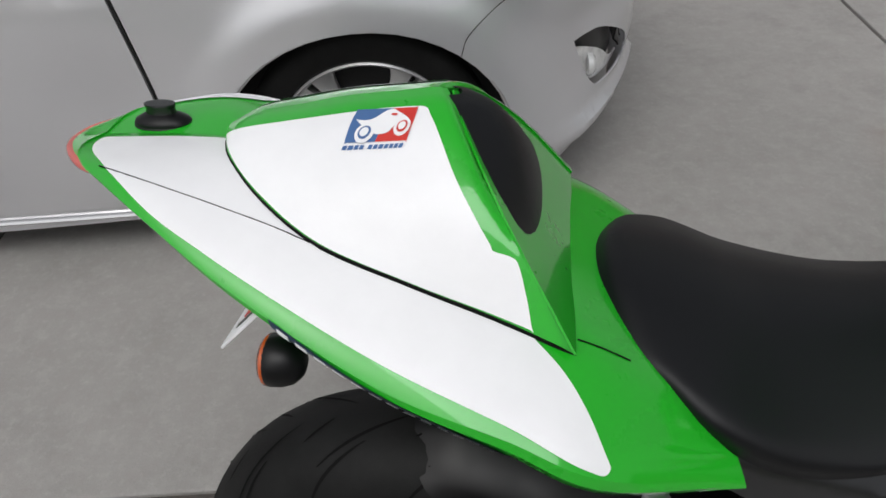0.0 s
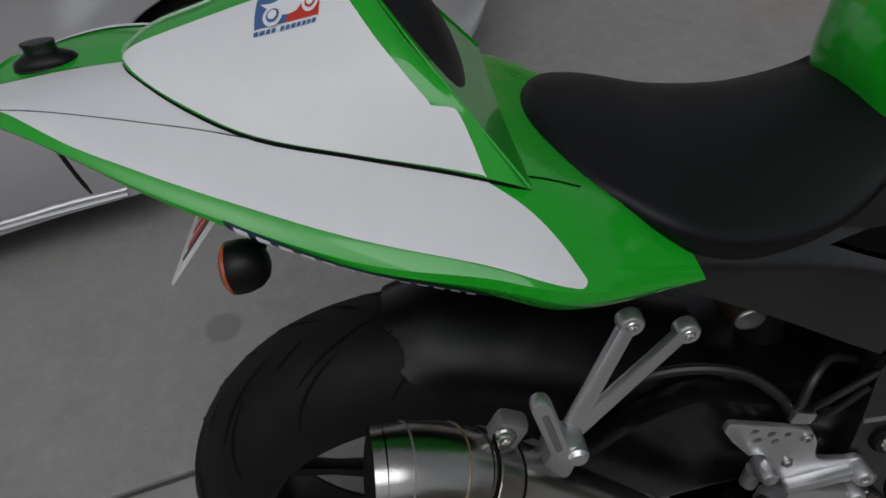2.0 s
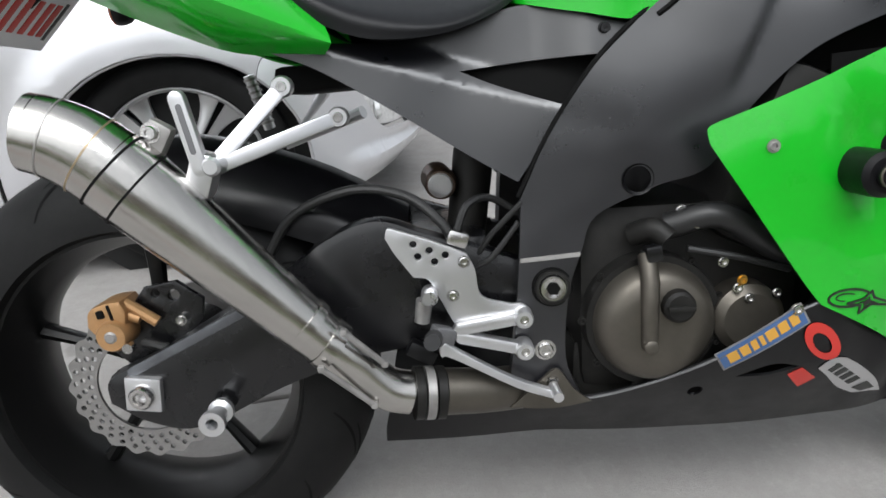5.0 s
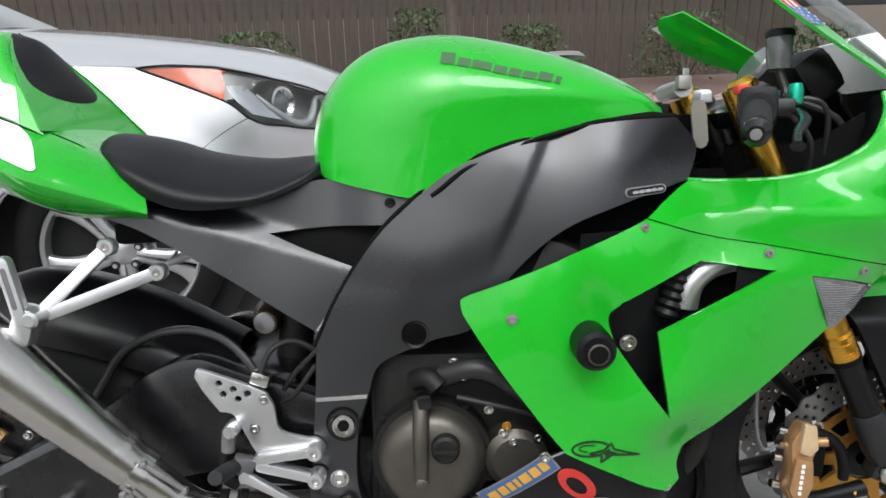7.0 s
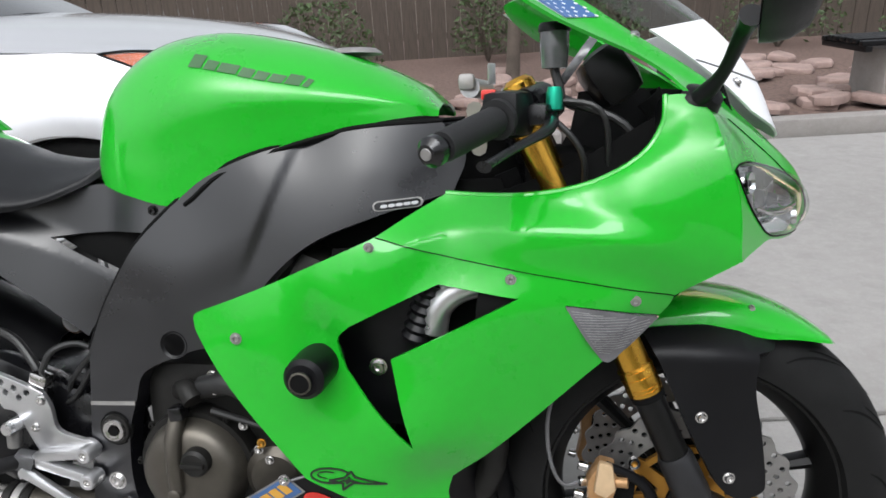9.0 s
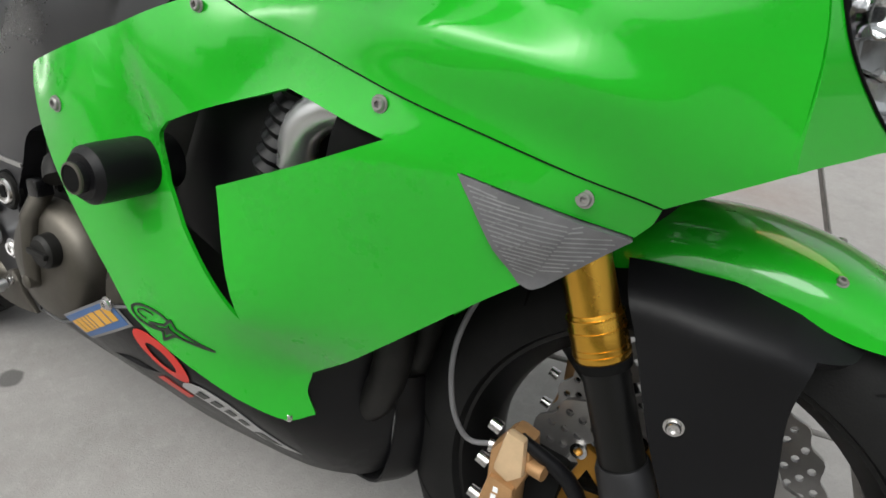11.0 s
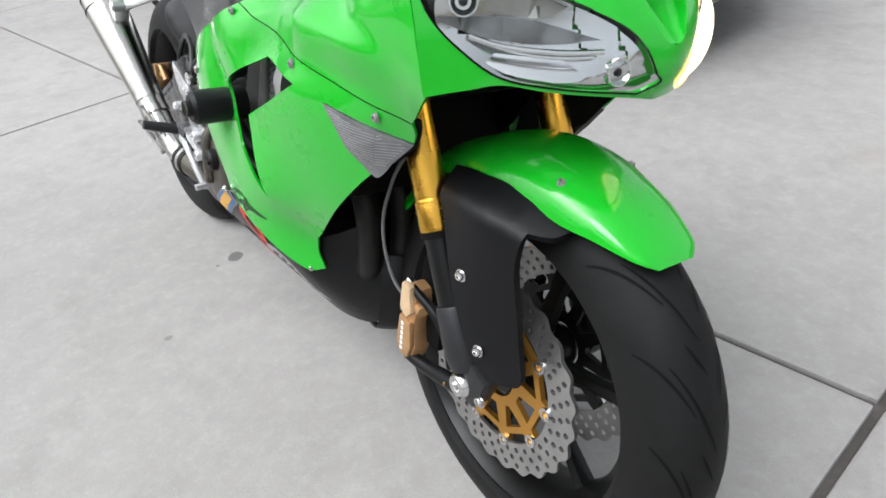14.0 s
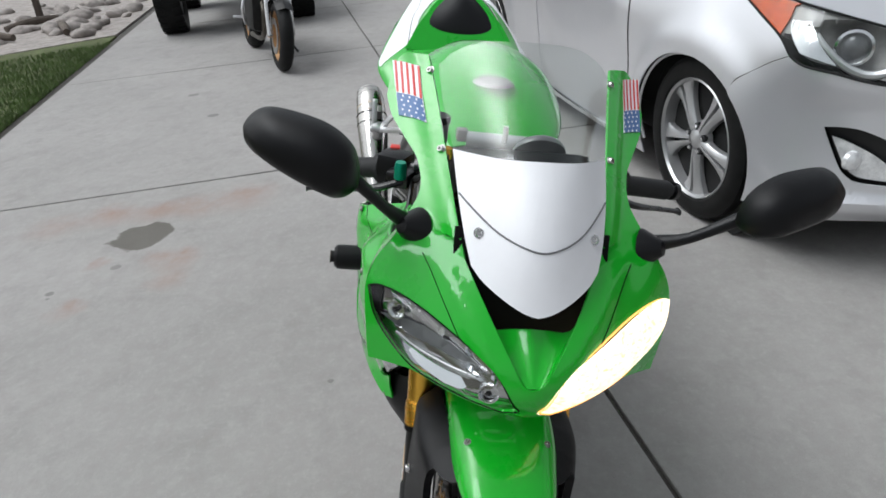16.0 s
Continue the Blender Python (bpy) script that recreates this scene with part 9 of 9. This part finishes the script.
def leafy_tree(u, v, h, r, seedn):
    q = random.Random(seedn)
    e = thing("tree", "leafy garden tree with a broad uneven crown", "tree", DRIVE @ pose(u, v, -0.05), "trees beyond the lawn")
    part("trunk", tube([(0, 0, 0), (0.05, 0.03, h * 0.25), (-0.04, 0.06, h * 0.5), (0.02, 0, h * 0.75)], [0.16, 0.12, 0.09, 0.04], 10, 3), BARK, e)
    clumps = []
    for i in range(7):
        a, k = i * 0.9 + q.uniform(-0.3, 0.3), q.uniform(0.45, 0.9)
        tip = (r * k * math.cos(a), r * k * math.sin(a), h * q.uniform(0.5, 0.95))
        part("limb", tube([(0, 0.03, h * 0.3 + i * 0.04 * h), (tip[0] * 0.5, tip[1] * 0.5, tip[2] * 0.85), tip], [0.06, 0.04, 0.012], 6, 3), BARK, e)
        clumps.append((Vector(tip), r * q.uniform(0.35, 0.6)))
    clumps.append((Vector((0, 0, h * 0.85)), r * 0.6))
    vs, fs = [], []
    for c, cr in clumps:
        for i in range(330):
            d = Vector((q.gauss(0, 1), q.gauss(0, 1), q.gauss(0, 0.8))).normalized() * cr * q.random() ** 0.4
            m = Euler((q.uniform(0, 6.28), q.uniform(-1, 1), q.uniform(0, 6.28))).to_matrix()
            k, s = len(vs), q.uniform(0.06, 0.12)
            vs.extend(c + d + m @ (Vector(p) * s) for p in ((-1, 0, 0), (0, -0.5, 0.1), (1, 0, 0), (0, 0.5, 0.1)))
            fs.append((k, k + 1, k + 2, k + 3))
    me = bpy.data.meshes.new("crown")
    me.from_pydata(vs, [], fs)
    me.materials.append(LEAF)
    ob = new("crown", me)
    ob.parent = e
    tagged(ob, kind="stuff")


for i, (u, v, h, r) in enumerate(((-9.5, -17.5, 5.2, 2.0), (-4.5, -19.0, 6.4, 2.4), (1.2, -18.0, 5.2, 2.0), (6.5, -19.5, 6.8, 2.5))):
    leafy_tree(u, v, h, r, 90 + i)

# ---- the other motorcycle, black with gold rims ----
mm = pose(-5.18, -1.72, 0, 0, 0, 21) @ pose(0, 0, 0, -9)
moto = thing("naked_motorcycle", "black naked motorcycle with gold rims on its side stand", "motorcycle", mm)


def simple_wheel(x, R, w):
    bm = lathe([(R * 0.72, -w * 0.42), (R * 0.75, -w * 0.42), (R * 0.69, 0), (R * 0.75, w * 0.42), (R * 0.72, w * 0.42), (R * 0.66, 0)], 40, "y", closed=True)
    e = part("wheel", bm, GOLD_PAINT, moto, "gold alloy wheel", pose_m=pose(x, 0, R))
    part("tyre", tyre_mesh(R, w, R * 0.72, 56), RUBBER, e)
    for i in range(6):
        a = 2 * math.pi * i / 6
        part("spoke", tube([(0.03 * math.cos(a), 0, 0.03 * math.sin(a)), (R * 0.69 * math.cos(a), 0, R * 0.69 * math.sin(a))], [0.018, 0.012], 8), GOLD_PAINT, e)
    for s in (-1, 1):
        part("brake_disc", petal_disc(0.15, 0.10, s * 0.06, 0.005, 20, 10, 2), DISC, e)


simple_wheel(0.0, 0.315, 0.17)
simple_wheel(1.42, 0.30, 0.12)
for s in (-1, 1):
    part("fork_leg", tube([(1.42, s * 0.095, 0.30), (1.32, s * 0.095, 0.55)], 0.027, 16), STEEL, moto, "bright fork leg")
    part("fork_tube", tube([(1.32, s * 0.095, 0.55), (1.15, s * 0.095, 0.95)], 0.024, 16), CHROME, moto)
    part("handlebar", tube([(1.14, s * 0.05, 0.99), (1.12, s * 0.2, 1.03), (1.02, s * 0.38, 1.02)], [0.012, 0.012, 0.016], 10, 3), BLACK_SATIN, moto)
    lamp = part("headlamp", lathe([(0.0, 0.06), (0.05, 0.055), (0.065, 0.03), (0.06, -0.03), (0.02, -0.07)], 22, "x", (1.30, s * 0.075, 0.86)), BLACK_PLASTIC, moto, "round headlamp")
    part("lens", lathe([(0.0, 0.072), (0.04, 0.068), (0.055, 0.056)], 22, "x", (1.30, s * 0.075, 0.86)), CLEAR, lamp)
    part("footpeg", tube([(0.55, s * 0.14, 0.36), (0.53, s * 0.28, 0.36)], 0.013, 8), ALU, moto)
    part("rear_set", slab(ring([(0.42, 0.55), (0.55, 0.42), (0.58, 0.32)], [(0.58, 0.32), (0.48, 0.36), (0.40, 0.50), (0.42, 0.55)], n=3), s * 0.15, s * 0.16), ALU, moto)
    part("caliper", block((0.05, 0.04, 0.11), (1.33, s * 0.085, 0.33), 0.01), GOLD_PAINT, moto)
part("front_fender", sheet_mesh(Sheet([[(1.42 + (0.325 - abs(k) * 0.03) * math.cos(radians(a)), k * 0.07, 0.30 + (0.325 - abs(k) * 0.03) * math.sin(radians(a))) for k in (-1, -0.5, 0, 0.5, 1)] for a in (50, 75, 100, 125)]), 14, 8, 0.003, (0, 0, 1)), BLACK_PLASTIC, moto)
part("engine", block((0.45, 0.36, 0.36), (0.80, 0, 0.46), 0.05), ENGINE_DARK, moto)
part("crash_bar", tube([(0.95, -0.2, 0.66), (1.02, -0.26, 0.48), (0.9, -0.22, 0.34)], 0.013, 10, 3), ALU, moto)
part("header", tube([(1.0, -0.08, 0.55), (1.08, -0.08, 0.42), (0.9, -0.07, 0.22), (0.5, -0.1, 0.2)], 0.024, 12, 4), ENGINE, moto)
part("tank", sheet_mesh(Sheet([[(x, w * k, z - abs(k) ** 2 * d) for k in (-1, -0.6, 0, 0.6, 1)] for x, w, z, d in ((0.52, 0.10, 0.84, 0.02), (0.65, 0.16, 0.98, 0.14), (0.90, 0.17, 1.02, 0.18), (1.10, 0.11, 0.94, 0.08))]), 14, 12, 0.004, (0, 0, 1)), BLACK_SATIN, moto)
part("seat", sheet_mesh(Sheet([[(x, 0.12 * k, z - abs(k) ** 2 * 0.05) for k in (-1, -0.5, 0, 0.5, 1)] for x, z in ((-0.28, 0.90), (0.0, 0.85), (0.3, 0.80), (0.55, 0.84))]), 12, 8, 0.03, (0, 0, 1)), SEAT, moto)
part("tail", block((0.5, 0.2, 0.14), (-0.05, 0, 0.76), 0.04, (0, 8, 0)), BLACK_PLASTIC, moto)
part("swingarm", block((0.55, 0.24, 0.08), (0.27, 0, 0.36), 0.02), BLACK_SATIN, moto)
part("side_stand", tube([(0.66, 0.14, 0.26), (0.70, 0.30, 0.055)], 0.012, 8), BLACK_SATIN, moto)

# ---- the off-road car parked at the far end ----
jeep = thing("off_road_car", "black off-road car with large knobbly tyres and steel bumper", "car", pose(-6.95, -2.25, 0, 0, 0, 12))
for y in (-0.80, 0.80):
    for x in (0.0, -2.5):
        w = part("tyre", lathe([(0.22, -0.13), (0.30, -0.15), (0.385, -0.15), (0.405, -0.12), (0.41, 0.0), (0.405, 0.12), (0.385, 0.15), (0.30, 0.15), (0.22, 0.13)], 44, "y", closed=True), RUBBER, jeep, "large off-road tyre", pose_m=pose(x, y, 0.41))
        lug = None
        for i in range(26):
            a = 2 * math.pi * i / 26
            for yy in (-0.095, 0.095):
                mlug = Matrix.Rotation(a, 4, "Y") @ pose(0.408, yy, 0)
                if lug is None:
                    lug = part("tread_lug", block((0.022, 0.10, 0.05), (0, 0, 0), 0.004), RUBBER, w, pose_m=mlug, smooth=0)
                else:
                    shared("tread_lug", lug.data, w, mlug)
        part("wheel_rim", lathe([(0.22, 0.12), (0.20, 0.06), (0.06, 0.05), (0.05, 0.09), (0.0, 0.09)], 32, "y"), CAR_DARK, w)
part("axle", tube([(0, -0.78, 0.40), (0, 0.78, 0.40)], 0.045, 12), CAR_DARK, jeep)
part("differential", lathe([(0.0, -0.14), (0.08, -0.12), (0.13, -0.04), (0.13, 0.04), (0.08, 0.12), (0.0, 0.14)], 24, "y", (0, 0.2, 0.38)), CAR_DARK, jeep)
part("bumper", block((0.16, 1.5, 0.16), (0.62, 0, 0.66), 0.03), BLACK_SATIN, jeep)
part("bumper_bar", tube([(0.66, -0.82, 0.62), (0.72, -0.70, 0.66), (0.73, 0.70, 0.66), (0.66, 0.82, 0.62)], 0.03, 12, 3), BLACK_SATIN, jeep)
for y in (-0.45, 0.45):
    part("tow_hook", tube([(0.72, y, 0.66), (0.80, y, 0.64), (0.80, y + 0.05, 0.60), (0.74, y + 0.05, 0.60)], 0.014, 8, 3), ALU_DULL, jeep)
part("winch_cable", tube([(0.74, -0.2, 0.70), (0.77, 0.05, 0.64), (0.75, 0.28, 0.70)], 0.012, 8, 4), ALU_DULL, jeep)
for y in (-0.85, 0.85):
    part("wing", sheet_mesh(Sheet([[(x, y - 0.16, z), (x, y, z + 0.02), (x, y + 0.16, z)] for x, z in ((0.60, 0.82), (0.35, 0.95), (-0.30, 0.97), (-0.62, 0.72))]), 14, 6, 0.02, (0, 0, 1)), CAR_DARK, jeep)
part("body", block((3.4, 1.36, 0.55), (-1.25, 0, 0.93), 0.06), CAR_DARK, jeep)
part("bonnet", block((1.1, 1.25, 0.16), (0.0, 0, 1.2), 0.05), CAR_DARK, jeep)
part("cabin", block((2.1, 1.4, 0.62), (-1.8, 0, 1.48), 0.10), CAR_DARK, jeep)
part("grille", block((0.04, 1.1, 0.36), (0.48, 0, 1.02), 0.015), BLACK_MATT, jeep)
for y in (-0.5, 0.5):
    part("headlamp", lathe([(0.0, 0.03), (0.07, 0.02), (0.085, 0.0), (0.085, -0.03)], 22, "x", (0.51, y, 1.05)), REFLECTOR, jeep)
